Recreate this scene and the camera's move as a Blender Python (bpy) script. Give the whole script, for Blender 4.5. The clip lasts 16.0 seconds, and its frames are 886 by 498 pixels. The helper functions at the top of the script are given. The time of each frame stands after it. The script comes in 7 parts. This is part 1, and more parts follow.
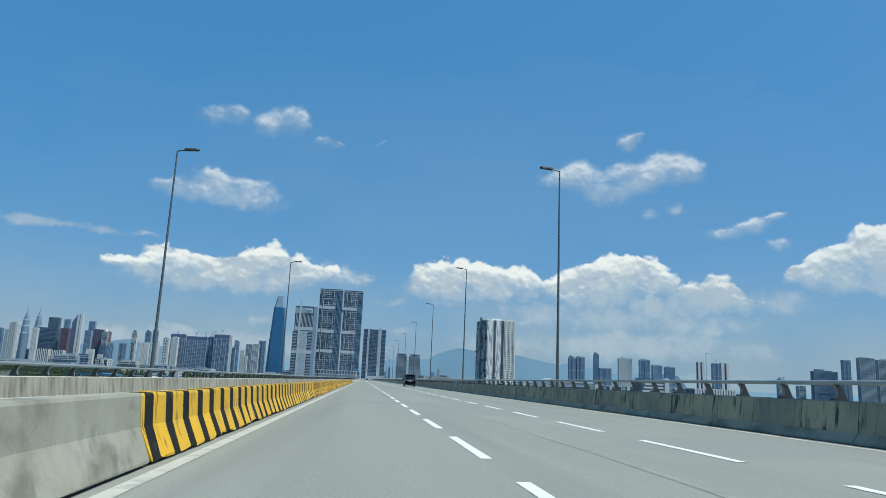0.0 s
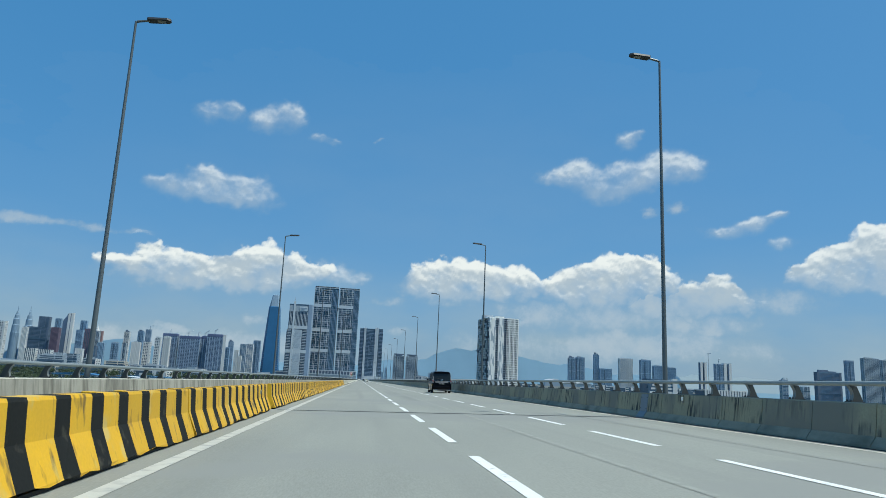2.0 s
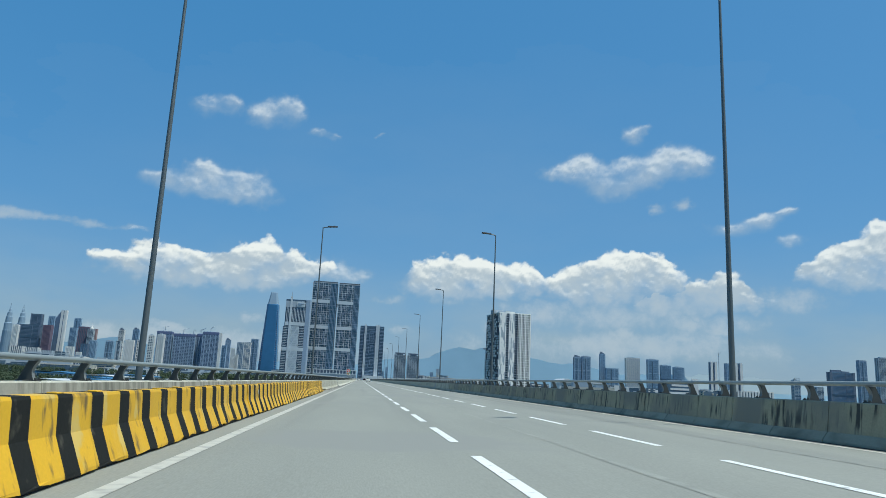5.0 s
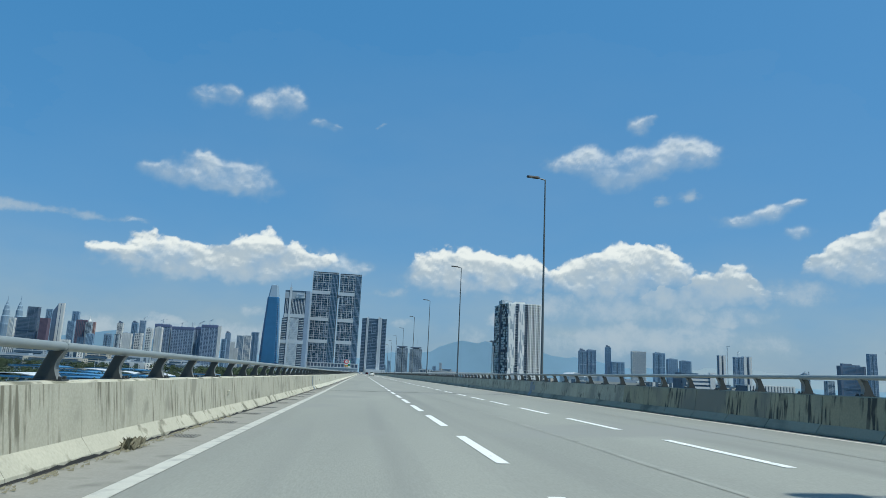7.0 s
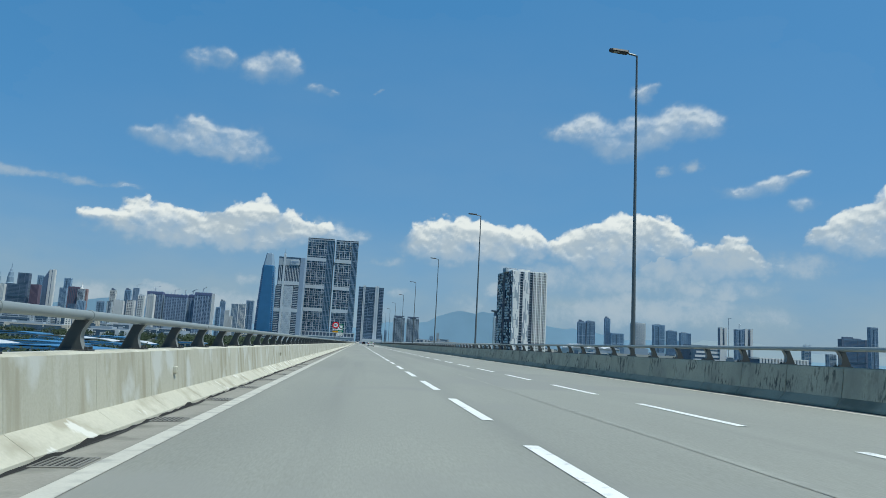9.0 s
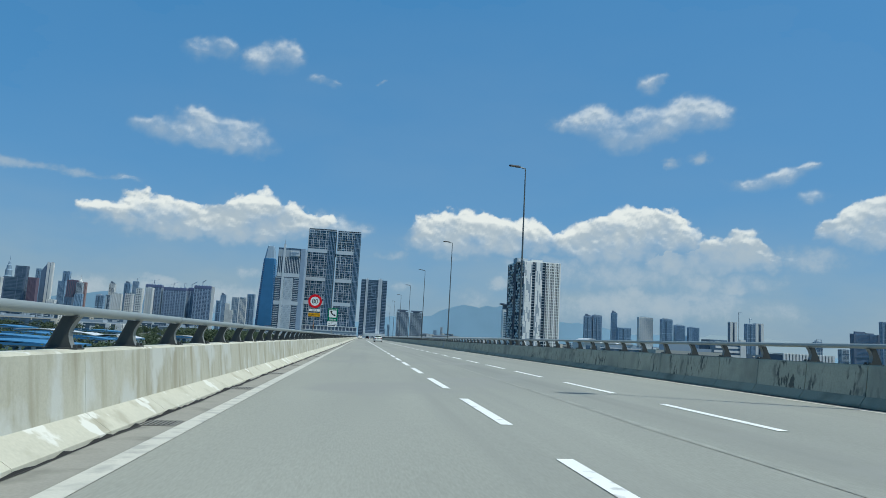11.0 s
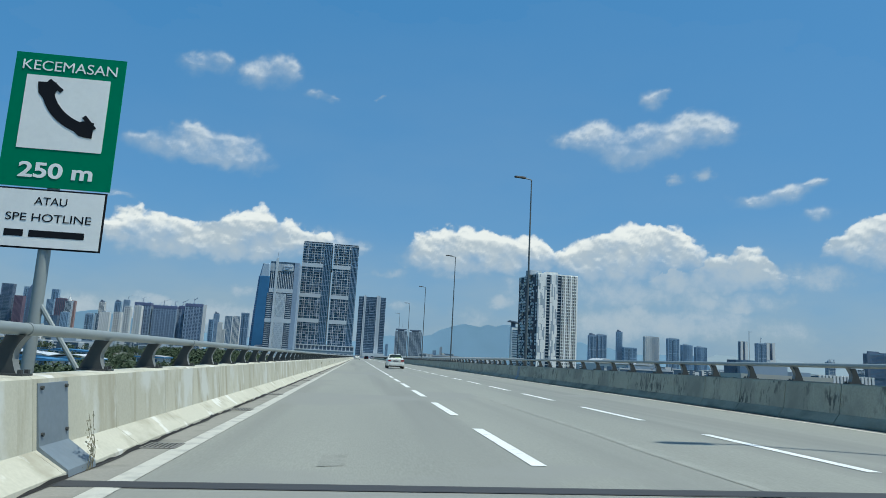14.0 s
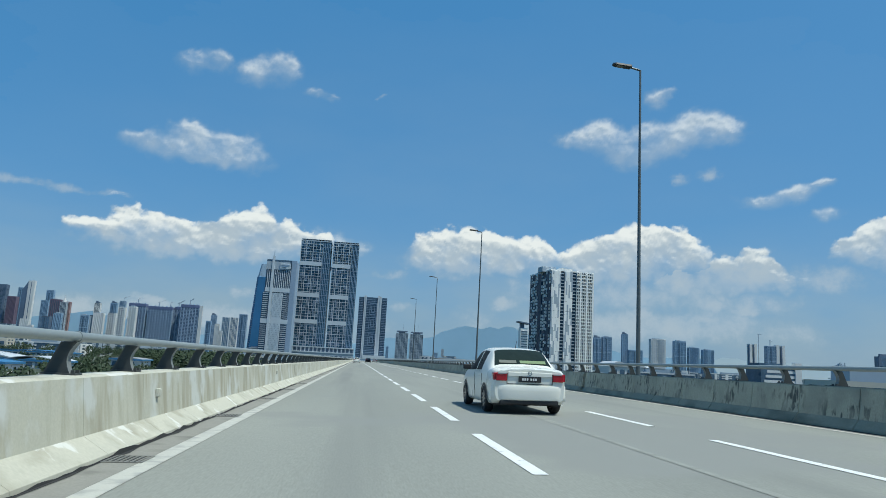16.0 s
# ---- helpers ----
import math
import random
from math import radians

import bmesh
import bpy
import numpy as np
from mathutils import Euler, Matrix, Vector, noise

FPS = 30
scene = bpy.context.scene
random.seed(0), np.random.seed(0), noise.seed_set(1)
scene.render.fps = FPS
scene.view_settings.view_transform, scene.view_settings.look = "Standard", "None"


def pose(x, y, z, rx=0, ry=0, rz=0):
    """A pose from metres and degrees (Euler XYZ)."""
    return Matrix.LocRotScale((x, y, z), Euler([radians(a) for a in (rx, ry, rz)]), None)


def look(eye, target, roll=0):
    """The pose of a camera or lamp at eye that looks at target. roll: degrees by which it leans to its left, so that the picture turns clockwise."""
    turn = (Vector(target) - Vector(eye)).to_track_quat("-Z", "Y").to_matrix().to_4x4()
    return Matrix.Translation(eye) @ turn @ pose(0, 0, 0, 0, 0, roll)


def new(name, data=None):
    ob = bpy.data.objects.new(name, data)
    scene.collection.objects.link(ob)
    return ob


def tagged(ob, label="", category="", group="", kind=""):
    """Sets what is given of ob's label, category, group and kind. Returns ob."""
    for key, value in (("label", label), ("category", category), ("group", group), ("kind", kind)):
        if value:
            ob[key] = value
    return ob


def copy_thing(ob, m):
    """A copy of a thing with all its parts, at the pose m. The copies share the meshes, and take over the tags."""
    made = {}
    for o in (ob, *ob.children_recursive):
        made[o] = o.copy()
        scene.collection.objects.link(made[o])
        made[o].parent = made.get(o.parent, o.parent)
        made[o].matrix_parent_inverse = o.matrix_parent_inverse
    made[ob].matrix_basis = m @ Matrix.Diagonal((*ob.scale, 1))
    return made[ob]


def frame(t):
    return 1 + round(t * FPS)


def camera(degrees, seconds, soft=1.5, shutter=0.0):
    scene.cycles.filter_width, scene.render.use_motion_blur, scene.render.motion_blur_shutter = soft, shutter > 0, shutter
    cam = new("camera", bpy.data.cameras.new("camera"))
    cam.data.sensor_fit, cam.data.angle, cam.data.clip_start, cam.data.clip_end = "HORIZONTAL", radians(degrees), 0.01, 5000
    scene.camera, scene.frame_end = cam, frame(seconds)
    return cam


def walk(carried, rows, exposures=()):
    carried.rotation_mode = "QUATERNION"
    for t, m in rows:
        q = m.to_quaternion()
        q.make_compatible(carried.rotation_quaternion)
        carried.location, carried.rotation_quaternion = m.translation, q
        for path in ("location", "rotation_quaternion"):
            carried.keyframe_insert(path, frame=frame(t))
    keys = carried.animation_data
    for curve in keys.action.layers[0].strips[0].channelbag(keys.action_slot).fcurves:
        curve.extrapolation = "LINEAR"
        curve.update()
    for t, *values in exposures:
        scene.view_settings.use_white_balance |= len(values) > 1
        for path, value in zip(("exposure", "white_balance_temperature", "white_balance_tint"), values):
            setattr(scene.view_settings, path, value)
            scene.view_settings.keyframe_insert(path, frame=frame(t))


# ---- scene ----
cam = camera(65.24, 16.0, soft=0.8)
walk(cam, [
    (0.0, pose(0.018, 0.000, 0.960, 100.915, -2.425, -6.474)),
    (0.5, pose(0.041, 11.590, 0.960, 101.151, -2.429, -6.525)),
    (1.0, pose(0.059, 23.299, 0.960, 101.261, -2.434, -6.626)),
    (1.5, pose(0.072, 35.104, 0.960, 101.172, -2.439, -6.663)),
    (2.0, pose(0.080, 46.861, 0.961, 100.969, -2.454, -6.766)),
    (2.5, pose(0.084, 58.674, 0.961, 100.892, -2.469, -6.777)),
    (3.0, pose(0.085, 70.526, 0.961, 100.775, -2.484, -6.882)),
    (3.5, pose(0.082, 82.401, 0.961, 100.780, -2.500, -6.848)),
    (4.0, pose(0.076, 94.400, 0.960, 100.946, -2.508, -6.810)),
    (6.5, pose(0.014, 154.203, 0.959, 100.832, -2.546, -6.673)),
    (7.0, pose(-0.002, 166.084, 0.959, 100.438, -2.554, -6.623)),
    (7.5, pose(-0.019, 178.018, 0.930, 99.413, -2.706, -6.545)),
    (8.0, pose(-0.037, 189.729, 0.882, 98.667, -2.801, -6.556)),
    (8.5, pose(-0.054, 201.412, 0.900, 98.225, -2.895, -6.694)),
    (9.0, pose(-0.071, 213.074, 0.926, 98.046, -2.990, -6.967)),
    (11.5, pose(-0.134, 271.526, 0.957, 97.548, -3.091, -6.714)),
    (12.0, pose(-0.141, 283.303, 0.957, 97.936, -3.112, -6.701)),
    (12.5, pose(-0.144, 295.147, 0.957, 98.256, -3.132, -6.719)),
    (13.0, pose(-0.144, 307.300, 0.957, 98.329, -3.101, -6.846)),
    (13.5, pose(-0.140, 319.563, 0.957, 99.031, -3.071, -6.937)),
    (14.0, pose(-0.132, 331.959, 0.957, 99.215, -3.040, -6.958)),
    (14.5, pose(-0.120, 344.514, 0.957, 99.341, -3.010, -7.012)),
    (15.0, pose(-0.103, 356.894, 0.957, 99.509, -3.039, -7.029)),
    (15.5, pose(-0.081, 369.491, 0.958, 99.521, -3.069, -7.011)),
    (16.0, pose(-0.054, 382.335, 0.958, 99.425, -3.099, -6.946)),
], exposures=((0, 0.18, 6250, 2), (7, 0.15, 6250, 2), (7.5, 0.09, 6250, 2), (8.5, 0.09, 6250, 2), (12.5, 0.08, 6250, 2), (14, 0.14, 6250, 2), (16, 0.12, 6250, 2)))

# ---- world, sun ----
SUN_TO = Vector((4.76, -2.6, 12.2)).normalized()
world = bpy.data.worlds.new("sky")
scene.world = world
world.use_nodes = True
wn, wl = world.node_tree.nodes, world.node_tree.links
wn.clear()
w_out = wn.new("ShaderNodeOutputWorld")
w_bg = wn.new("ShaderNodeBackground")
w_sky = wn.new("ShaderNodeTexSky")
w_sky.sky_type = 'NISHITA'
w_sky.sun_disc = False
w_sky.sun_elevation = math.asin(SUN_TO.z)
w_sky.sun_rotation = math.atan2(SUN_TO.x, SUN_TO.y)
w_sky.altitude = 100
w_sky.air_density, w_sky.dust_density, w_sky.ozone_density = 1.0, 1.8, 2.0
w_bg.inputs["Strength"].default_value = 0.10
w_mix = wn.new("ShaderNodeMix")
w_mix.data_type, w_mix.blend_type = 'RGBA', 'ADD'
w_mix.inputs["Factor"].default_value = 1.0
w_dim = wn.new("ShaderNodeMix")
w_dim.data_type, w_dim.blend_type = 'RGBA', 'MULTIPLY'
w_dim.inputs["Factor"].default_value = 1.0
w_dim.inputs["B"].default_value = (0.40, 0.42, 0.43, 1)
w_mix.inputs["B"].default_value = (0.17, 1.365, 3.15, 1)      # clear blue air all round
wl.new(w_sky.outputs[0], w_dim.inputs["A"])
wl.new(w_dim.outputs["Result"], w_mix.inputs["A"])
wl.new(w_mix.outputs["Result"], w_bg.inputs["Color"])
wl.new(w_bg.outputs[0], w_out.inputs["Surface"])

sun = new("sun", bpy.data.lights.new("sun", 'SUN'))
sun.data.energy, sun.data.angle, sun.data.color = 4.0, radians(0.53), (1.0, 0.955, 0.87)
sun.matrix_world = look(SUN_TO * 50, (0, 0, 0))


# ---- materials ----
def material(name, color, rough=0.7, metal=0.0, spread=0.12, fine=40.0, coarse=1.5, bump=0.15, depth=0.004,
             stretch=(1, 1, 1), per_object=0.0, coat=0.0, spec=0.5, dirt=None, dirt_at=(0.62, 0.75), dirt_scale=1.0, dirt_stretch=(1, 1, 1), patch=None, patch_at=(0.6, 0.66), patch_scale=0.9, dirt_groups=None):
    """A surface with grain and patches at two sizes, in metres, and dirt of its own shape."""
    m = bpy.data.materials.new(name)
    m.use_nodes = True
    n, l = m.node_tree.nodes, m.node_tree.links
    b = n["Principled BSDF"]
    b.inputs["Metallic"].default_value = metal
    b.inputs["Coat Weight"].default_value = coat
    b.inputs["Specular IOR Level"].default_value = spec
    geo = n.new("ShaderNodeNewGeometry")
    mp = n.new("ShaderNodeMapping")
    mp.inputs["Scale"].default_value = stretch
    l.new(geo.outputs["Position"], mp.inputs["Vector"])

    def tex(scale, detail, vec):
        t = n.new("ShaderNodeTexNoise")
        t.inputs["Scale"].default_value, t.inputs["Detail"].default_value = scale, detail
        l.new(vec, t.inputs["Vector"])
        return t.outputs["Fac"]

    def calc(op, a, c, clamp=False):
        q = n.new("ShaderNodeMath")
        q.operation, q.use_clamp = op, clamp
        for i, v in enumerate((a, c)):
            if isinstance(v, (int, float)):
                q.inputs[i].default_value = v
            else:
                l.new(v, q.inputs[i])
        return q.outputs[0]

    f, c = tex(fine, 3, mp.outputs[0]), tex(coarse, 4, mp.outputs[0])
    mix = calc('ADD', calc('MULTIPLY', f, 0.5), calc('MULTIPLY', c, 0.5))
    gain = calc('ADD', calc('MULTIPLY', calc('SUBTRACT', mix, 0.5), 4 * spread), 1.0)
    if per_object:
        info = n.new("ShaderNodeObjectInfo")
        gain = calc('MULTIPLY', gain, calc('ADD', calc('MULTIPLY', info.outputs["Random"], per_object), 1 - per_object / 2))
    col = n.new("ShaderNodeMix")
    col.data_type, col.blend_type = 'RGBA', 'MULTIPLY'
    col.inputs["Factor"].default_value = 1.0
    col.inputs["A"].default_value = (*color, 1)
    l.new(gain, col.inputs["B"])
    out = col.outputs["Result"]
    if dirt:
        mp2 = n.new("ShaderNodeMapping")
        mp2.inputs["Scale"].default_value = dirt_stretch
        l.new(geo.outputs["Position"], mp2.inputs["Vector"])
        d = tex(dirt_scale, 6, mp2.outputs[0])
        r = n.new("ShaderNodeMapRange")
        r.inputs["From Min"].default_value, r.inputs["From Max"].default_value = dirt_at
        l.new(d, r.inputs["Value"])
        mx = n.new("ShaderNodeMix")
        mx.data_type = 'RGBA'
        amount = r.outputs[0]
        if dirt_groups:
            rg0 = n.new("ShaderNodeMapRange")
            rg0.inputs["From Min"].default_value, rg0.inputs["From Max"].default_value = dirt_groups
            l.new(tex(1.1, 3, geo.outputs["Position"]), rg0.inputs["Value"])
            amount = calc('MULTIPLY', amount, rg0.outputs[0])
        l.new(amount, mx.inputs["Factor"])
        l.new(out, mx.inputs["A"])
        mx.inputs["B"].default_value = (*dirt, 1)
        out = mx.outputs["Result"]
    if patch:
        mp3 = n.new("ShaderNodeMapping")
        mp3.inputs["Location"].default_value, mp3.inputs["Scale"].default_value = (31, 17, 5), (1, 1, 0.7)
        l.new(geo.outputs["Position"], mp3.inputs["Vector"])
        r2 = n.new("ShaderNodeMapRange")
        r2.inputs["From Min"].default_value, r2.inputs["From Max"].default_value = patch_at
        l.new(tex(patch_scale, 5, mp3.outputs[0]), r2.inputs["Value"])
        mx2 = n.new("ShaderNodeMix")
        mx2.data_type = 'RGBA'
        l.new(r2.outputs[0], mx2.inputs["Factor"])
        l.new(out, mx2.inputs["A"])
        mx2.inputs["B"].default_value = (*patch, 1)
        out = mx2.outputs["Result"]
    l.new(out, b.inputs["Base Color"])
    rg = calc('ADD', calc('MULTIPLY', calc('SUBTRACT', c, 0.5), 0.25), rough, True)
    l.new(rg, b.inputs["Roughness"])
    if bump:
        bm_ = n.new("ShaderNodeBump")
        bm_.inputs["Strength"].default_value, bm_.inputs["Distance"].default_value = bump, depth
        l.new(f, bm_.inputs["Height"])
        l.new(bm_.outputs[0], b.inputs["Normal"])
    return m


M_ROAD = material("worn_asphalt", (0.238, 0.244, 0.212), 0.85, spread=0.22, fine=60, coarse=0.5, stretch=(1, 0.16, 1), bump=0.4,
                  dirt=(0.19, 0.195, 0.175), dirt_at=(0.52, 0.70), dirt_scale=0.8, dirt_stretch=(1.0, 0.02, 1),
                  patch=(0.225, 0.23, 0.207), patch_at=(0.56, 0.62), patch_scale=0.16)
M_GUTTER = material("gutter_concrete", (0.245, 0.24, 0.21), 0.9, spread=0.2, fine=40, coarse=2, dirt=(0.15, 0.15, 0.13), dirt_scale=2.0, dirt_at=(0.52, 0.72))
M_LINE = material("road_paint", (0.72, 0.73, 0.70), 0.6, spread=0.10, fine=60, coarse=4, bump=0.2, dirt=(0.4, 0.4, 0.38), dirt_at=(0.60, 0.72), dirt_scale=6)
M_EDGE = material("worn_edge_paint", (0.47, 0.465, 0.41), 0.7, spread=0.12, fine=50, coarse=3, bump=0.2, dirt=(0.33, 0.33, 0.30), dirt_at=(0.50, 0.66), dirt_scale=4)
M_PARAPET = material("weathered_concrete", (0.44, 0.43, 0.345), 0.85, spread=0.12, fine=35, coarse=1.2, bump=0.3, per_object=0.10,
                     dirt=(0.325, 0.305, 0.225), dirt_at=(0.47, 0.66), dirt_scale=2.6, dirt_stretch=(0.1, 1.8, 0.3),
                     patch=(0.51, 0.52, 0.47), patch_at=(0.52, 0.62), patch_scale=1.9)
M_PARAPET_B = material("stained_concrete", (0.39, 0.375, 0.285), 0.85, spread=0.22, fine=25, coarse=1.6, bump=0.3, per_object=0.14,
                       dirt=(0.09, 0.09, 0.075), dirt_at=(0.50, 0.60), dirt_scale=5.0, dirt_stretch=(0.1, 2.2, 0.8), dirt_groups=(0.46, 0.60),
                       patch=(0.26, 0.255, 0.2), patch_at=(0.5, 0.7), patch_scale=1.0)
M_PARAPET_OLD = material("grimy_concrete", (0.36, 0.34, 0.275), 0.85, spread=0.16, fine=35, coarse=1.2, bump=0.3, per_object=0.12,
                         dirt=(0.17, 0.16, 0.125), dirt_at=(0.44, 0.66), dirt_scale=2.0, dirt_stretch=(0.1, 2.4, 0.35))
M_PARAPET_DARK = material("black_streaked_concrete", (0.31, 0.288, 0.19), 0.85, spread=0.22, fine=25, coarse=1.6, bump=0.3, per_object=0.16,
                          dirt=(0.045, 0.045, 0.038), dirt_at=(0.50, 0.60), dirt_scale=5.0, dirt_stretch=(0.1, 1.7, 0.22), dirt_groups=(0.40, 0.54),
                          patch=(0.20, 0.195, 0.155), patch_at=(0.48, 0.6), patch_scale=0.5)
M_CAP = material("pale_render", (0.45, 0.44, 0.36), 0.8, spread=0.14, fine=30, coarse=1.5, dirt=(0.33, 0.315, 0.245), dirt_at=(0.52, 0.66), dirt_scale=2.2, dirt_stretch=(1, 0.8, 1),
                 patch=(0.58, 0.58, 0.53), patch_at=(0.60, 0.64), patch_scale=2.4)
M_PARAPET_STAIN = material("blotched_concrete", (0.41, 0.395, 0.31), 0.85, spread=0.2, fine=30, coarse=1.4, bump=0.3, per_object=0.10,
                           dirt=(0.17, 0.16, 0.115), dirt_at=(0.50, 0.62), dirt_scale=4.0, dirt_stretch=(0.1, 3.2, 0.4), dirt_groups=(0.44, 0.58), patch=(0.28, 0.27, 0.21), patch_at=(0.56, 0.64), patch_scale=1.5)
M_CAP_STAIN = material("mossy_render", (0.42, 0.405, 0.32), 0.85, spread=0.2, fine=30, coarse=1.5, dirt=(0.16, 0.155, 0.11), dirt_at=(0.53, 0.62), dirt_scale=3.0, dirt_stretch=(1, 0.8, 1))
M_TOE = material("grey_toe_concrete", (0.285, 0.275, 0.205), 0.85, spread=0.16, fine=30, coarse=1.2, per_object=0.08, dirt=(0.15, 0.145, 0.105), dirt_at=(0.50, 0.68), dirt_scale=1.6, dirt_stretch=(1, 0.5, 1))
M_RAIL = material("galvanised_tube", (0.29, 0.32, 0.31), 0.5, metal=0.35, spread=0.06, fine=20, coarse=2, bump=0.05)
M_POST = material("dark_cast_steel", (0.055, 0.06, 0.057), 0.6, metal=0.2, spread=0.12, fine=30, coarse=4, bump=0.1)
M_POST_EDGE = material("grey_flange_steel", (0.21, 0.22, 0.21), 0.6, metal=0.2, spread=0.12, fine=30, coarse=4, bump=0.1)
M_POLE = material("galvanised_pole", (0.12, 0.14, 0.145), 0.5, metal=0.3, spread=0.06, fine=15, coarse=1, bump=0.05)
M_LED = material("lamp_head_grey", (0.04, 0.044, 0.05), 0.5, spread=0.05, bump=0.0, spec=0.2)
M_YELLOW = material("barrier_yellow", (0.66, 0.375, 0.010), 0.6, spread=0.10, fine=30, coarse=2, bump=0.15, per_object=0.14,
                    dirt=(0.17, 0.105, 0.025), dirt_at=(0.57, 0.70), dirt_scale=4.5, dirt_stretch=(1, 1.6, 0.5), patch=(0.60, 0.42, 0.10), patch_at=(0.60, 0.66), patch_scale=2.6)
M_BLACK = material("barrier_black", (0.017, 0.018, 0.016), 0.75, spread=0.25, fine=30, coarse=2, bump=0.15, spec=0.12, dirt=(0.07, 0.065, 0.05), dirt_at=(0.6, 0.72), dirt_scale=4)
M_BARRIER = material("bare_barrier_concrete", (0.285, 0.28, 0.225), 0.85, spread=0.16, fine=30, coarse=1.4, bump=0.3, per_object=0.10,
                     dirt=(0.17, 0.165, 0.13), dirt_at=(0.50, 0.68), dirt_scale=2.4, dirt_stretch=(0.3, 0.8, 1.0), patch=(0.34, 0.335, 0.28), patch_at=(0.55, 0.66), patch_scale=1.8)
# black for road grime, also painted where gaps and hollows lie in shade
M_GRIME_GAP = material("grime_and_gap_black", (0.03, 0.03, 0.028), 0.9, spread=0.3)
M_GRATE = material("cast_iron_grate", (0.24, 0.235, 0.21), 0.7, metal=0.5, spread=0.2)
M_JOINT = material("rubber_joint", (0.04, 0.042, 0.045), 0.8, spread=0.2)
M_GROUND = material("city_ground", (0.055, 0.07, 0.045), 0.95, spread=0.4, fine=0.12, coarse=0.015, bump=0, dirt=(0.20, 0.20, 0.185), dirt_at=(0.56, 0.62), dirt_scale=0.012)
M_DECK = material("deck_concrete", (0.33, 0.33, 0.31), 0.9, spread=0.1, fine=5, coarse=0.4)


# ---- building blocks ----
def boxes(items):
    """Joined boxes (cx, cy, cz, sx, sy, sz)."""
    v, f = [], []
    for cx, cy, cz, sx, sy, sz in items:
        k = len(v)
        for dz in (-.5, .5):
            for dx, dy in ((-.5, -.5), (.5, -.5), (.5, .5), (-.5, .5)):
                v.append((cx + dx * sx, cy + dy * sy, cz + dz * sz))
        f += [(k, k + 3, k + 2, k + 1), (k + 4, k + 5, k + 6, k + 7), (k, k + 1, k + 5, k + 4), (k + 1, k + 2, k + 6, k + 5),
              (k + 2, k + 3, k + 7, k + 6), (k + 3, k, k + 4, k + 7)]
    return v, f


def prism(profile, stops, shear=None):
    """A closed profile of (x, z), counter-clockwise seen from -y, run along y through the stops; shear: x offset at y."""
    n, v, f = len(profile), [], []
    for y in stops:
        o = shear(y) if shear else 0.0
        v += [(x + o, y, z) for x, z in profile]
    for s in range(len(stops) - 1):
        for i in range(n):
            j = (i + 1) % n
            f.append((s * n + i, s * n + j, (s + 1) * n + j, (s + 1) * n + i))
    f.append(tuple(range(n - 1, -1, -1)))
    f.append(tuple(range((len(stops) - 1) * n, len(stops) * n)))
    return v, f


def tube(points, radii, sides=10):
    """A round bar through points, with a radius at each."""
    v, f = [], []
    pts = [Vector(p) for p in points]
    for i, p in enumerate(pts):
        d = (pts[min(i + 1, len(pts) - 1)] - pts[max(i - 1, 0)]).normalized()
        a = d.orthogonal().normalized() if abs(d.y) < 0.9 else Vector((1, 0, 0))
        a = (a - d * a.dot(d)).normalized()
        b = d.cross(a)
        for k in range(sides):
            t = 2 * math.pi * k / sides
            v.append(tuple(p + (a * math.cos(t) + b * math.sin(t)) * radii[i]))
    for i in range(len(pts) - 1):
        for k in range(sides):
            j = (k + 1) % sides
            f.append((i * sides + k, i * sides + j, (i + 1) * sides + j, (i + 1) * sides + k))
    f.append(tuple(range(sides - 1, -1, -1)))
    f.append(tuple(range((len(pts) - 1) * sides, len(pts) * sides)))
    return v, f


def joined(*pairs):
    v, f = [], []
    for a, b in pairs:
        k = len(v)
        v += list(a)
        f += [tuple(i + k for i in q) for q in b]
    return v, f


def moved(pair, m):
    return [tuple(m @ Vector(p)) for p in pair[0]], pair[1]


def mesh(name, pair, mats, smooth=False, index=None, bevel=0.0):
    me = bpy.data.meshes.new(name)
    me.from_pydata([tuple(p) for p in pair[0]], [], [tuple(q) for q in pair[1]])
    for m in (mats if isinstance(mats, (list, tuple)) else [mats]):
        me.materials.append(m)
    if index is not None:
        me.polygons.foreach_set("material_index", index)
    if bevel:
        b = bmesh.new()
        b.from_mesh(me)
        bmesh.ops.bevel(b, geom=[e for e in b.edges if e.calc_face_angle(0) > 0.5], offset=bevel, segments=2, affect='EDGES', profile=0.5)
        b.to_mesh(me)
        b.free()
    if smooth:
        me.polygons.foreach_set("use_smooth", [True] * len(me.polygons))
        me.set_sharp_from_angle(angle=radians(35))
    me.update()
    return me


def part(name, pair, mats, parent=None, label="", smooth=False, index=None, bevel=0.0, kind=""):
    """One mesh object, under a thing or a part where one is given."""
    ob = new(name, pair if isinstance(pair, bpy.types.Mesh) else mesh(name, pair, mats, smooth, index, bevel))
    ob.parent = parent
    return tagged(ob, label, kind=kind)


def thing(name, m, label, category, group=""):
    ob = new(name)
    ob.matrix_world = m
    ob.empty_display_size = 0.3
    return tagged(ob, label, category, group)


# ---- the viaduct ----
FALL = 0.0168                     # crossfall of the carriageway


def rz(x):
    return FALL * x


Y_A, Y_B = -40.0, 900.0
SPAN = 33.77                      # lamp spacing
LAMP_0 = 34.39


def wall_left(y):
    """Foot of the left-hand parapet: the slip road narrows away, then it follows the carriageway."""
    if y < 165.8:
        return -2.68 - 0.0455 * (168 - y)
    return float(np.interp(y, (165.8, 175, 186, 218, 276, 324), (-2.78, -2.73, -2.57, -2.36, -2.36, -2.29)))


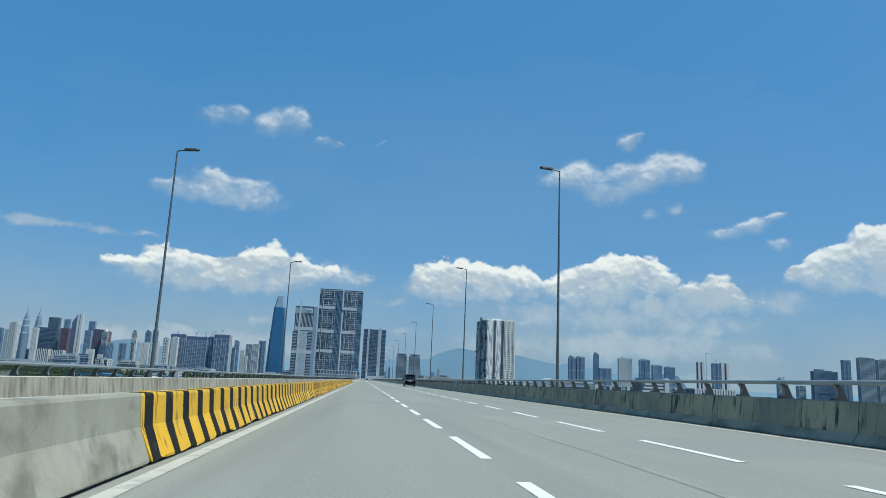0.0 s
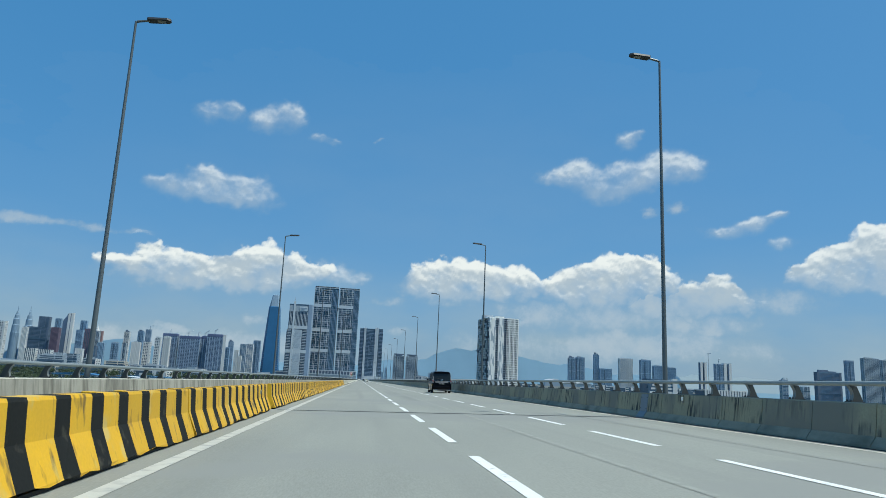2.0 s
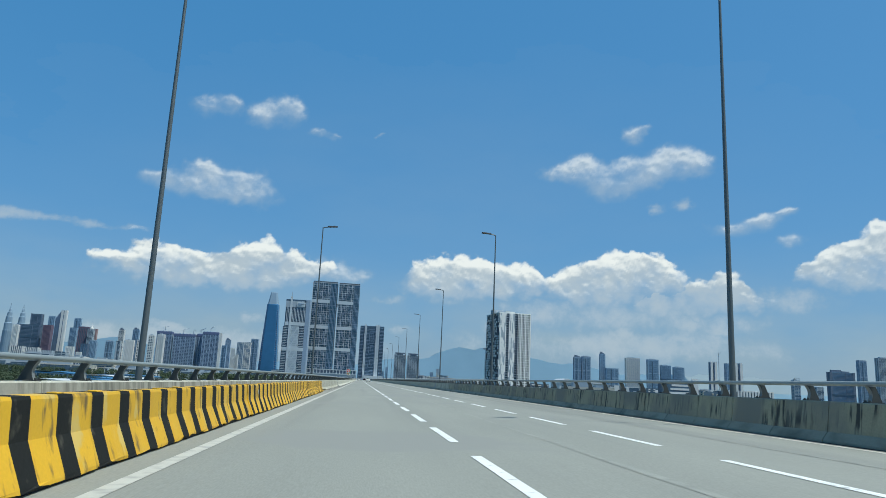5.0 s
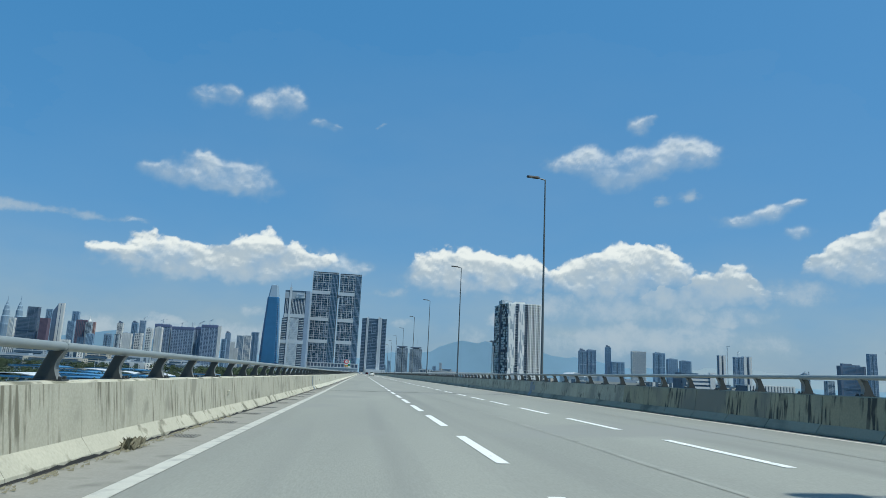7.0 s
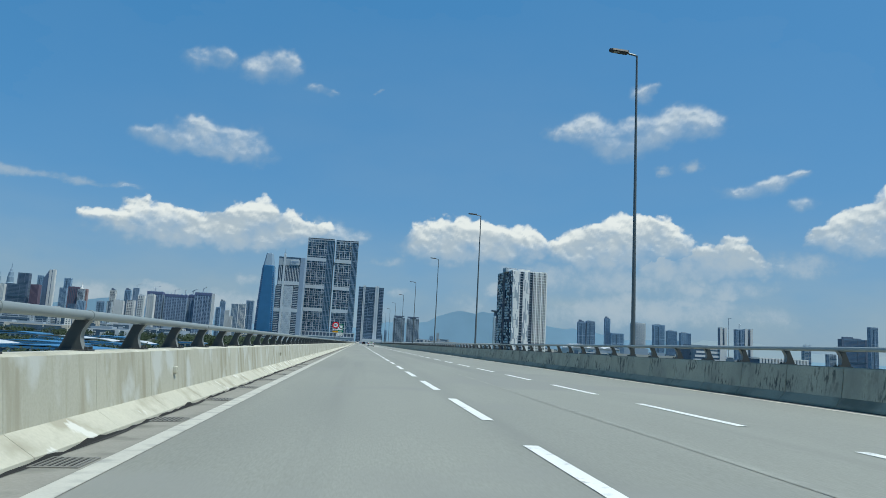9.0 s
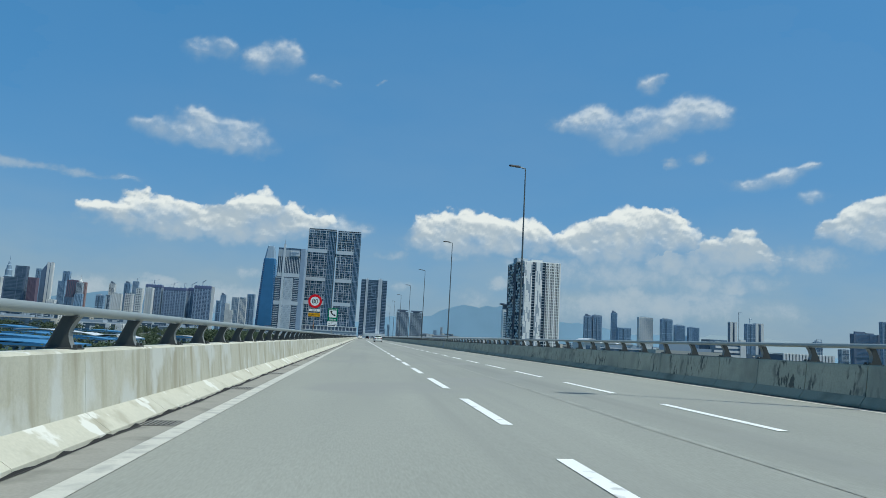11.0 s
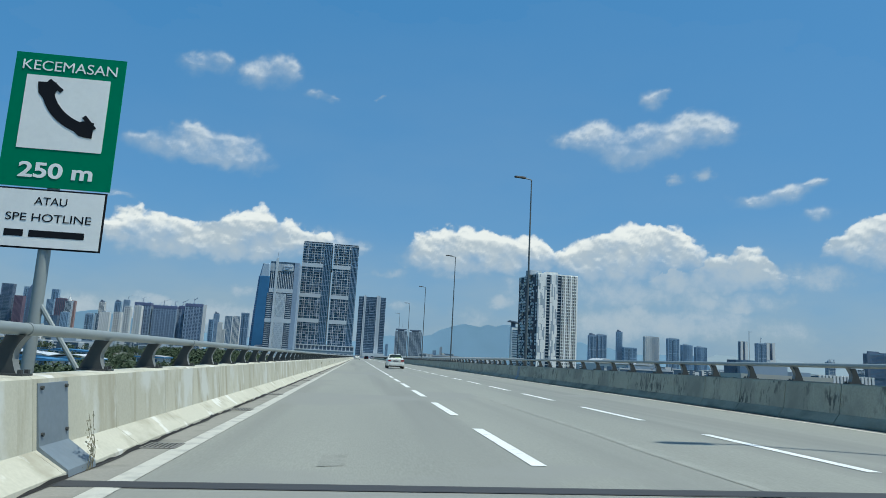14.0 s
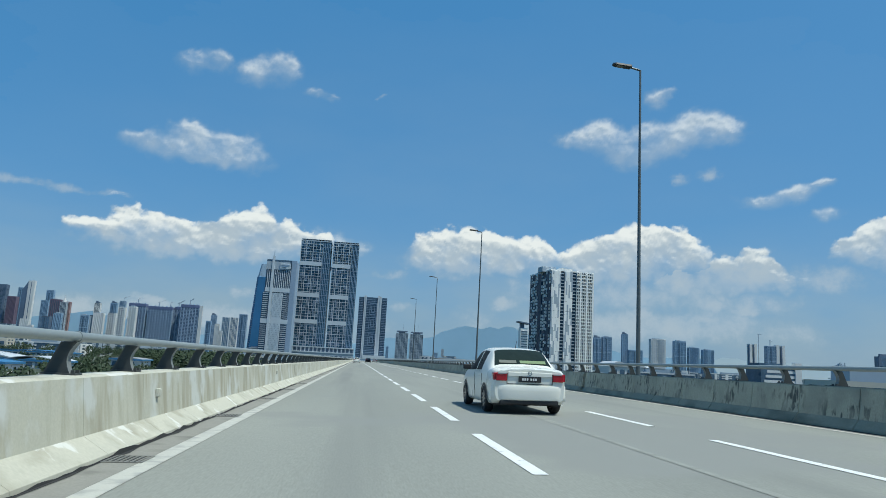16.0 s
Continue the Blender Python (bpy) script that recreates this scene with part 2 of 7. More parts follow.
def edge_x(y):
    """Middle of the left-hand edge line."""
    return float(np.interp(y, (0, 100, 160, 200, 218, 277, 325, 400), (-1.96, -2.01, -1.94, -1.80, -1.81, -1.82, -1.80, -1.79)))


LIP = 0.11                        # the toe of the later parapet stands out this far
LIP_Y = Y_A + 6 + 135 * SPAN / 19


def foot_left(y):
    """Foot of the left-hand parapet with its toe."""
    return wall_left(y) + (LIP if y > LIP_Y else 0.0)


stops = [Y_A + 10 * i for i in range(int((Y_B - Y_A) / 10) + 1)]
v, f = [], []
for y in stops:
    xl = wall_left(y) - 1.2
    for x in (xl, -2.2, 1.6, 5.1, 10.2):
        v.append((x, y, rz(x)))
for s in range(len(stops) - 1):
    for i in range(4):
        f.append((s * 5 + i, s * 5 + i + 1, s * 5 + i + 6, s * 5 + i + 5))
road = part("road", (v, f), M_ROAD, None, "grey worn asphalt carriageway of an elevated expressway", kind="structure")
v, f = [], []
for y in stops:
    xl = wall_left(y) - 1.25
    v += [(xl, y, rz(xl) - 0.06), (10.25, y, rz(10.25) - 0.06), (9.2, y, -1.9), (xl + 1.2, y, -1.9)]
for s in range(len(stops) - 1):
    for i in range(4):
        j = (i + 1) % 4
        f.append((s * 4 + i, s * 4 + i + 4, s * 4 + j + 4, s * 4 + j))
f += [(0, 1, 2, 3), tuple(len(v) - 4 + i for i in (3, 2, 1, 0))]
part("viaduct_deck", (v, f), M_DECK, None, "plain concrete deck under the expressway", kind="structure")
pier_mesh = mesh("pier", joined(boxes([(3.4, 0, -8.2, 2.4, 1.8, 11.6), (3.4, 0, -2.15, 9, 2.0, 0.5)])), M_DECK, bevel=0.08)
for i in range(27):
    ob = part("pier", pier_mesh, None, None, "plain concrete pier under the deck", kind="structure")
    ob.location = (0, -20 + i * SPAN, 0)

# gutter strip beside the left parapet
v, f = [], []
for y in stops:
    if y >= 168:
        xw = wall_left(y)
        for x in (xw - 0.05, edge_x(y) - 0.075):
            v.append((x, y, rz(x) + 0.004))
for s in range(len(v) // 2 - 1):
    f.append((s * 2, s * 2 + 1, s * 2 + 3, s * 2 + 2))
part("gutter", (v, f), M_GUTTER, None, "dirty concrete gutter along the parapet", kind="structure")


# paint lines
def strip(x, w, y0, y1, step=10.0, lift=0.005):
    n = max(1, int((y1 - y0) / step))
    v, f = [], []
    for i in range(n + 1):
        y = y0 + (y1 - y0) * i / n
        v += [(x - w / 2, y, rz(x - w / 2) + lift), (x + w / 2, y, rz(x + w / 2) + lift)]
    for i in range(n):
        f.append((2 * i, 2 * i + 1, 2 * i + 3, 2 * i + 2))
    return v, f


v, f = [], []
for y in stops:
    for x in (edge_x(y) - 0.07, edge_x(y) + 0.11):
        v.append((x, y, rz(x) + 0.005))
for s in range(len(stops) - 1):
    f.append((s * 2, s * 2 + 1, s * 2 + 3, s * 2 + 2))
part("edge_line", (v, f), M_EDGE, road, "worn white edge line")
part("edge_line", strip(8.66, 0.15, Y_A, Y_B), M_EDGE, road, "worn white edge line")
DASH, DASH_0 = 5.509, 12.18
for x in (1.64, 5.08):
    me = mesh("lane_dash", [[(a, b, rz(x + a) - rz(x)) for a, b in ((-.075, -3.45), (.075, -3.45), (.075, 0), (-.075, 0))], [(0, 1, 2, 3)]], M_LINE)
    for k in range(-6, 127):
        ob = part("lane_dash", me, None, road)
        y = DASH_0 + DASH * k
        ob.location = (x, y + float(np.interp(y, (20, 55, 95, 170, 185, 197, 204, 212, 228, 282, 294, 304, 316, 330, 344, 354, 384, 450), (0.3, 0, -0.1, -0.1, 0.1, -0.8, -1.7, -2.0, -1.6, 0.7, 0.15, -0.1, -0.2, -0.75, -0.7, -0.1, -0.3, 0))), rz(x) + 0.006)
# construction seam and tyre marks in the lanes
M_SEAM = material("tarred_seam", (0.258, 0.264, 0.232), 0.88, spread=0.22, fine=50, coarse=2.5, bump=0.3, dirt=(0.21, 0.215, 0.19), dirt_at=(0.5, 0.7), dirt_scale=3.0)
M_PATCH = material("patched_asphalt", (0.226, 0.231, 0.203), 0.9, spread=0.4, fine=40, coarse=7, bump=0.5)
rq = random.Random(3)
for x0, w, ya, yb, wob in ((3.34, 0.055, -40, 760, 0.07), (6.9, 0.03, 20, 190, 0.04)):
    v, f = [], []
    n = int((yb - ya) / 2)
    for i in range(n + 1):
        y = ya + 2.0 * i
        x = x0 + wob * math.sin(y * 0.05) + wob * 0.6 * noise.noise(Vector((y * 0.3, x0, 0)))
        ww = w * (0.5 + rq.random())
        v += [(x - ww, y, rz(x - ww) + 0.004), (x + ww, y, rz(x + ww) + 0.004)]
    for i in range(n):
        f.append((2 * i, 2 * i + 1, 2 * i + 3, 2 * i + 2))
    part("road_seam", (v, f), M_SEAM, road, "faint longitudinal seam in the asphalt")
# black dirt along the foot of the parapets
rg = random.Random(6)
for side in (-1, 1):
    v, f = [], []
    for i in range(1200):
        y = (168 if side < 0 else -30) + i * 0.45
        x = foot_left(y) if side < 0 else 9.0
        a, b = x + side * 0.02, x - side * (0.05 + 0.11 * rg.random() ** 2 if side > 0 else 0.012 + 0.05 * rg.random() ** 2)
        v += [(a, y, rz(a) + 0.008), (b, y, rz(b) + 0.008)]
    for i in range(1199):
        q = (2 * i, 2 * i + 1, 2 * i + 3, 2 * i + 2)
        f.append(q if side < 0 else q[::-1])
    part("dirt_line", (v, f), M_GRIME_GAP, road, "black dirt at the foot of the parapet")
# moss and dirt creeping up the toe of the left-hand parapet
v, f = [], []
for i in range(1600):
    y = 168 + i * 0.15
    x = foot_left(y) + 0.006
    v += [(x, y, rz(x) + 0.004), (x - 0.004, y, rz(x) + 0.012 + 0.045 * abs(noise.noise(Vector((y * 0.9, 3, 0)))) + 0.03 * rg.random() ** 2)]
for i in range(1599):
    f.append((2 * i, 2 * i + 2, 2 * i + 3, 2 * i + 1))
part("moss_line", (v, f), M_GRIME_GAP, road, "black moss on the toe of the parapet")
# expansion joints
for k, y in enumerate((68.6, 203.7, 337.3, 474.0)):
    v = []
    for x in (-2.3, 9.0):
        v += [(x, y - 0.12, rz(x) + 0.007), (x, y + 0.12, rz(x) + 0.007)]
    part("expansion_joint", (v, [(0, 2, 3, 1)]), M_JOINT, road, "dark rubber expansion joint")

# ---- parapets, in cast panels ----
def parapet_profile(side, h, top, lip=0.0):
    """Safety-shape section; side -1 leans to the left edge, +1 to the right. The foot is at x = 0, or stands out by lip."""
    p = [(-lip, -0.02), (0.012 - lip, 0.05), (0.13, 0.21), (0.20, h - 0.02), (0.235, h), (0.235 + top - 0.03, h), (0.235 + top, h - 0.03), (0.235 + top, -0.3), (0, -0.3)]
    p = [(side * x, z) for x, z in p]
    return p if side < 0 else p[::-1]


PANEL = SPAN / 19


def top_left(y):
    """Height of the left-hand parapet over its foot."""
    return float(np.interp(y, (180, 220, 277, 325, 388), (0.79, 0.745, 0.745, 0.725, 0.715)))


LEFT_TOP, RIGHT_TOP = 0.79, 0.79


def parapet(name, side, y0, y1, foot, h, mats, label, lip=0.0):
    root = part(name, boxes([(0, 0, -0.35, 0.2, 0.2, 0.1)]), mats[0], None, label, kind="structure")
    root.location = (foot(y0) + side * 0.25, y0, rz(foot(y0)))
    n = int(round((y1 - y0) / PANEL))
    prof = parapet_profile(side, h, 0.27, lip)
    gap = 0.003 if side < 0 else 0.010
    me = mesh("panel", prism(prof, (gap, PANEL - gap)), mats[0])
    # the toe is a separate colour: pale render over the lower slope
    idx = [0] * len(me.polygons)
    if len(mats) > 1:
        me.materials.append(mats[1])
        for p in me.polygons:
            c = p.center
            if (abs(c.x) < 0.16 and 0.0 < c.z < 0.215 or c.z > h - 0.015) and abs(p.normal.y) < 0.5:
                idx[p.index] = 1
        me.polygons.foreach_set("material_index", idx)
    inv = root.matrix_basis.inverted()
    for i in range(n):
        a, b = y0 + i * PANEL, y0 + (i + 1) * PANEL
        ang = math.atan2(foot(b) - foot(a), PANEL)
        ob = part("panel", me, None, root)
        x = foot(a)
        ob.matrix_basis = inv @ pose(x, a, rz(x), 0, 0, -math.degrees(ang)) @ Matrix.Diagonal((1, 1, top_left(a) / h if side < 0 else 1, 1))
    return root


parapet("parapet_wall_slip", -1, Y_A + 6, Y_A + 6 + 114 * PANEL, wall_left, LEFT_TOP, (M_PARAPET_OLD, M_CAP), "grimy concrete parapet with a pale top along the slip road")
parapet("parapet_wall_left_stained", -1, Y_A + 6 + 114 * PANEL, Y_A + 6 + 135 * PANEL, wall_left, LEFT_TOP, (M_PARAPET_STAIN, M_CAP_STAIN), "stained concrete safety parapet with dark drips and a mossy toe")
parapet("parapet_wall_left", -1, Y_A + 6 + 135 * PANEL, 410, wall_left, LEFT_TOP, (M_PARAPET, M_CAP), "weathered concrete safety parapet with a pale toe", LIP)
parapet("parapet_wall_left_far", -1, 410, 760, wall_left, LEFT_TOP, (M_PARAPET, M_CAP), "weathered concrete safety parapet with a pale toe", LIP)
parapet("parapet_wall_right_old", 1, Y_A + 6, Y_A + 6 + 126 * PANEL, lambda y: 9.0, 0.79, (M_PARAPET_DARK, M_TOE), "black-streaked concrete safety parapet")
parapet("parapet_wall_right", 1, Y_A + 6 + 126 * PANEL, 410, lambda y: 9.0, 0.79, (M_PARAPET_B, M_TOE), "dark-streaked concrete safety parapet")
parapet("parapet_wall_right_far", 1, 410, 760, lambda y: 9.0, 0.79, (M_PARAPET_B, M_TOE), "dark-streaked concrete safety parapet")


# steel plates over the joints of the parapets
M_PLATE = material("blue_grey_steel_plate", (0.19, 0.23, 0.26), 0.55, metal=0.3, spread=0.12, fine=20, coarse=4, bump=0.1)
BOLT = mesh("bolt", tube([(-0.02, 0, 0), (0.02, 0, 0)], [0.015, 0.015], 8), M_POST)
for side, x, ys in ((-1, None, (204.8, 337.8, 474.0)), (1, 9.0, (68.6, 203.4, 337.2, 371.8, 474.0))):
    for y in ys:
        xf = wall_left(y) if x is None else x
        ob = thing("joint_plate", pose(xf, y, rz(xf)), "blue-grey steel cover plate bolted over a parapet joint", "cover plate", "plates on the parapet joints")
        h = top_left(y) if side < 0 else RIGHT_TOP
        e = LIP if side < 0 and y > LIP_Y else 0.0
        prof = [(side * a, z) for a, z in ((-0.008 - e, 0.01), (0.002 - e, 0.06), (0.118, 0.218), (0.186, h - 0.05), (0.2, h - 0.05), (0.14, 0.2), (0.03 - e, 0.05), (0.02 - e, 0.01))]
        w = 0.27
        part("sheet", prism(prof if side > 0 else prof[::-1], (-w, w)), M_PLATE, ob)
        for z in (0.30, 0.64):
            for yy in (0.05 - w, w - 0.05):
                bolt = part("bolt", BOLT, None, ob)
                bolt.location = (side * (0.12 + 0.07 * (z - 0.21) / 0.5), yy, z)
# small blind plate beside a joint plate
blind = thing("blind_plate", pose(9.0, 202.82, rz(9.0)), "small square steel blind plate set in the parapet", "cover plate")
part("sheet", prism([(0.128, 0.3), (0.165, 0.6), (0.18, 0.6), (0.15, 0.3)], (-0.17, 0.17)), M_PLATE, blind)

# ---- tubular rails on curved cast posts ----
def rail_post_fin(side):
    """A solid fin with an S-shaped traffic edge and a straighter back, 0.15 wide, with a foot plate and bolts."""
    n = 8
    v, f = [], []
    for i in range(n + 1):
        t = i / n
        z = 0.285 * t + 0.012
        front = 0.055 * math.sin(t * math.pi) - 0.03 * t
        back = 0.23 - 0.12 * t
        for x, y in ((front, -0.05), (back, -0.05), (back, 0.05), (front, 0.05)):
            v.append((side * x, y, z))
    for i in range(n):
        k = i * 4
        for a, b in ((0, 1), (1, 2), (2, 3), (3, 0)):
            f.append((k + a, k + b, k + b + 4, k + a + 4))
    f += [(3, 2, 1, 0), (n * 4, n * 4 + 1, n * 4 + 2, n * 4 + 3)]
    return v, f


POST_GAP = SPAN / 19


def fin_mesh(side):
    v, f = rail_post_fin(side)
    k = len(f)
    extra = boxes([(side * 0.09, 0, 0.008, 0.30, 0.17, 0.016), (side * -0.03, 0.055, 0.03, 0.03, 0.03, 0.03), (side * -0.03, -0.055, 0.03, 0.03, 0.03, 0.03)])
    pair = joined((v, f), extra)
    idx = [0] * len(pair[1])
    for q in range(k):
        c = sum((Vector(pair[0][i]) for i in pair[1][q]), Vector()) / len(pair[1][q])
        if q % 4 == 3 and q < k - 2:
            idx[q] = 1
    me = mesh("post", pair, [M_POST, M_POST_EDGE], smooth=True, index=idx)
    b = bmesh.new()
    b.from_mesh(me)
    bmesh.ops.recalc_face_normals(b, faces=b.faces)
    b.to_mesh(me)
    b.free()
    return me


FIN = {-1: fin_mesh(-1), 1: fin_mesh(1)}


def guard_rail(side, y0, y1, foot, h, far=False, phase=0.0):
    xa, xb = foot(y0) + side * 0.33, foot(y1) + side * 0.33
    za, zb = (rz(foot(y)) + (top_left(y) if side < 0 else h) for y in (y0, y1))
    root = thing("guard_rail", pose(xa, y0, za), "grey tubular steel rail on curved cast posts on the parapet", "guard rail", "rails on the parapets")
    length, n = y1 - y0, int(round((y1 - y0) / POST_GAP))
    dx = side * 0.03
    pts = [(dx + (xb - xa) * t, length * t, 0.345 + (zb - za) * t) for t in (0, 0.5, 1)]
    part("tube", tube(pts, [0.047] * 3, 14), M_RAIL, root, smooth=True)
    for i in range(n):
        t = (i + 0.5 + phase) / n
        ob = part("post", FIN[side], None, root)
        ob.location = ((xb - xa) * t, length * t, (zb - za) * t)
        if not far:
            sl = part("sleeve", SLEEVE, None, root, "pipe joint collar") if i % 3 == 0 else None
            if sl:
                sl.location = (dx + (xb - xa) * t, length * t + 0.1, 0.345 + (zb - za) * t)


SLEEVE = mesh("sleeve", tube([(0, -0.02, 0), (0, 0.02, 0)], [0.053, 0.053], 14), M_RAIL, smooth=True)
for i in range(-1, 21):
    y0 = LAMP_0 + (i - 0.5) * SPAN
    for side, foot, h in ((-1, wall_left, LEFT_TOP), (1, lambda y: 9.0, RIGHT_TOP)):
        cuts = [y0, y0 + SPAN]
        if side < 0 and y0 < 168 < y0 + SPAN:
            cuts = [y0, 168, y0 + SPAN]
        for a, b in zip(cuts, cuts[1:]):
            guard_rail(side, a, b, foot, h, i > 13, -0.44 if side < 0 else {6: -0.3, 7: -0.4, 8: -0.5, 9: -0.5, 10: -0.3}.get(i, 0.0))


# ---- street lamps ----
def street_lamp(label):
    root = thing("street_lamp", pose(0, 0, 0), label, "street lamp", "lamps along the expressway")
    part("pole", tube([(0, 0, 0.0), (0, 0, 1.2), (0, 0, 5), (0, 0, 12.05)], [0.088, 0.080, 0.062, 0.036], 14), M_POLE, root, smooth=True)
    part("base_flange", tube([(0, 0, 0.0), (0, 0, 0.05)], [0.22, 0.22], 16), M_POLE, root)
    part("arm", tube([(0, 0, 11.99), (-0.05, 0, 12.05), (-0.42, 0, 12.12)], [0.045, 0.04, 0.035], 8), M_POLE, root, smooth=True)
    prof = [(-0.36, -0.11), (-0.40, -0.15), (-0.98, -0.14), (-1.08, -0.06), (-1.08, 0.06), (-0.98, 0.14), (-0.40, 0.15), (-0.36, 0.11)]
    n = len(prof)
    v = [(x, y, 12.10 + 0.06 * (-x - 0.36)) for x, y in prof] + [(x * 0.99, y * 0.8, 12.18 + 0.05 * (-x - 0.36)) for x, y in prof]
    f = [tuple(range(n)), tuple(range(2 * n - 1, n - 1, -1))] + [(i, n + i, n + (i + 1) % n, (i + 1) % n) for i in range(n)]
    head = part("lamp_head", (v, f), M_LED, root, "flat dark LED lamp head")
    part("lens", boxes([(-0.80, 0, 12.115, 0.24, 0.16, 0.012)]), M_POST_EDGE, head, "pale LED lens")
    return root


lamp = street_lamp("tall slim grey street lamp with a flat LED head")
lamp.matrix_world = pose(9.67, LAMP_0 - SPAN, rz(9.67))
LAMP_OFF = {8: -2.2, 9: -0.1, 10: 0.2}
for k in range(0, 15):
    copy_thing(lamp, pose(9.67, LAMP_0 + k * SPAN + LAMP_OFF.get(k, 0.0), rz(9.67)))
for x, y in ((-11.4, 0.9), (-10.0, 34.7), (-7.75, 68.3), (-6.5, 102.0), (-5.2, 136.0), (-3.4, 169.8)):
    copy_thing(lamp, pose(x, y, rz(x) - 0.02, 0, 0, 180))

# ---- striped movable barriers ----
STRIPE = 0.84


def barrier_mesh(length, plain, seed):
    """One precast safety-shape unit with painted black stripes and a ragged foot."""
    rnd = random.Random(seed)
    half = [(0.29, 0.035), (0.285, 0.07), (0.145, 0.40), (0.115, 0.72), (0.10, 0.75)]
    prof = [(x, z) for x, z in half] + [(-x, z) for x, z in half[::-1]]
    cuts = [(0.0, 0)]
    if plain:
        cuts += [(length, 0)]
    else:
        n = int(round(length / STRIPE))
        for k in range(n):
            a = k * length / n
            e = rnd.uniform(-0.02, 0.02)
            cuts += [(a + 0.10 + e, 0), (a + 0.42 + e, 1), (a + 0.62, 0)]
        cuts += [(length, 0)]
    v, f, idx = [], [], []
    n = len(prof)
    for y, _ in cuts:
        for x, z in prof:
            lean = 0.05 * (z - 0.35)
            yy = y if y in (0.0, length) else y + lean
            low = z < 0.05
            v.append((x + (rnd.uniform(-0.012, 0.012) if z < 0.1 else 0), yy, z + (rnd.choice((0.0, 0.0, 0.03, 0.05)) * rnd.random() * 1.3 if low else 0)))
    for s in range(len(cuts) - 1):
        for i in range(n - 1):
            f.append((s * n + i, s * n + i + 1, (s + 1) * n + i + 1, (s + 1) * n + i))
            idx.append(cuts[s + 1][1])
        f.append((s * n + n - 1, s * n, (s + 1) * n, (s + 1) * n + n - 1))
        idx.append(0)
    f += [tuple(range(n - 1, -1, -1)), tuple(range((len(cuts) - 1) * n, len(cuts) * n))]
    idx += [0, 0]
    me = mesh("barrier_body", (v, f), [M_BARRIER if plain else M_YELLOW, M_BLACK], index=idx)
    b = bmesh.new()
    b.from_mesh(me)
    bmesh.ops.recalc_face_normals(b, faces=b.faces)
    b.to_mesh(me)
    b.free()
    return me


UNIT = 3.36
unit_meshes = [barrier_mesh(UNIT - 0.02, False, s) for s in range(5)]
plain_mesh = barrier_mesh(UNIT - 0.02, True, 9)
lug_mesh = mesh("lifting_lug", boxes([(0, 0, 0.755, 0.10, 0.16, 0.02)]), M_YELLOW, bevel=0.012)
# black block under the barrier stands in for the shade of its foot gap
foot_mesh = mesh("foot_gap", boxes([(0, UNIT / 2, 0.018, 0.5, UNIT - 0.3, 0.035)]), M_GRIME_GAP)
refl_mesh = mesh("reflector", boxes([(0.15, 1.6, 0.56, 0.02, 0.09, 0.11)]), M_CAP, bevel=0.008)
rb = random.Random(4)
for k in range(-8, 60):
    y = 7.9 + k * UNIT if k < 18 else 69.0 + (k - 18) * 3.341
    striped = k >= 0
    x = -2.42 - 0.30 * min(1.0, max(0.0, y / 70)) + rb.uniform(-0.012, 0.012)
    if y + UNIT > 170.5:
        break
    root = thing("road_barrier", pose(x, y, rz(x), rb.uniform(-0.15, 0.15), 0, rb.uniform(-0.2, 0.2)) @ Matrix.Diagonal((1, 0.885 if k == 17 else 1, 1, 1)),
                 "yellow and black striped concrete road barrier" if striped else "bare grey concrete road barrier", "road barrier",
                 "barriers beside the slip road")
    part("barrier_body", unit_meshes[(k * 3) % 5] if striped else plain_mesh, None, root)
    part("foot_gap", foot_mesh, None, root, "dark block standing in for the shade under the barrier")
    if striped:
        for yy in (0.5, UNIT - 0.55):
            part("lifting_lug", lug_mesh, None, root, "yellow painted lug").location = (0, yy, 0)
    if striped and k in (5, 12, 17, 24, 31, 38, 45):
        part("reflector", refl_mesh, None, root, "square pale reflector")

# drain grates in the gutter
grate = thing("drain_grate", pose(0, 0, 0), "rusty cast iron drain grate in the gutter", "drain grate", "grates in the gutter")
part("frame", boxes([(0, -0.20, 0, 0.42, 0.03, 0.02), (0, 0.20, 0, 0.42, 0.03, 0.02), (-0.20, 0, 0, 0.025, 0.40, 0.02), (0.20, 0, 0, 0.025, 0.40, 0.02)]), M_GRATE, grate)
# black slab fills in the shade of the hollow below the bars
part("hollow", boxes([(0, 0, -0.001, 0.38, 0.38, 0.010)]), M_GRIME_GAP, grate, "black slab painted in for the shaded hollow under the bars")
part("grating", boxes([(-0.165 + 0.047 * i, 0, 0.003, 0.020, 0.38, 0.014) for i in range(8)]), M_GRATE, grate)
gy = [176.6 + 2.79 * i for i in range(24)] + [247.8 + 4.88 * i for i in range(12)] + [310.2 + 4.87 * i for i in range(11)] + [364.7 + 4.86 * i for i in range(34)]
for i, y in enumerate(gy):
    x = wall_left(y) + 0.24
    m = pose(x, y, rz(x) + 0.002, 0, -math.degrees(math.atan(FALL)))
    if i == 0:
        grate.matrix_world = m
    else:
        copy_thing(grate, m)

M_RED = material("sign_red", (0.70, 0.012, 0.022), 0.45, spread=0.05, fine=20, coarse=2, bump=0, spec=0.15)
M_SIGNW = material("sign_white", (0.86, 0.86, 0.82), 0.45, spread=0.05, fine=20, coarse=3, bump=0, spec=0.15)
M_SIGNK = material("sign_black", (0.012, 0.012, 0.014), 0.5, spread=0.05, bump=0, spec=0.15)
M_SIGNY = material("sign_orange", (0.85, 0.41, 0.015), 0.45, spread=0.05, fine=20, coarse=3, bump=0, spec=0.15)
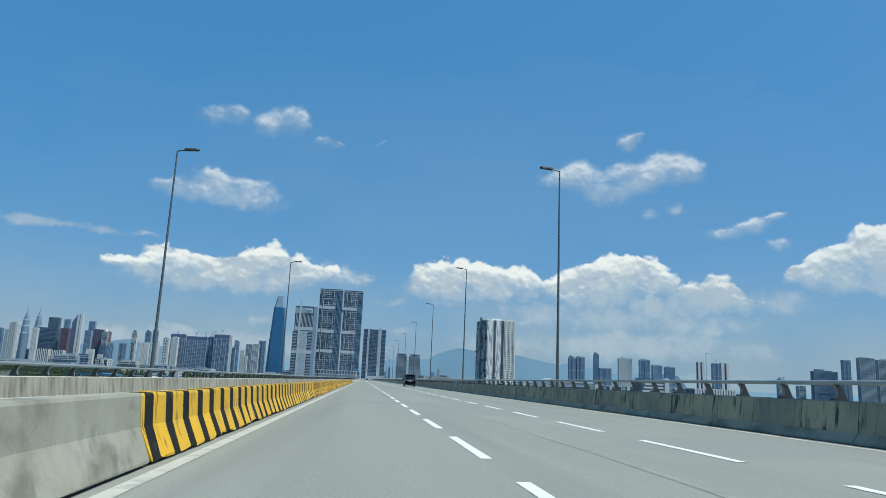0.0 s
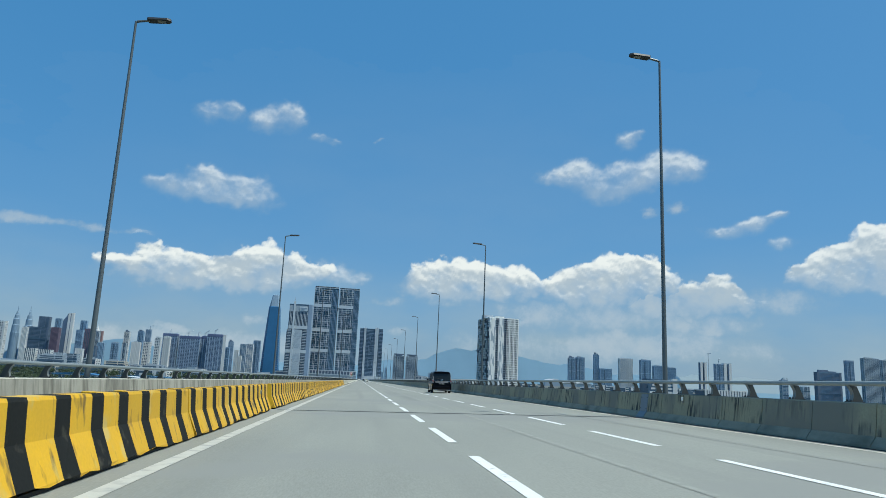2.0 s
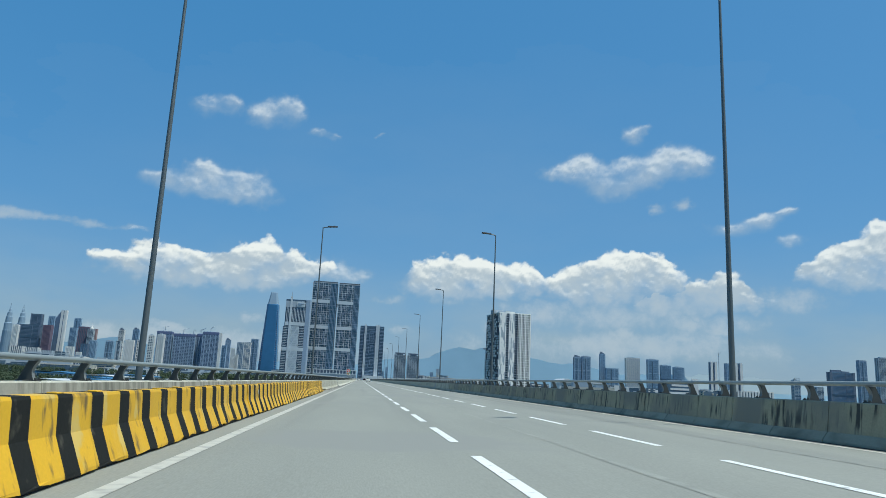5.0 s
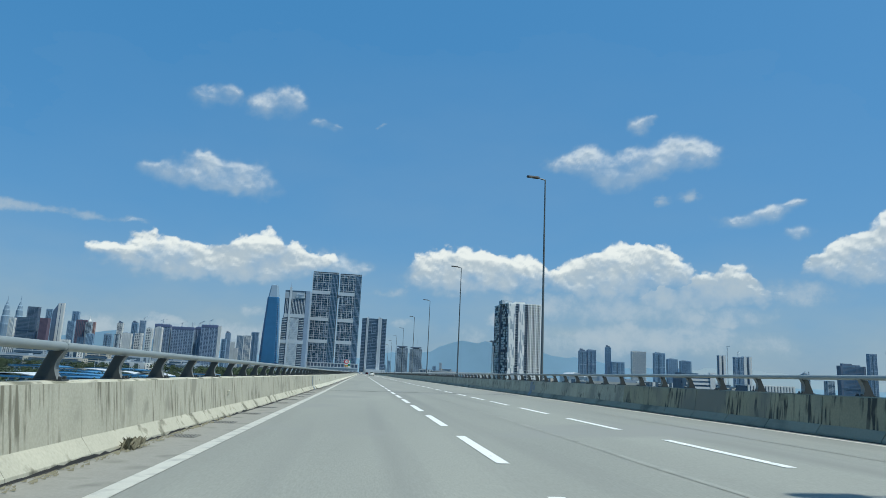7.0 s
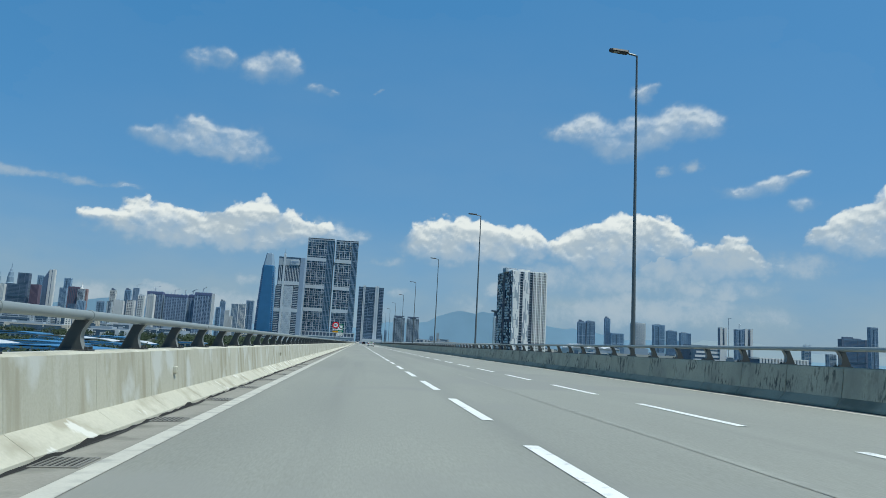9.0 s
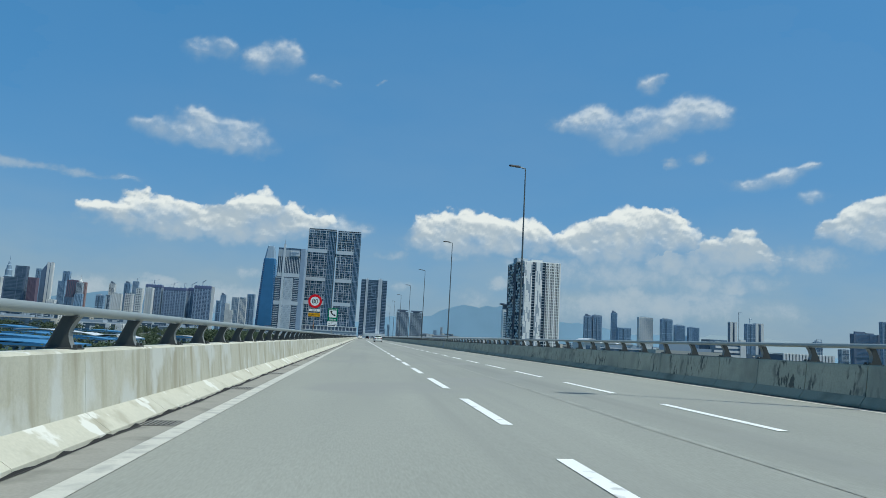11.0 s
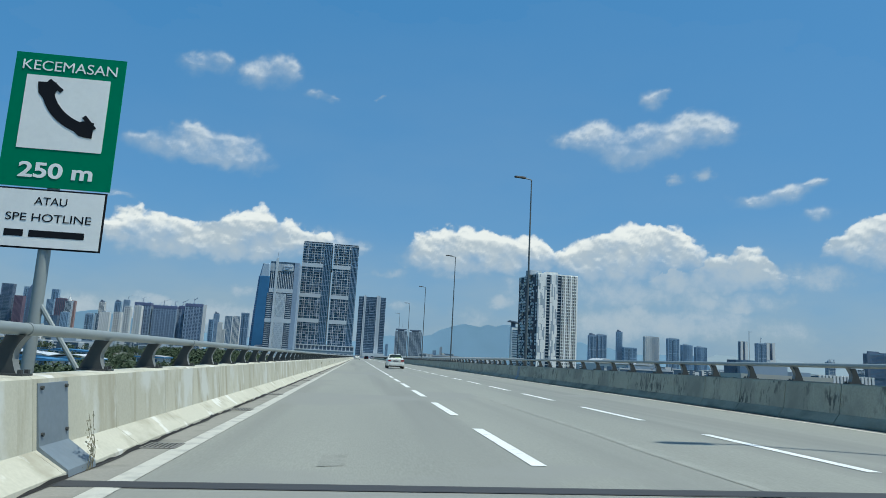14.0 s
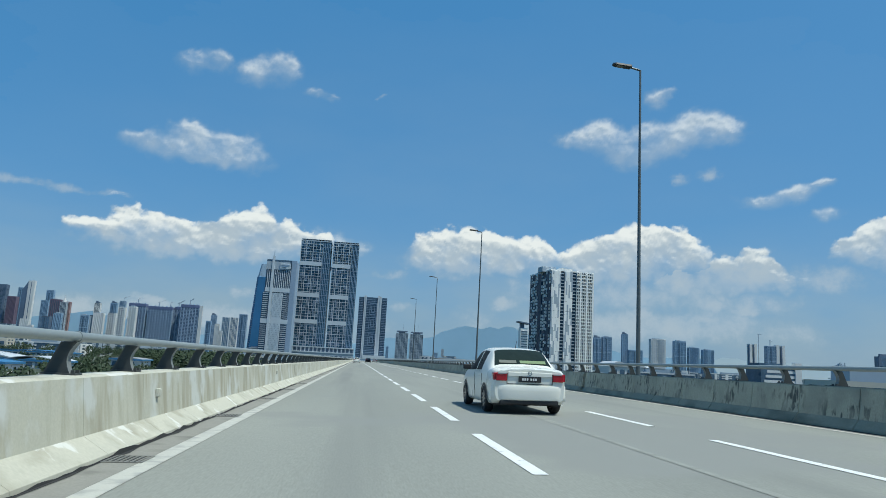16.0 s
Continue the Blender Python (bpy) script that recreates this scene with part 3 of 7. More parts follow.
M_SIGNG = material("sign_green", (0.0, 0.20, 0.095), 0.45, spread=0.06, fine=20, coarse=3, bump=0, spec=0.15)
M_SIGNPOST = material("painted_post_rusty", (0.42, 0.42, 0.40), 0.6, spread=0.1, fine=20, coarse=3, dirt=(0.20, 0.085, 0.03), dirt_at=(0.47, 0.58), dirt_scale=3)

# small fittings on the parapets
for y in (181.5, 210.2, 223.0, 236.0, 299.5, 324.8, 378.5, 391.3, 404.0):
    x = wall_left(y) - 0.165
    jb = thing("junction_box", pose(x, y, rz(x) + 0.47), "small grey junction box on the concrete parapet", "junction box", "boxes on the parapet")
    part("case", boxes([(0.02, 0, 0, 0.05, 0.085, 0.10)]), M_PARAPET, jb, bevel=0.012)
    part("lid", boxes([(0.046, 0, 0, 0.01, 0.06, 0.075)]), M_PARAPET, jb, bevel=0.004)
for y in (65.9, 116.4, 169.5):
    tag = thing("reflector_tag", pose(9.17, y, rz(9.17) + 0.66), "small white reflector tag on the concrete parapet", "reflector", "tags on the parapet")
    part("tag_plate", boxes([(-0.025, 0, 0, 0.02, 0.12, 0.10)]), M_SIGNW, tag, bevel=0.006)
    part("bracket", boxes([(0.0, 0, -0.07, 0.06, 0.04, 0.10)]), M_POST_EDGE, tag, bevel=0.006)
v = [(-0.42, 338.3, rz(-0.42) + 0.004), (-0.18, 338.36, rz(-0.18) + 0.004), (-0.16, 339.1, rz(-0.16) + 0.004), (-0.40, 339.06, rz(-0.40) + 0.004)]
part("asphalt_patch", (v, [(0, 1, 2, 3)]), M_PATCH, road, "small darker asphalt patch")

M_WEED = material("dry_weed_leaves", (0.16, 0.15, 0.10), 0.8, spread=0.4, fine=30, coarse=4, bump=0)
rw = random.Random(12)
tuft = thing("weed_tuft", pose(-2.69, 174.9, rz(-2.69)), "dry grey-green weed tuft at the parapet foot", "plant")
wv, wf = [], []
for i in range(150):
    a, r, h = rw.uniform(0, 6.28), abs(rw.gauss(0, 0.07)), rw.uniform(0.04, 0.15)
    px, py, lean = 0.06 + 0.5 * r * math.cos(a), 2.2 * r * math.sin(a), rw.uniform(-0.09, 0.09)
    k = len(wv)
    wv += [(px - 0.007, py, 0), (px + 0.007, py, 0), (px + lean * 0.6 + 0.014, py + lean, h * 0.7), (px + lean, py + lean * 1.6, h), (px + lean * 0.6 - 0.014, py + lean, h * 0.7)]
    wf.append((k, k + 1, k + 2, k + 3, k + 4))
part("blades", (wv, wf), M_WEED, tuft, "many thin dry blades")
stalk = thing("dry_weed", pose(foot_left(337.9) + 0.02, 337.9, rz(-2.3)), "thin dry weed growing from the parapet joint", "plant")
for i in range(7):
    a, h = rw.uniform(-0.5, 0.9), rw.uniform(0.18, 0.62)
    tip = (-0.03 - 0.05 * h, h * a * 0.8, h)
    stem = part("stem", tube([(0, 0.02 * i - 0.06, 0), (tip[0] + 0.05, tip[1] * 0.4, h * 0.5), tip], [0.003, 0.002, 0.0015], 5), M_WEED, stalk)
    lv, lf = [], []
    for j in range(9):
        q, k = rw.uniform(0.35, 1.0), len(lv)
        cx, cy, cz, e = tip[0] + 0.04 * (1 - q) + rw.uniform(-0.01, 0.02), tip[1] * q + rw.uniform(-0.03, 0.03), h * q + rw.uniform(-0.02, 0.02), rw.uniform(0.008, 0.018)
        lv += [(cx, cy - e, cz), (cx + e * 0.5, cy, cz - e * 0.5), (cx, cy + e, cz + e * 0.3), (cx - e * 0.5, cy, cz + e * 0.6)]
        lf.append((k, k + 1, k + 2, k + 3))
    part("leaf_spray", (lv, lf), M_WEED, stem)
gv, gf = [], []
for i in range(260):
    px, py, q = 0.02 + 0.12 * rw.random() ** 2, rw.uniform(-4.5, 6.0), rw.uniform(0.008, 0.03)
    k = len(gv)
    gv += [(px - q, py - q, 0.012), (px + q, py - q * 0.6, 0.012), (px + q * 0.5, py + q, 0.02 + q * 0.5)]
    gf.append((k, k + 1, k + 2))
litter = part("leaf_litter", (gv, gf), M_WEED, tuft, "dry leaf litter")

# ---- signs on the left parapet ----


def disc(r0, r1, y, n=64, thick=0.004):
    """A ring (or a disc where r0 is 0) standing in the x-z plane, facing -y."""
    v, f = [], []
    for k in range(n):
        t = 2 * math.pi * k / n
        c, s = math.cos(t), math.sin(t)
        for r, yy in ((r0, y), (r1, y), (r1, y + thick), (r0, y + thick)):
            v.append((r * c, yy, r * s))
    for k in range(n):
        j = (k + 1) % n
        for a, b in ((0, 1), (1, 2), (2, 3), (3, 0)):
            f.append((k * 4 + a, k * 4 + b, j * 4 + b, j * 4 + a))
    return v, f


def rounded_plate(w, h, r, y, thick, n=6):
    pts = []
    for cx, cz, a0 in ((w / 2 - r, h / 2 - r, 0), (-w / 2 + r, h / 2 - r, 90), (-w / 2 + r, -h / 2 + r, 180), (w / 2 - r, -h / 2 + r, 270)):
        for i in range(n + 1):
            a = radians(a0 + 90 * i / n)
            pts.append((cx + r * math.cos(a), cz + r * math.sin(a)))
    k = len(pts)
    v = [(x, y, z) for x, z in pts] + [(x, y + thick, z) for x, z in pts]
    f = [tuple(range(k)), tuple(range(2 * k - 1, k - 1, -1))] + [(i, k + i, k + (i + 1) % k, (i + 1) % k) for i in range(k)]
    return v, f


def letters(name, text, size, mat, parent, x, y, z, width=None, bold=0.0, spacing=1.0):
    cu = bpy.data.curves.new(name, 'FONT')
    cu.body, cu.size, cu.align_x, cu.align_y, cu.extrude, cu.offset, cu.space_character = text, size, 'CENTER', 'CENTER', 0.0015, bold, spacing
    ob = bpy.data.objects.new(name, cu)
    scene.collection.objects.link(ob)
    bpy.context.view_layer.update()
    me = bpy.data.meshes.new_from_object(ob.evaluated_get(bpy.context.evaluated_depsgraph_get()))
    bpy.data.objects.remove(ob)
    me.materials.clear()
    me.materials.append(mat)
    xs = [p.co.x for p in me.vertices]
    zs = [p.co.y for p in me.vertices]
    k = (width / (max(xs) - min(xs))) if width else 1.0
    ox, oz = (max(xs) + min(xs)) / 2, (max(zs) + min(zs)) / 2
    me.transform(pose(0, 0, 0, 90) @ Matrix.Diagonal((k, 1, 1, 1)) @ Matrix.Translation((-ox, -oz, 0)))
    o = part(name, me, None, parent)
    o.location = (x, y, z)
    return o


speed_sign = thing("speed_sign", pose(-3.0, 302.5, rz(-3.0) + 0.3), "round red-rimmed speed limit sign with plates on a rusty post", "road sign")
part("post", tube([(0, 0.06, 0), (0, 0.06, 2.9)], [0.036, 0.036], 12), M_SIGNPOST, speed_sign, "grey painted post with rust", smooth=True)
part("clamp", boxes([(0, 0.05, 0.35, 0.16, 0.14, 0.05), (0, 0.05, 0.1, 0.16, 0.14, 0.05)]), M_POST, speed_sign)
zc = 2.94 - 0.25
board = part("board", moved(disc(0.0, 0.415, 0.004, thick=0.006), Matrix.Translation((0, 0, zc))), M_SIGNW, speed_sign, "white sign disc")
part("rim", moved(disc(0.275, 0.415, -0.001, thick=0.005), Matrix.Translation((0, 0, zc))), M_RED, board, "wide red rim")
letters("number", "80", 0.38, M_SIGNK, board, 0, 0.0022, zc, 0.36, 0.0)
unit_plate = part("unit_plate", moved(rounded_plate(0.70, 0.19, 0.03, 0.0, 0.006), Matrix.Translation((0, 0, 2.40 - 0.25))), M_SIGNK, speed_sign, "white plate with black border")
part("face", moved(rounded_plate(0.66, 0.15, 0.02, -0.003, 0.003), Matrix.Translation((0, 0, 2.40 - 0.25))), M_SIGNW, unit_plate)
letters("unit", "km/j", 0.13, M_SIGNK, unit_plate, 0, -0.005, 2.40 - 0.25, 0.28, 0.0)
warn_plate = part("warning_plate", moved(rounded_plate(0.72, 0.22, 0.035, 0.0, 0.006), Matrix.Translation((0, 0, 2.12 - 0.25))), M_SIGNY, speed_sign, "orange plate with black border")
part("border", moved(rounded_plate(0.68, 0.18, 0.03, -0.002, 0.002), Matrix.Translation((0, 0, 2.12 - 0.25))), M_SIGNK, warn_plate)
part("face", moved(rounded_plate(0.655, 0.155, 0.02, -0.004, 0.002), Matrix.Translation((0, 0, 2.12 - 0.25))), M_SIGNY, warn_plate)
letters("warning", "PERINGATAN", 0.12, M_SIGNK, warn_plate, 0, -0.006, 2.12 - 0.25, 0.61, 0.0)

phone_sign = thing("phone_sign", pose(-3.40, 339.42, -0.01) @ Matrix.Diagonal((1.232, 1.168, 1.168, 1)), "green emergency telephone sign with a white hotline plate", "road sign")
part("post", tube([(-0.02, 0.06, -0.05), (-0.02, 0.06, 2.6)], [0.05, 0.05], 12), M_RAIL, phone_sign, smooth=True)
part("stay", tube([(-0.01, 0.06, 1.16), (0.40, 0.06, 0.54)], [0.022, 0.022], 8), M_RAIL, phone_sign)
main_panel = part("panel", boxes([(0, 0.01, 2.79, 0.91, 0.012, 1.25)]), M_SIGNG, phone_sign, "green reflective panel")
letters("heading", "KECEMASAN", 0.135, M_SIGNW, main_panel, 0, 0.001, 3.30, 0.78, 0.0)
sym = part("symbol_field", boxes([(0, 0.002, 2.86, 0.69, 0.004, 0.69)]), M_SIGNW, main_panel, "white square field")
hv, hf = [], []
for i in range(15):
    t = radians(182 + 86 * i / 14)
    wdt = 0.05 if 2 < i < 12 else 0.075
    for r in (0.44 - wdt, 0.44 + wdt):
        hv.append((0.27 + r * math.cos(t), -0.003, 3.16 + r * math.sin(t)))
for i in range(14):
    hf.append((2 * i, 2 * i + 1, 2 * i + 3, 2 * i + 2))
part("receiver", joined((hv, hf), moved(boxes([(0, 0, 0, 0.15, 0.003, 0.04)]), pose(-0.10, -0.003, 3.115, 0, 40, 0)),
                       moved(boxes([(0, 0, 0, 0.15, 0.003, 0.04)]), pose(0.215, -0.003, 2.79, 0, 50, 0))), M_SIGNK, sym, "black telephone receiver symbol")
letters("distance", "250 m", 0.19, M_SIGNW, main_panel, 0, 0.001, 2.32, 0.60, 0.005)
hot = part("hotline_plate", boxes([(-0.01, 0.01, 1.88, 0.90, 0.012, 0.54)]), M_SIGNK, phone_sign, "white plate with black border")
part("face", boxes([(-0.01, 0.002, 1.88, 0.87, 0.004, 0.51)]), M_SIGNW, hot)
letters("hotline", "ATAU", 0.10, M_SIGNK, hot, 0, -0.001, 2.04, 0.26, 0.0)
letters("hotline", "SPE HOTLINE", 0.10, M_SIGNK, hot, 0, -0.001, 1.89, 0.68, 0.0)
for bx, bw in ((-0.26, 0.15), (0.08, 0.44)):
    part("number_bar", boxes([(bx, -0.001, 1.745, bw, 0.002, 0.06)]), M_SIGNK, hot)

# ---- ground ----
GZ = -14.0
v = [(-4800, -1500, GZ), (4800, -1500, GZ), (4800, 4950, GZ), (-4800, 4950, GZ)]
part("ground", (v, [(0, 1, 2, 3)]), M_GROUND, None, "green and built-up city plain below the viaduct", kind="structure")

# ---- clouds, far off ----
rs = np.random.RandomState(7)
LATTICE = rs.rand(256, 256)


def value_noise(x, y):
    xi, yi = np.floor(x).astype(int), np.floor(y).astype(int)
    fx, fy = x - xi, y - yi
    fx, fy = fx * fx * (3 - 2 * fx), fy * fy * (3 - 2 * fy)
    a, b = LATTICE[xi % 256, yi % 256], LATTICE[(xi + 1) % 256, yi % 256]
    c, d = LATTICE[xi % 256, (yi + 1) % 256], LATTICE[(xi + 1) % 256, (yi + 1) % 256]
    return (a * (1 - fx) + b * fx) * (1 - fy) + (c * (1 - fx) + d * fx) * fy


def fbm(x, y, octaves=5, gain=0.55):
    total, amp, norm = np.zeros_like(x), 1.0, 0.0
    for o in range(octaves):
        total += amp * value_noise(x * 2 ** o + 17.3 * o, y * 2 ** o + 5.1 * o)
        norm += amp
        amp *= gain
    return total / norm - 0.5


def ellipse_cover(az, el, shapes):
    """Cover and height within the cloud from overlapping puffs (azimuth, elevation, half width, half height)."""
    cover, lift, total = np.zeros_like(az), np.zeros_like(az), np.zeros_like(az) + 1e-6
    for a, e, ra, re in shapes:
        ra, re = ra * 1.30, re * 1.35
        dz = (el - e) / re
        q = np.exp(-(((az - a) / ra) ** 2 + np.where(dz < 0, dz * 0.9, dz) ** 2) * 1.6)
        lift += q * np.clip(dz * 0.5 + 0.5, 0, 1)
        total += q
        cover = 1 - (1 - cover) * (1 - q)
    return np.where(cover < 0.04, 0.0, cover), lift / total


PUFFS = [
    [(-19.2, 8.0, 2.2, 0.7), (-16.6, 8.6, 1.9, 1.35), (-14.0, 8.2, 2.6, 1.0), (-11.2, 8.9, 2.2, 1.35), (-9.2, 9.3, 1.8, 1.3), (-7.0, 9.0, 1.8, 1.6),
     (-4.2, 8.8, 2.2, 0.9), (-12.0, 7.7, 6.5, 0.8)],
    [(-16.6, 14.6, 1.9, 0.8), (-14.2, 15.9, 1.6, 0.8), (-12.8, 15.0, 2.6, 1.0), (-10.0, 14.9, 1.9, 1.2), (-12.5, 14.0, 4.4, 0.6)],
    [(-14.4, 20.8, 1.7, 0.8), (-12.5, 21.2, 1.4, 0.8)],
    [(-9.6, 20.7, 1.4, 1.0), (-8.2, 21.6, 1.5, 1.0), (-7.2, 21.2, 1.0, 1.0)],
    [(-5.0, 20.2, 0.9, 0.4), (-3.6, 19.8, 0.8, 0.3)],
]
PUFFS += [
    [(4.4, 8.7, 1.9, 1.1), (7.0, 9.0, 2.0, 1.5), (9.6, 9.0, 2.3, 1.4), (12.4, 8.8, 2.4, 1.2), (8.5, 7.8, 5.2, 0.8), (14.6, 8.3, 1.6, 0.7)],
    [(16.6, 8.5, 1.4, 0.9), (18.6, 9.0, 2.0, 1.3), (21.4, 9.6, 2.4, 1.6), (23.4, 9.8, 1.8, 1.3), (19.8, 7.8, 4.6, 1.2), (25.4, 8.6, 1.8, 1.2)],
    [(27.0, 7.6, 3.2, 1.5), (29.6, 7.9, 2.0, 1.2), (24.4, 7.0, 4.0, 1.1), (31.0, 6.9, 1.6, 0.6)],
]
PUFFS += [
    [(15.8, 17.4, 1.3, 0.5), (16.9, 17.7, 1.6, 0.8), (18.4, 17.8, 1.3, 1.0), (20.4, 16.6, 1.9, 1.1), (21.6, 16.1, 1.7, 0.8), (23.4, 17.6, 1.7, 1.1), (25.6, 18.5, 1.7, 0.9), (27.6, 17.6, 1.7, 0.8), (20.0, 17.3, 2.8, 0.9), (24.6, 17.7, 3.0, 0.8)],
    [(22.5, 20.6, 1.1, 0.65), (23.6, 21.0, 0.7, 0.35)],
    [(30.0, 12.9, 1.6, 0.55), (32.0, 13.4, 1.6, 0.6), (33.8, 14.0, 0.9, 0.4)],
    [(33.8, 11.7, 1.2, 0.55)],
    [(36.2, 9.4, 1.3, 1.0), (38.0, 10.0, 1.8, 1.2), (40.4, 10.8, 2.2, 1.9), (43.5, 10.2, 3.0, 2.2), (39.0, 8.5, 4.0, 0.9)],
]
WISPS = [
    [(-9.2, 4.5, 1.4, 0.55), (2.0, 6.7, 1.8, 0.5), (3.2, 4.3, 1.5, 0.55), (10.8, 4.9, 1.4, 0.6), (13.8, 5.4, 1.5, 0.5), (21.4, 4.5, 1.8, 0.7)],
    [(26.8, 5.5, 1.5, 0.5), (25.4, 4.3, 1.8, 0.4), (31.0, 5.4, 1.4, 0.6), (28.8, 4.9, 1.0, 0.4), (-15.0, 3.5, 3.0, 0.5), (20.0, 6.0, 11.0, 1.6)],
    [(-27.0, 10.6, 6.0, 0.42), (-22.0, 10.6, 5.0, 0.26), (24.0, 14.6, 0.9, 0.5), (26.5, 14.9, 1.0, 0.6)],
    [(0.5, 20.3, 0.5, 0.3), (-3.4, 9.0, 2.0, 1.2), (-1.0, 8.6, 2.0, 0.8), (34.0, 7.4, 3.4, 1.1), (22.0, 3.6, 16.0, 1.6), (-14.0, 2.6, 14.0, 1.2)],
]
NA, NE = 760, 290
az, el = np.meshgrid(np.linspace(-48, 58, NA), np.linspace(0.3, 40, NE))
cover, lift, dull, veil = np.zeros_like(az), np.zeros_like(az), np.zeros_like(az) + 0.5, np.ones_like(az)
waz = az + 1.6 * fbm(az * 0.55, el * 0.9) + 0.5 * fbm(az * 2.2 + 9, el * 3 + 4)
wel = el + 0.9 * fbm(az * 0.55 + 40, el * 0.9 + 70) + 0.4 * fbm(az * 2.2 + 30, el * 3 + 50)
for k_, (shapes, thick) in enumerate(zip(PUFFS, (1.0, 0.86, 0.80, 0.82, 0.6, 1.0, 1.0, 0.86, 0.86, 0.95, 0.95, 0.95, 1.0))):
    up = 0.25 if k_ in (1, 2, 3, 8) else 0.0
    c_, l_ = ellipse_cover(waz, wel - up, shapes)
    c_ = c_ * thick
    lift = np.where(c_ > cover, l_, lift)
    dull = np.where(c_ > cover, 1.05 if k_ == 7 else 0.6 if k_ in (0, 5, 6, 12) else 0.45, dull)
    veil = np.where(c_ > cover, (0.95, 0.72, 0.70, 0.74, 0.5, 0.95, 0.95, 0.85, 0.66, 0.6, 0.6, 0.6, 0.86)[k_], veil)
    cover = np.maximum(cover, c_)
# relief of the billows under a high sun from the right
bulk = np.minimum(cover, 0.8) + 0.55 * np.abs(fbm(az * 0.75 + 5, el * 1.2 + 2, 6, 0.6)) * np.minimum(1, cover * 2)
slope_e, slope_a = np.gradient(bulk, (40 - 0.3) / (NE - 1), 106.0 / (NA - 1))
shade = np.clip(0.5 - 0.55 * slope_e - 0.20 * slope_a, 0, 1)
wisp = np.zeros_like(az)
for shapes in WISPS:
    c_, l_ = ellipse_cover(waz, wel, shapes)
    wisp = np.maximum(wisp, c_)
# thin high haze towards the horizon
haze = 0.55 * np.exp(-((az - 22) / 17) ** 2 - ((el - 5.2) / 3.0) ** 2) + 0.30 * np.exp(-((az + 12) / 16) ** 2 - ((el - 3.0) / 2.6) ** 2)
haze = np.maximum(haze, 0.80 * np.exp(-(np.maximum(el - 0.5, 0) / 7.0) ** 2)) * (0.78 + 0.8 * fbm(az * 0.2 + 3, el * 0.5 + 8))
haze = np.maximum(haze, 0.10 * np.exp(-((az - 6) / 30) ** 2 - ((el - 14) / 11) ** 2) * (1 + 1.2 * fbm(az * 0.12 + 7, el * 0.3 + 1)))
RAD = 3600.0
ra_, re_ = np.radians(az), np.radians(el)
co = np.stack([RAD * np.sin(ra_) * np.cos(re_), 190 + RAD * np.cos(ra_) * np.cos(re_), RAD * np.sin(re_)], -1).reshape(-1, 3)
quads = [(r * NA + c, r * NA + c + 1, (r + 1) * NA + c + 1, (r + 1) * NA + c) for r in range(NE - 1) for c in range(NA - 1)
         if max(cover[r, c], cover[r + 1, c + 1], wisp[r, c], wisp[r + 1, c + 1], haze[r, c] - 0.02) > 0]
used = sorted({i for q in quads for i in q})
back = {o: i for i, o in enumerate(used)}
cloud_me = bpy.data.meshes.new("clouds")
cloud_me.from_pydata([tuple(co[i]) for i in used], [], [tuple(back[i] for i in q) for q in quads])
for nm, arr in (("cover", cover), ("lift", lift), ("wisp", wisp), ("haze", haze), ("dull", dull), ("shade", shade), ("veil", veil)):
    at = cloud_me.attributes.new(nm, 'FLOAT', 'POINT')
    at.data.foreach_set("value", arr.reshape(-1)[used].astype(np.float32))
mc = bpy.data.materials.new("cloud")
mc.use_nodes = True
n_, l_ = mc.node_tree.nodes, mc.node_tree.links
n_.clear()


def cnode(kind, **sets):
    q = n_.new(kind)
    for k, val in sets.items():
        q.inputs[k].default_value = val
    return q


def cmath(op, a, b, clamp=False):
    q = n_.new("ShaderNodeMath")
    q.operation, q.use_clamp = op, clamp
    for i, x in enumerate((a, b)):
        if isinstance(x, (int, float)):
            q.inputs[i].default_value = x
        else:
            l_.new(x, q.inputs[i])
    return q.outputs[0]


def cattr(name):
    q = n_.new("ShaderNodeAttribute")
    q.attribute_name = name
    return q.outputs["Fac"]


def cnoise(scale, detail, rough=0.55, offset=(0, 0, 0)):
    mp = cnode("ShaderNodeMapping")
    mp.inputs["Location"].default_value = offset
    l_.new(n_geo.outputs["Position"], mp.inputs["Vector"])
    q = cnode("ShaderNodeTexNoise", Scale=scale, Detail=detail, Roughness=rough)
    l_.new(mp.outputs[0], q.inputs["Vector"])
    return q.outputs["Fac"]


def cbillow(scale, offset=(0, 0, 0)):
    """Rounded billows: high in the middle of each lobe, low in the creases between lobes."""
    mp = cnode("ShaderNodeMapping")
    mp.inputs["Location"].default_value = offset
    l_.new(n_warp, mp.inputs["Vector"])
    q = n_.new("ShaderNodeTexVoronoi")
    q.feature = 'SMOOTH_F1'
    q.inputs["Scale"].default_value, q.inputs["Smoothness"].default_value = scale, 0.35
    l_.new(mp.outputs[0], q.inputs["Vector"])
    return cmath('SUBTRACT', 0.95, q.outputs["Distance"])


def cramp(x, a, b):
    q = n_.new("ShaderNodeMapRange")
    q.interpolation_type = 'SMOOTHSTEP'
    q.inputs["From Min"].default_value, q.inputs["From Max"].default_value = a, b
    l_.new(x, q.inputs["Value"])
    return q.outputs[0]


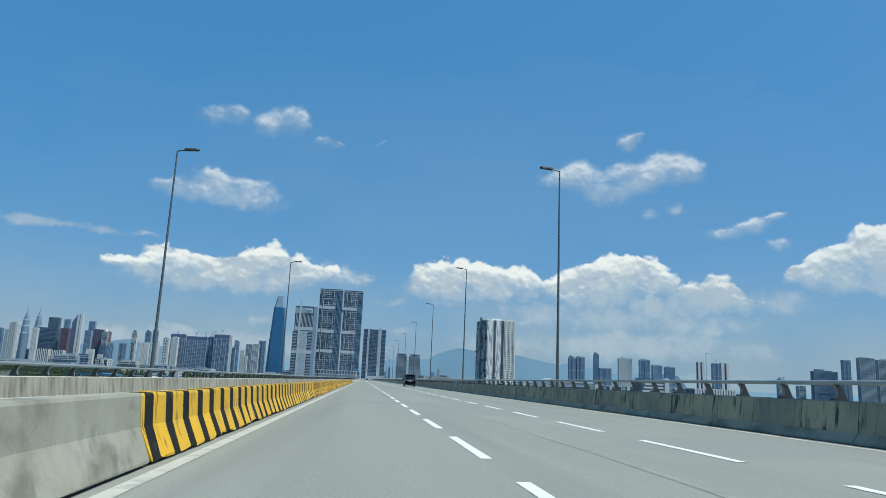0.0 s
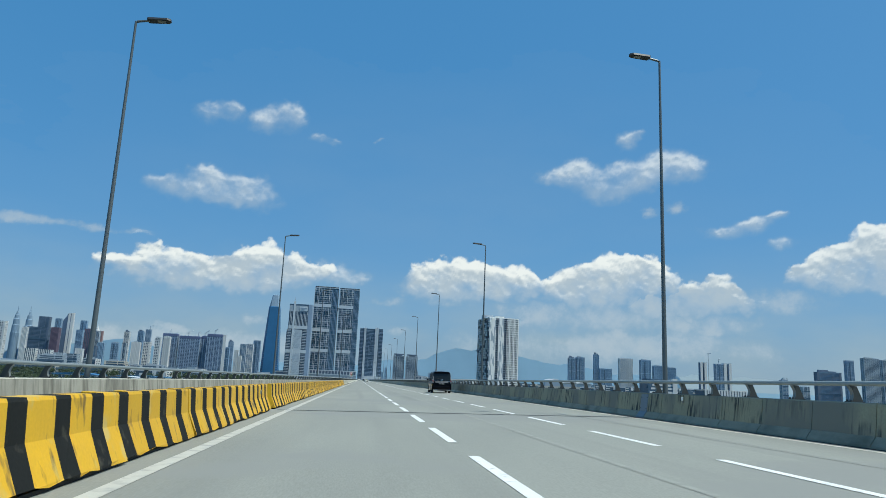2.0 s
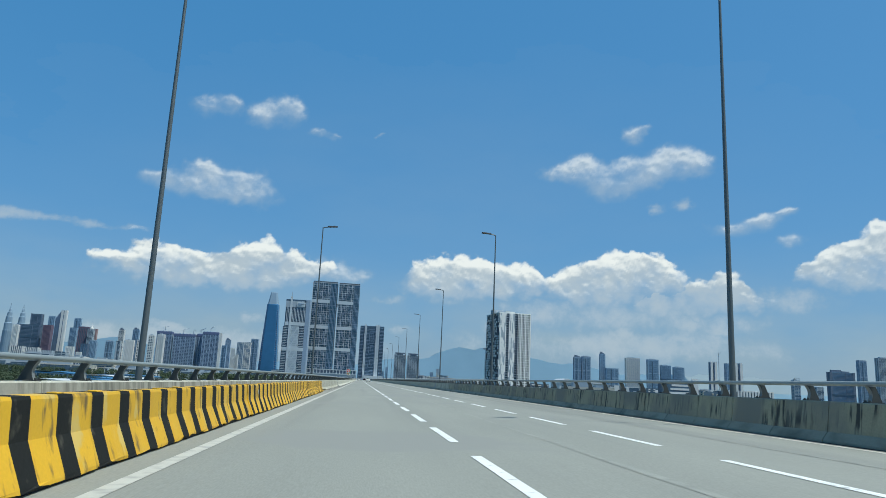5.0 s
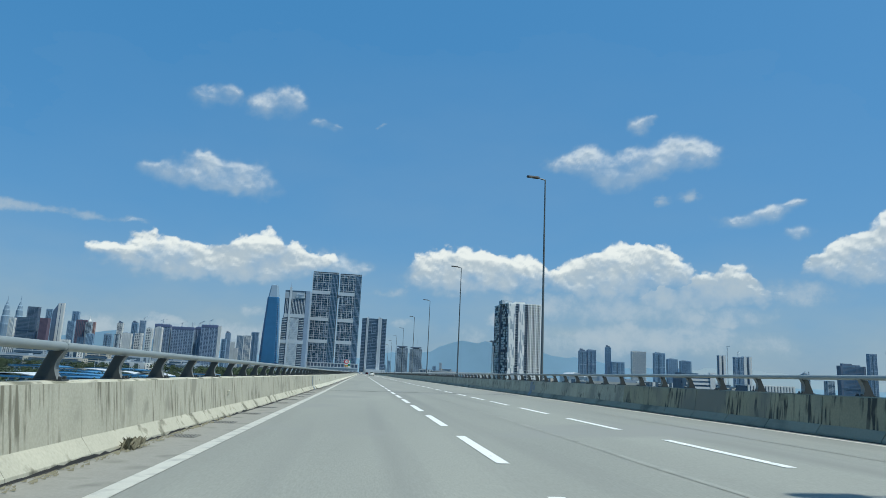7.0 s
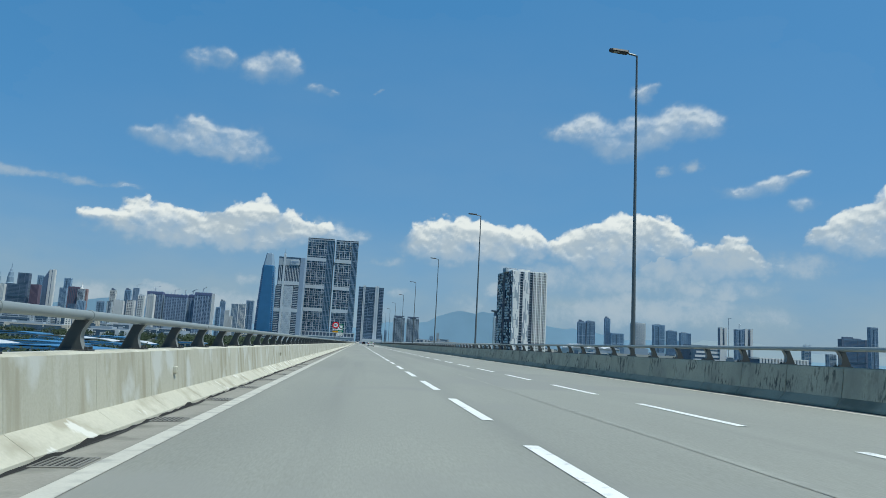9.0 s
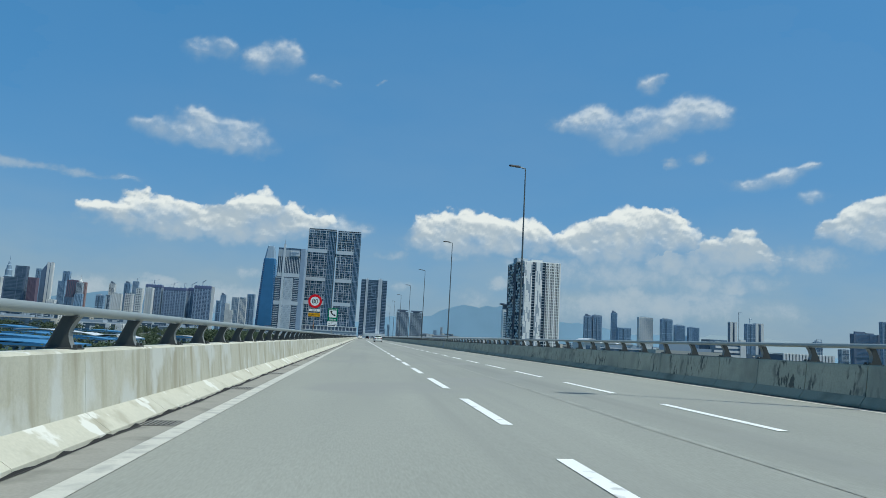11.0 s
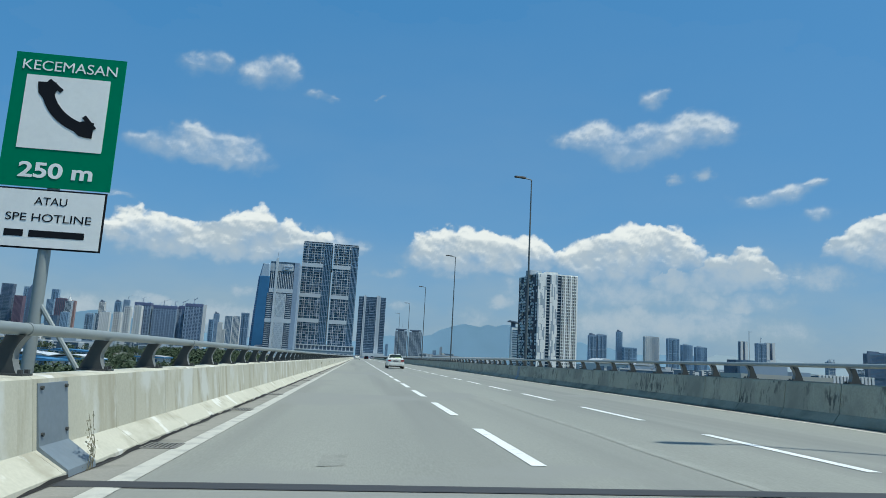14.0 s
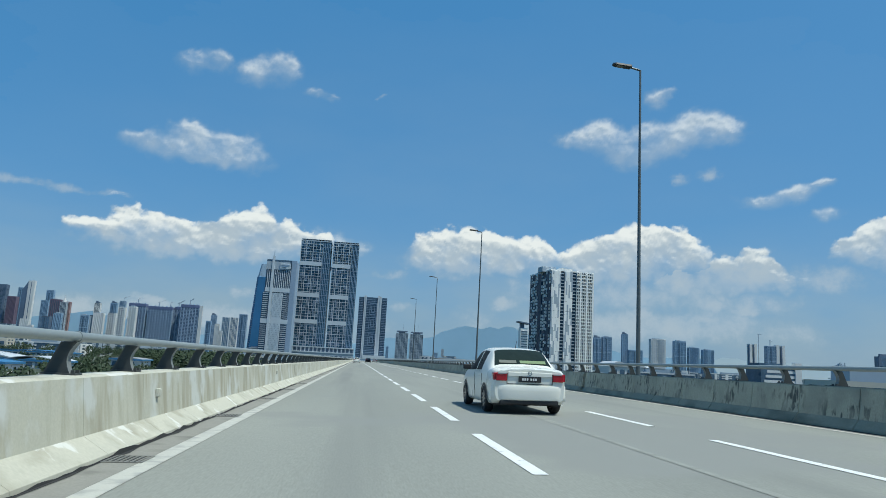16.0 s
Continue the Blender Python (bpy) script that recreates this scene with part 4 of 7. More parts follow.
n_geo = n_.new("ShaderNodeNewGeometry")
n_vadd = n_.new("ShaderNodeVectorMath")
n_vadd.operation = 'MULTIPLY_ADD'
n_wob = cnode("ShaderNodeTexNoise", Scale=0.02, Detail=3)
l_.new(n_geo.outputs["Position"], n_wob.inputs["Vector"])
l_.new(n_wob.outputs["Color"], n_vadd.inputs[0])
n_vadd.inputs[1].default_value = (34, 34, 34)
l_.new(n_geo.outputs["Position"], n_vadd.inputs[2])
n_warp = n_vadd.outputs[0]
big, small = cnoise(0.008, 5, 0.5), cnoise(0.03, 4, 0.5)
puff = cmath('ADD', cmath('MULTIPLY', cbillow(0.013), 0.80), cmath('MULTIPLY', cbillow(0.038), 0.20))
puff_up = cmath('ADD', cmath('MULTIPLY', cbillow(0.013, (-8, 5, -26)), 0.80), cmath('MULTIPLY', cbillow(0.038, (-3, 2, -8)), 0.20))
thin = cramp(cattr("veil"), 0.76, 0.84)
lumps = cmath('MULTIPLY', cmath('SUBTRACT', puff, 0.55), cmath('ADD', cmath('MULTIPLY', thin, 0.45), 0.12))
rough_ = cmath('ADD', cmath('ADD', cmath('MULTIPLY', cmath('SUBTRACT', big, 0.5), 0.85), cmath('MULTIPLY', cmath('SUBTRACT', small, 0.5), 0.10)), lumps)
a_cover, a_lift, a_wisp = cattr("cover"), cattr("lift"), cattr("wisp")
dens = cmath('ADD', a_cover, rough_)
gate = cramp(a_cover, 0.04, 0.35)
sharp = cmath('ADD', cmath('MULTIPLY', cramp(dens, 0.32, 0.60), thin), cmath('MULTIPLY', cramp(dens, 0.24, 1.0), cmath('SUBTRACT', 1.0, thin)))
soft_ = cmath('MULTIPLY', cramp(dens, 0.20, 1.2), 0.85)
top_ = cramp(cmath('ADD', a_lift, cmath('MULTIPLY', cmath('SUBTRACT', big, 0.5), 0.8)), 0.35, 0.75)
alpha1 = cmath('MULTIPLY', cmath('ADD', cmath('MULTIPLY', sharp, top_), cmath('MULTIPLY', soft_, cmath('SUBTRACT', 1.0, top_))), gate)
wn_ = cnoise(0.006, 7, 0.62)
alpha2 = cmath('MULTIPLY', cramp(cmath('ADD', a_wisp, cmath('MULTIPLY', cmath('SUBTRACT', wn_, 0.5), 1.8)), 0.35, 1.4), cmath('MULTIPLY', cramp(a_wisp, 0.04, 0.6), 0.68))
body_ = cmath('MINIMUM', cmath('MAXIMUM', cmath('MULTIPLY', alpha1, cattr("veil")), alpha2), 0.97)
a_haze = cattr("haze")
a_dull = cattr("dull")
alpha = cmath('SUBTRACT', 1.0, cmath('MULTIPLY', cmath('SUBTRACT', 1.0, body_), cmath('SUBTRACT', 1.0, a_haze)))
# sunlit tops and shaded flat undersides are painted into the glow colour
towards = cmath('ADD', cmath('SUBTRACT', cnoise(0.007, 4, 0.5), cnoise(0.007, 4, 0.5, (10, -6, 30))), cmath('MULTIPLY', cmath('SUBTRACT', puff, puff_up), cmath('ADD', cmath('MULTIPLY', thin, 0.45), 0.15)))
lit = cramp(cmath('ADD', cmath('MULTIPLY', towards, 1.1), cmath('ADD', cmath('MULTIPLY', cmath('SUBTRACT', cattr("shade"), 0.5), 1.6), cmath('MULTIPLY', cmath('SUBTRACT', a_lift, a_dull), 1.1))), -0.30, 0.72)
mixc = n_.new("ShaderNodeMix")
mixc.data_type = 'RGBA'
mixc.inputs["A"].default_value = (0.43, 0.48, 0.53, 1)
mixc.inputs["B"].default_value = (0.81, 0.80, 0.775, 1)
l_.new(lit, mixc.inputs["Factor"])
em = n_.new("ShaderNodeEmission")
mixh = n_.new("ShaderNodeMix")
mixh.data_type = 'RGBA'
mixh.inputs["A"].default_value = (0.335, 0.405, 0.455, 1)
l_.new(cramp(body_, 0.0, 0.5), mixh.inputs["Factor"])
l_.new(mixc.outputs["Result"], mixh.inputs["B"])
l_.new(mixh.outputs["Result"], em.inputs["Color"])
tr = n_.new("ShaderNodeBsdfTransparent")
ms = n_.new("ShaderNodeMixShader")
l_.new(alpha, ms.inputs[0])
l_.new(tr.outputs[0], ms.inputs[1])
l_.new(em.outputs[0], ms.inputs[2])
oc = n_.new("ShaderNodeOutputMaterial")
l_.new(ms.outputs[0], oc.inputs["Surface"])
cloud_me.materials.append(mc)
cloud_me.polygons.foreach_set("use_smooth", [True] * len(cloud_me.polygons))
tagged(new("backdrop", cloud_me), "white fair-weather cumulus clouds in a blue sky", kind="structure")

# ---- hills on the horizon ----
# blue distance haze is put into the forest colour of the hills
M_HILL = material("haze_tinted_hill_forest", (0.235, 0.385, 0.505), 1.0, spread=0.08, fine=0.01, coarse=0.002, bump=0)


def ridge(y, x0, x1, height, seed):
    v, f = [], []
    n = 160
    for i in range(n + 1):
        x = x0 + (x1 - x0) * i / n
        h = height(x) * (0.98 + 0.14 * noise.noise(Vector((x * 0.006, seed, 0))) + 0.10 * noise.noise(Vector((x * 0.02, seed, 3))))
        v += [(x, y - 30, GZ), (x, y, GZ + max(6.0, h)), (x, y + 60, GZ)]
    for i in range(n):
        k = 3 * i
        f += [(k, k + 3, k + 4, k + 1), (k + 1, k + 4, k + 5, k + 2)]
    return v, f


def hump(x, c, w):
    return math.exp(-((x - c) / w) ** 2)


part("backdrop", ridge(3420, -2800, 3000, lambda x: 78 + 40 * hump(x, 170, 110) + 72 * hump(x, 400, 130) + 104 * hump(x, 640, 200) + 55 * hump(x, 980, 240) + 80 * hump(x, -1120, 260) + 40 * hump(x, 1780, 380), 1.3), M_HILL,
     None, "forested hills tinted with blue haze", smooth=True, kind="structure")

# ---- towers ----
# distance haze is painted into the window glass and blue-grey tones below
C_GLASS = material("haze_tinted_blue_glass", (0.14, 0.225, 0.315), 0.25, spread=0.25, fine=0.3, coarse=0.05, bump=0)
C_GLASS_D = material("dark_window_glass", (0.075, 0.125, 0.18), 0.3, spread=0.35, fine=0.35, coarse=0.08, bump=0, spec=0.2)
C_WHITE = material("white_facade_paint", (0.62, 0.63, 0.62), 0.8, spread=0.06, fine=0.3, coarse=0.05, bump=0)
C_BRIGHT = material("bright_white_facade", (0.82, 0.82, 0.79), 0.8, spread=0.06, fine=0.3, coarse=0.05, bump=0)
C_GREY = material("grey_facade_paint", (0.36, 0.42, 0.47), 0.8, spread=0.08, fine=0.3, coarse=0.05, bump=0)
C_BLUEGREY = material("haze_tinted_blue_grey_facade", (0.25, 0.37, 0.50), 0.6, spread=0.10, fine=0.3, coarse=0.05, bump=0)
C_TINT = material("deep_tinted_glass", (0.02, 0.045, 0.075), 0.25, spread=0.4, fine=0.35, coarse=0.08, bump=0, spec=0.2)
C_CREAM = material("cream_facade_paint", (0.52, 0.49, 0.42), 0.8, spread=0.08, fine=0.3, coarse=0.05, bump=0)
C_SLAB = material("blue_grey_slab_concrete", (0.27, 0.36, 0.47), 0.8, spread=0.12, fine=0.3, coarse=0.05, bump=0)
C_NAVY = material("navy_recess", (0.10, 0.155, 0.235), 0.8, spread=0.25, fine=0.3, coarse=0.05, bump=0)
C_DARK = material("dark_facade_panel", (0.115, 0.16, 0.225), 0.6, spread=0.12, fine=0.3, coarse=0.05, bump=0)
C_RED = material("brick_red_facade", (0.15, 0.115, 0.16), 0.8, spread=0.10, fine=0.3, coarse=0.05, bump=0)
C_SAND = material("terracotta_facade", (0.34, 0.24, 0.235), 0.8, spread=0.10, fine=0.3, coarse=0.05, bump=0)
C_EXCH = material("deep_blue_mirror_glass", (0.04, 0.14, 0.28), 0.2, metal=0.0, spread=0.15, fine=0.05, coarse=0.01, bump=0)
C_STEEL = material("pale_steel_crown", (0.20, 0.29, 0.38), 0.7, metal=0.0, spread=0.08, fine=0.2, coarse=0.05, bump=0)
C_ROOFBLUE = material("blue_sheet_roof", (0.045, 0.17, 0.33), 0.5, spread=0.10, fine=0.5, coarse=0.1, bump=0)
C_ROOFGREY = material("grey_sheet_roof", (0.28, 0.29, 0.30), 0.6, spread=0.15, fine=0.5, coarse=0.1, bump=0)


def tower(name, label, x, y, w, d, top, wall, glass, rot=0.0, style="bays", floor=3.5, group="towers on the skyline", crown="plant"):
    """A tower block: bays of wall, balconies and glass of uneven width and height, with a plant room on top."""
    h = top - GZ
    rnd = random.Random(int(abs(x) * 7 + y))
    root = thing(name, pose(x, y + d / 2, GZ, 0, 0, rot), label, "tower block", group)
    front, walls, slabs, slots = -d / 2, [], [], []
    nf = max(4, int(h / floor))
    part("body", boxes([(0, 0, h / 2, w, d, h)]), C_NAVY if style == "slab" else C_FARGLASS if glass is C_GLASS_D else glass, root)
    if style == "bare":
        return root
    if style == "glass":
        n = max(3, int(w / 5))
        walls = [(-w / 2 + i * w / n, front - 0.2, h / 2, 0.7 if i % 3 else 1.6, 0.8, h) for i in range(n + 1)]
        slabs = [(0, front - 0.1, k * h / nf, w, 0.5, 0.6) for k in range(1, nf, 2)] + [(0, 0, h * q, w + 0.6, d + 0.6, 2.6) for q in (0.62, 0.985)]
        slots = [(-w * 0.12, front - 0.4, h * 0.48, w * 0.10, 0.6, h * 0.94)]
    elif style == "slab":
        # regular piers with stacked balcony boxes in the recesses between them
        n = max(3, int(round(w / 7.5)))
        bay = w / n
        walls = [(-w / 2 + i * bay, front - 0.5, (h - 9) / 2, bay * (0.34 if i % 2 else 0.2), 1.8, h - 9) for i in range(n + 1)]
        slabs = [(-w / 2 + (i + 0.5) * bay, front - 0.3, (k + 0.2) * (h - 9) / nf, bay * 0.5, 1.0, (h - 9) / nf * 0.4) for k in range(1, nf) for i in range(n)]
    elif style == "grid":
        # white frame of piers and balcony fronts, with a plain end wall
        n = max(3, int(round(w / 6)))
        walls = [(-w / 2 + i * w / n, front - 0.4, h / 2, 1.6, 1.4, h) for i in range(n + 1)] + [(w / 2 - w * 0.09, front - 0.6, h / 2, w * 0.18, 1.8, h)]
        slabs = [(0, front - 0.3, (k + 0.3) * h / nf, w, 1.0, h / nf * 0.42) for k in range(1, nf)]
    elif style == "slab_red":
        walls = [(-w / 2 + i * w / 6, front - 0.4, h / 2, w * 0.07, 1.2, h) for i in range(7)]
        slots = [(-w / 2 + (i + 0.5) * w / 6, front - 0.1, h / 2, w * 0.07, 0.5, h * 0.96) for i in range(6)]
    elif style == "fins":
        # slender vertical fins over hazy glass
        n = max(4, int(round(w / 4.2)))
        walls = [(-w / 2 + i * w / n, front - 0.4, h / 2, 1.3 if i % 2 else 2.0, 1.2, h) for i in range(n + 1)]
        slabs = [(0, front - 0.1, k * h / nf, w, 0.5, 0.5) for k in range(2, nf, 3)]
    elif style == "office":
        slabs = [(0, front, k * h / nf, w * 0.94, 1.0, 1.5) for k in range(1, nf)]
        walls = [(sx * w * 0.46, front - 0.2, h / 2, w * 0.09, 1.4, h) for sx in (-1, 1)] + [(w * 0.12, front - 0.3, h / 2, 1.4, 1.2, h)]
        slots = [(0, front - 0.9, h * q, w * 0.96, 0.8, 4.0) for q in (0.30, 0.72)]
    else:
        p = -w / 2
        kind = rnd.randrange(3)
        while p < w / 2 - 1.5:
            bw = min(rnd.uniform(3.5, 9.0), w / 2 - p)
            c, drop = p + bw / 2, rnd.choice((0, 0, 0, 3.5, 7))
            if kind == 0:
                walls.append((c, front - 0.5, (h - drop) / 2, bw, 1.6, h - drop))
                if bw > 6:
                    slots += [(c, front - 1.4, (k + 0.5) * h / nf, bw * 0.4, 0.3, h / nf * 0.45) for k in range(1, nf - 2)]
            elif kind == 1:
                slabs += [(c, front - 0.6, (k + 0.2) * h / nf, bw * 0.92, 1.5, h / nf * 0.42) for k in range(1, nf)]
            else:
                slots.append((c, front - 0.2, (h - 5) / 2, bw * 0.8, 0.6, h - 5))
            kind = (kind + rnd.choice((1, 1, 2))) % 3
            p += bw
    side = [(sx * (w / 2 + 0.2), 0, (k + 0.3) * h / nf, 0.8, d * 0.9, h / nf * 0.45) for k in range(1, nf) for sx in (-1, 1)]
    side += [(sx * (w / 2 + 0.2), sy * d * 0.42, h / 2, 1.0, d * 0.16, h) for sx in (-1, 1) for sy in (-1, 0, 1)]
    part("flank_cladding", boxes(side), wall, root, kind="stuff")
    if walls:
        part("wall_cladding", boxes(walls), wall, root, kind="stuff")
    if slabs:
        part("floor_banding", boxes(slabs), wall, root, kind="stuff")
    if slots:
        part("slot_glazing", boxes(slots), C_GLASS_D, root, kind="stuff")
    if crown == "plant":
        part("plant_room", boxes([(-w * 0.12, 0, h + 2.2, w * 0.42, d * 0.5, 4.4), (w * 0.28, 0, h + 1.4, w * 0.22, d * 0.3, 2.8)]), C_GREY, root)
        part("roof_parapet", boxes([(0, -d / 2, h + 0.6, w + 1.2, 0.5, 1.5), (0, d / 2, h + 0.6, w + 1.2, 0.5, 1.5), (-w / 2, 0, h + 0.6, 0.5, d, 1.5), (w / 2, 0, h + 0.6, 0.5, d, 1.5)]), wall, root)
    elif crown == "net":
        part("scaffold_net", boxes([(0, 0, h - 3.5, w + 1.6, d + 1.6, 8)]), C_NET, root, "dark blue safety net")
        part("formwork", boxes([(-w * 0.42 + i * w * 0.17 + 1.3 * math.sin(5 * i + w), front + 3, h + 0.9 + 0.5 * (i * i % 3), w * 0.06, 4, 1.8 + (i * i % 3)) for i in range(6)]), C_SLAB, root)
    elif crown == "spire":
        part("crown", tube([(0, 0, h), (0, 0, h + 7), (0, 0, h + 8), (0, 0, h + 14), (0, 0, h + 15), (0, 0, h + 30)], [w * 0.34, w * 0.30, w * 0.2, w * 0.16, 0.9, 0.25], 12), C_WHITE, root, "white rounded crown with a mast")
    elif crown == "hat":
        part("roof_hat", boxes([(0, 0, h + 2.2, w * 0.55, d * 0.55, 4.4), (0, 0, h + 6.0, w * 0.92, d * 0.92, 4.6)]), C_DARK, root, "dark overhanging roof box")
        part("mast", boxes([(w * 0.1, 0, h + 22, 0.7, 0.7, 30)]), C_GREY, root)
    elif crown == "stub":
        part("roof_stub", boxes([(-w * 0.2, 0, h + 4, w * 0.4, d * 0.4, 8), (w * 0.18, 0, h + 2, w * 0.3, d * 0.4, 4)]), C_DARK, root)
    elif crown == "frame":
        part("roof_frame", boxes([(-w * 0.36, front + 1, h + 4.5, 2, 2, 9), (w * 0.36, front + 1, h + 4.5, 2, 2, 9), (0, front + 1, h + 8.4, w * 0.8, 2, 1.4), (0, 4, h + 3, w * 0.5, d * 0.4, 6)]), wall, root)
    return root


# lighter copy of the window glass, with distance haze in its colour
C_FARGLASS = material("hazed_reflecting_window_glass", (0.09, 0.135, 0.18), 0.2, spread=0.35, fine=0.35, coarse=0.08, bump=0, spec=0.6)
C_NET = material("violet_blue_safety_net", (0.12, 0.155, 0.27), 0.9, spread=0.25, fine=0.4, coarse=0.08, bump=0)
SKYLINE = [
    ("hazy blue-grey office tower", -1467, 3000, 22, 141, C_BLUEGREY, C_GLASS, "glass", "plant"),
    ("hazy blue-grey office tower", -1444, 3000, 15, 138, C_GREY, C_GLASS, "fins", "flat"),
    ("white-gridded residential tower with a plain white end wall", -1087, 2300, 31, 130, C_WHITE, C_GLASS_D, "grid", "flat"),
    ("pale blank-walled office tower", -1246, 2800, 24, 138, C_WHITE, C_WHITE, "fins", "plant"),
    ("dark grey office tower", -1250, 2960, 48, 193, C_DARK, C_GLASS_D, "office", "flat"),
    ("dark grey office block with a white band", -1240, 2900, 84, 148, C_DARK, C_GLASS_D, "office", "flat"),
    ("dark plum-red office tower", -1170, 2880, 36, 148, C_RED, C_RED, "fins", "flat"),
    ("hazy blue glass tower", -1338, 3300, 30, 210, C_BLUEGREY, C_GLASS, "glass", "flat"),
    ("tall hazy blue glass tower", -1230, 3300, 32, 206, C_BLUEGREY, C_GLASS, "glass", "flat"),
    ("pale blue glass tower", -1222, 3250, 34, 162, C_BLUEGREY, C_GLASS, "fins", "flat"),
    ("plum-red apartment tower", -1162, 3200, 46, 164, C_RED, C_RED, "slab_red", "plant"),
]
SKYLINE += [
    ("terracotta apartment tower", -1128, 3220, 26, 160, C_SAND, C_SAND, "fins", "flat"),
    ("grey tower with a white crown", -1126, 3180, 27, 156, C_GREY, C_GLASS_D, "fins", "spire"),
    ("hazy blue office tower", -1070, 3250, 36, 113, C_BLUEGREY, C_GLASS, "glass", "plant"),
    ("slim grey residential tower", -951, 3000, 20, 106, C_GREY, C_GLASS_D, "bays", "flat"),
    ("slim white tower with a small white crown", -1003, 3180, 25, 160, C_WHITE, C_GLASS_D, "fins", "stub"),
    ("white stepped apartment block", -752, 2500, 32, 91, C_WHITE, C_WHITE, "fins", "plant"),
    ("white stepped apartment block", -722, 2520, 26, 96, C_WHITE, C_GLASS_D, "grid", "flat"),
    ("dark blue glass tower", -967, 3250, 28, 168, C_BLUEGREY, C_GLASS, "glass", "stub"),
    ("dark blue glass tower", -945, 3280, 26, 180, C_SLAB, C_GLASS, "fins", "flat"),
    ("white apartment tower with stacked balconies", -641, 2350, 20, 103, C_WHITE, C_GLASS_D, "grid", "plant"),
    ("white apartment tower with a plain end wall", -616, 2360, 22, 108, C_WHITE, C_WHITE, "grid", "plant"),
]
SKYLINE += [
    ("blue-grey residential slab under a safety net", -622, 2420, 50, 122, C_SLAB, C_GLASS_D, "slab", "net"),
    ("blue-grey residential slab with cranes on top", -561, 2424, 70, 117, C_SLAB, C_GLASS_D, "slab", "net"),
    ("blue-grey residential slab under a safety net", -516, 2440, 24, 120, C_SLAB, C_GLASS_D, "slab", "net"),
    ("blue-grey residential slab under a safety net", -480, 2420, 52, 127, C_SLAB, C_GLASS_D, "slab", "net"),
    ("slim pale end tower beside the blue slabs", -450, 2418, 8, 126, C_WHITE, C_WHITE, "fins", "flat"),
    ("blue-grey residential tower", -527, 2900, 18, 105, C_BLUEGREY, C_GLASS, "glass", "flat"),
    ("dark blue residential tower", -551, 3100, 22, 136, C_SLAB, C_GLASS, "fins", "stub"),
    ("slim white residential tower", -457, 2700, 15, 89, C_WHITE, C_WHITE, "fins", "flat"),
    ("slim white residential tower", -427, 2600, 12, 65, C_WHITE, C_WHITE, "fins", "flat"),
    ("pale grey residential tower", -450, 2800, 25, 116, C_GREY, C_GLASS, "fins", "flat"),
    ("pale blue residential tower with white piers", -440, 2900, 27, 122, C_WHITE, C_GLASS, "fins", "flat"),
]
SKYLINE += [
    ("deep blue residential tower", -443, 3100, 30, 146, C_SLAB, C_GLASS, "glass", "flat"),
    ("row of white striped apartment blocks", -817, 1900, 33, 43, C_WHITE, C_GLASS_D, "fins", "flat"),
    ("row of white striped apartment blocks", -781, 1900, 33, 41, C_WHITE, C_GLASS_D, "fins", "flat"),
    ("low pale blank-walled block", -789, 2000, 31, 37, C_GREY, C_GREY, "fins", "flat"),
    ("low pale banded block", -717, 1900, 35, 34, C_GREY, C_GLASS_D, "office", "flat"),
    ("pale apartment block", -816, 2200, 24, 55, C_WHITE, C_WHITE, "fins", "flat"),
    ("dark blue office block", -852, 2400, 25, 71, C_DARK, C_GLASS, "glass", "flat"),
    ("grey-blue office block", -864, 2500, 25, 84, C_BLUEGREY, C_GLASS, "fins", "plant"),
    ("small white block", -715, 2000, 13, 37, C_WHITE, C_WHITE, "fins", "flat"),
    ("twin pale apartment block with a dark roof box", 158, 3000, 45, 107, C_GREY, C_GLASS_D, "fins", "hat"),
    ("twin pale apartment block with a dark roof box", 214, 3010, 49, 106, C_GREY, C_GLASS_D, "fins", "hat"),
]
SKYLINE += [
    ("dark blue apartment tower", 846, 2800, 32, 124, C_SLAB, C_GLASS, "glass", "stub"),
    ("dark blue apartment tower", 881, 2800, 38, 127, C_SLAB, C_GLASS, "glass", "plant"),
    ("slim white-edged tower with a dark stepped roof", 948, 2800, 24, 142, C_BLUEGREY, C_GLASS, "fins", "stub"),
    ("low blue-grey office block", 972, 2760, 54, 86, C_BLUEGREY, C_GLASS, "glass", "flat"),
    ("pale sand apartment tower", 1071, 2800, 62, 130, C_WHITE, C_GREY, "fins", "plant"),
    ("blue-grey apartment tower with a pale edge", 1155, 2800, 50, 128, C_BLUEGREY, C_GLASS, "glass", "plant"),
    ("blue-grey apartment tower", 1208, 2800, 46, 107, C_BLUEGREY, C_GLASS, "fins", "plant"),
    ("blue-grey apartment tower", 1263, 2800, 49, 102, C_BLUEGREY, C_GLASS, "fins", "plant"),
    ("dark glass tower under construction", 1258, 2400, 38, 110, C_SLAB, C_GLASS, "glass", "flat"),
    ("unfinished grey block", 1565, 2500, 36, 66, C_GREY, C_GLASS, "office", "frame"),
    ("pale grey block on the plain", 1513, 2300, 38, 42, C_GREY, C_GLASS_D, "office", "flat"),
]
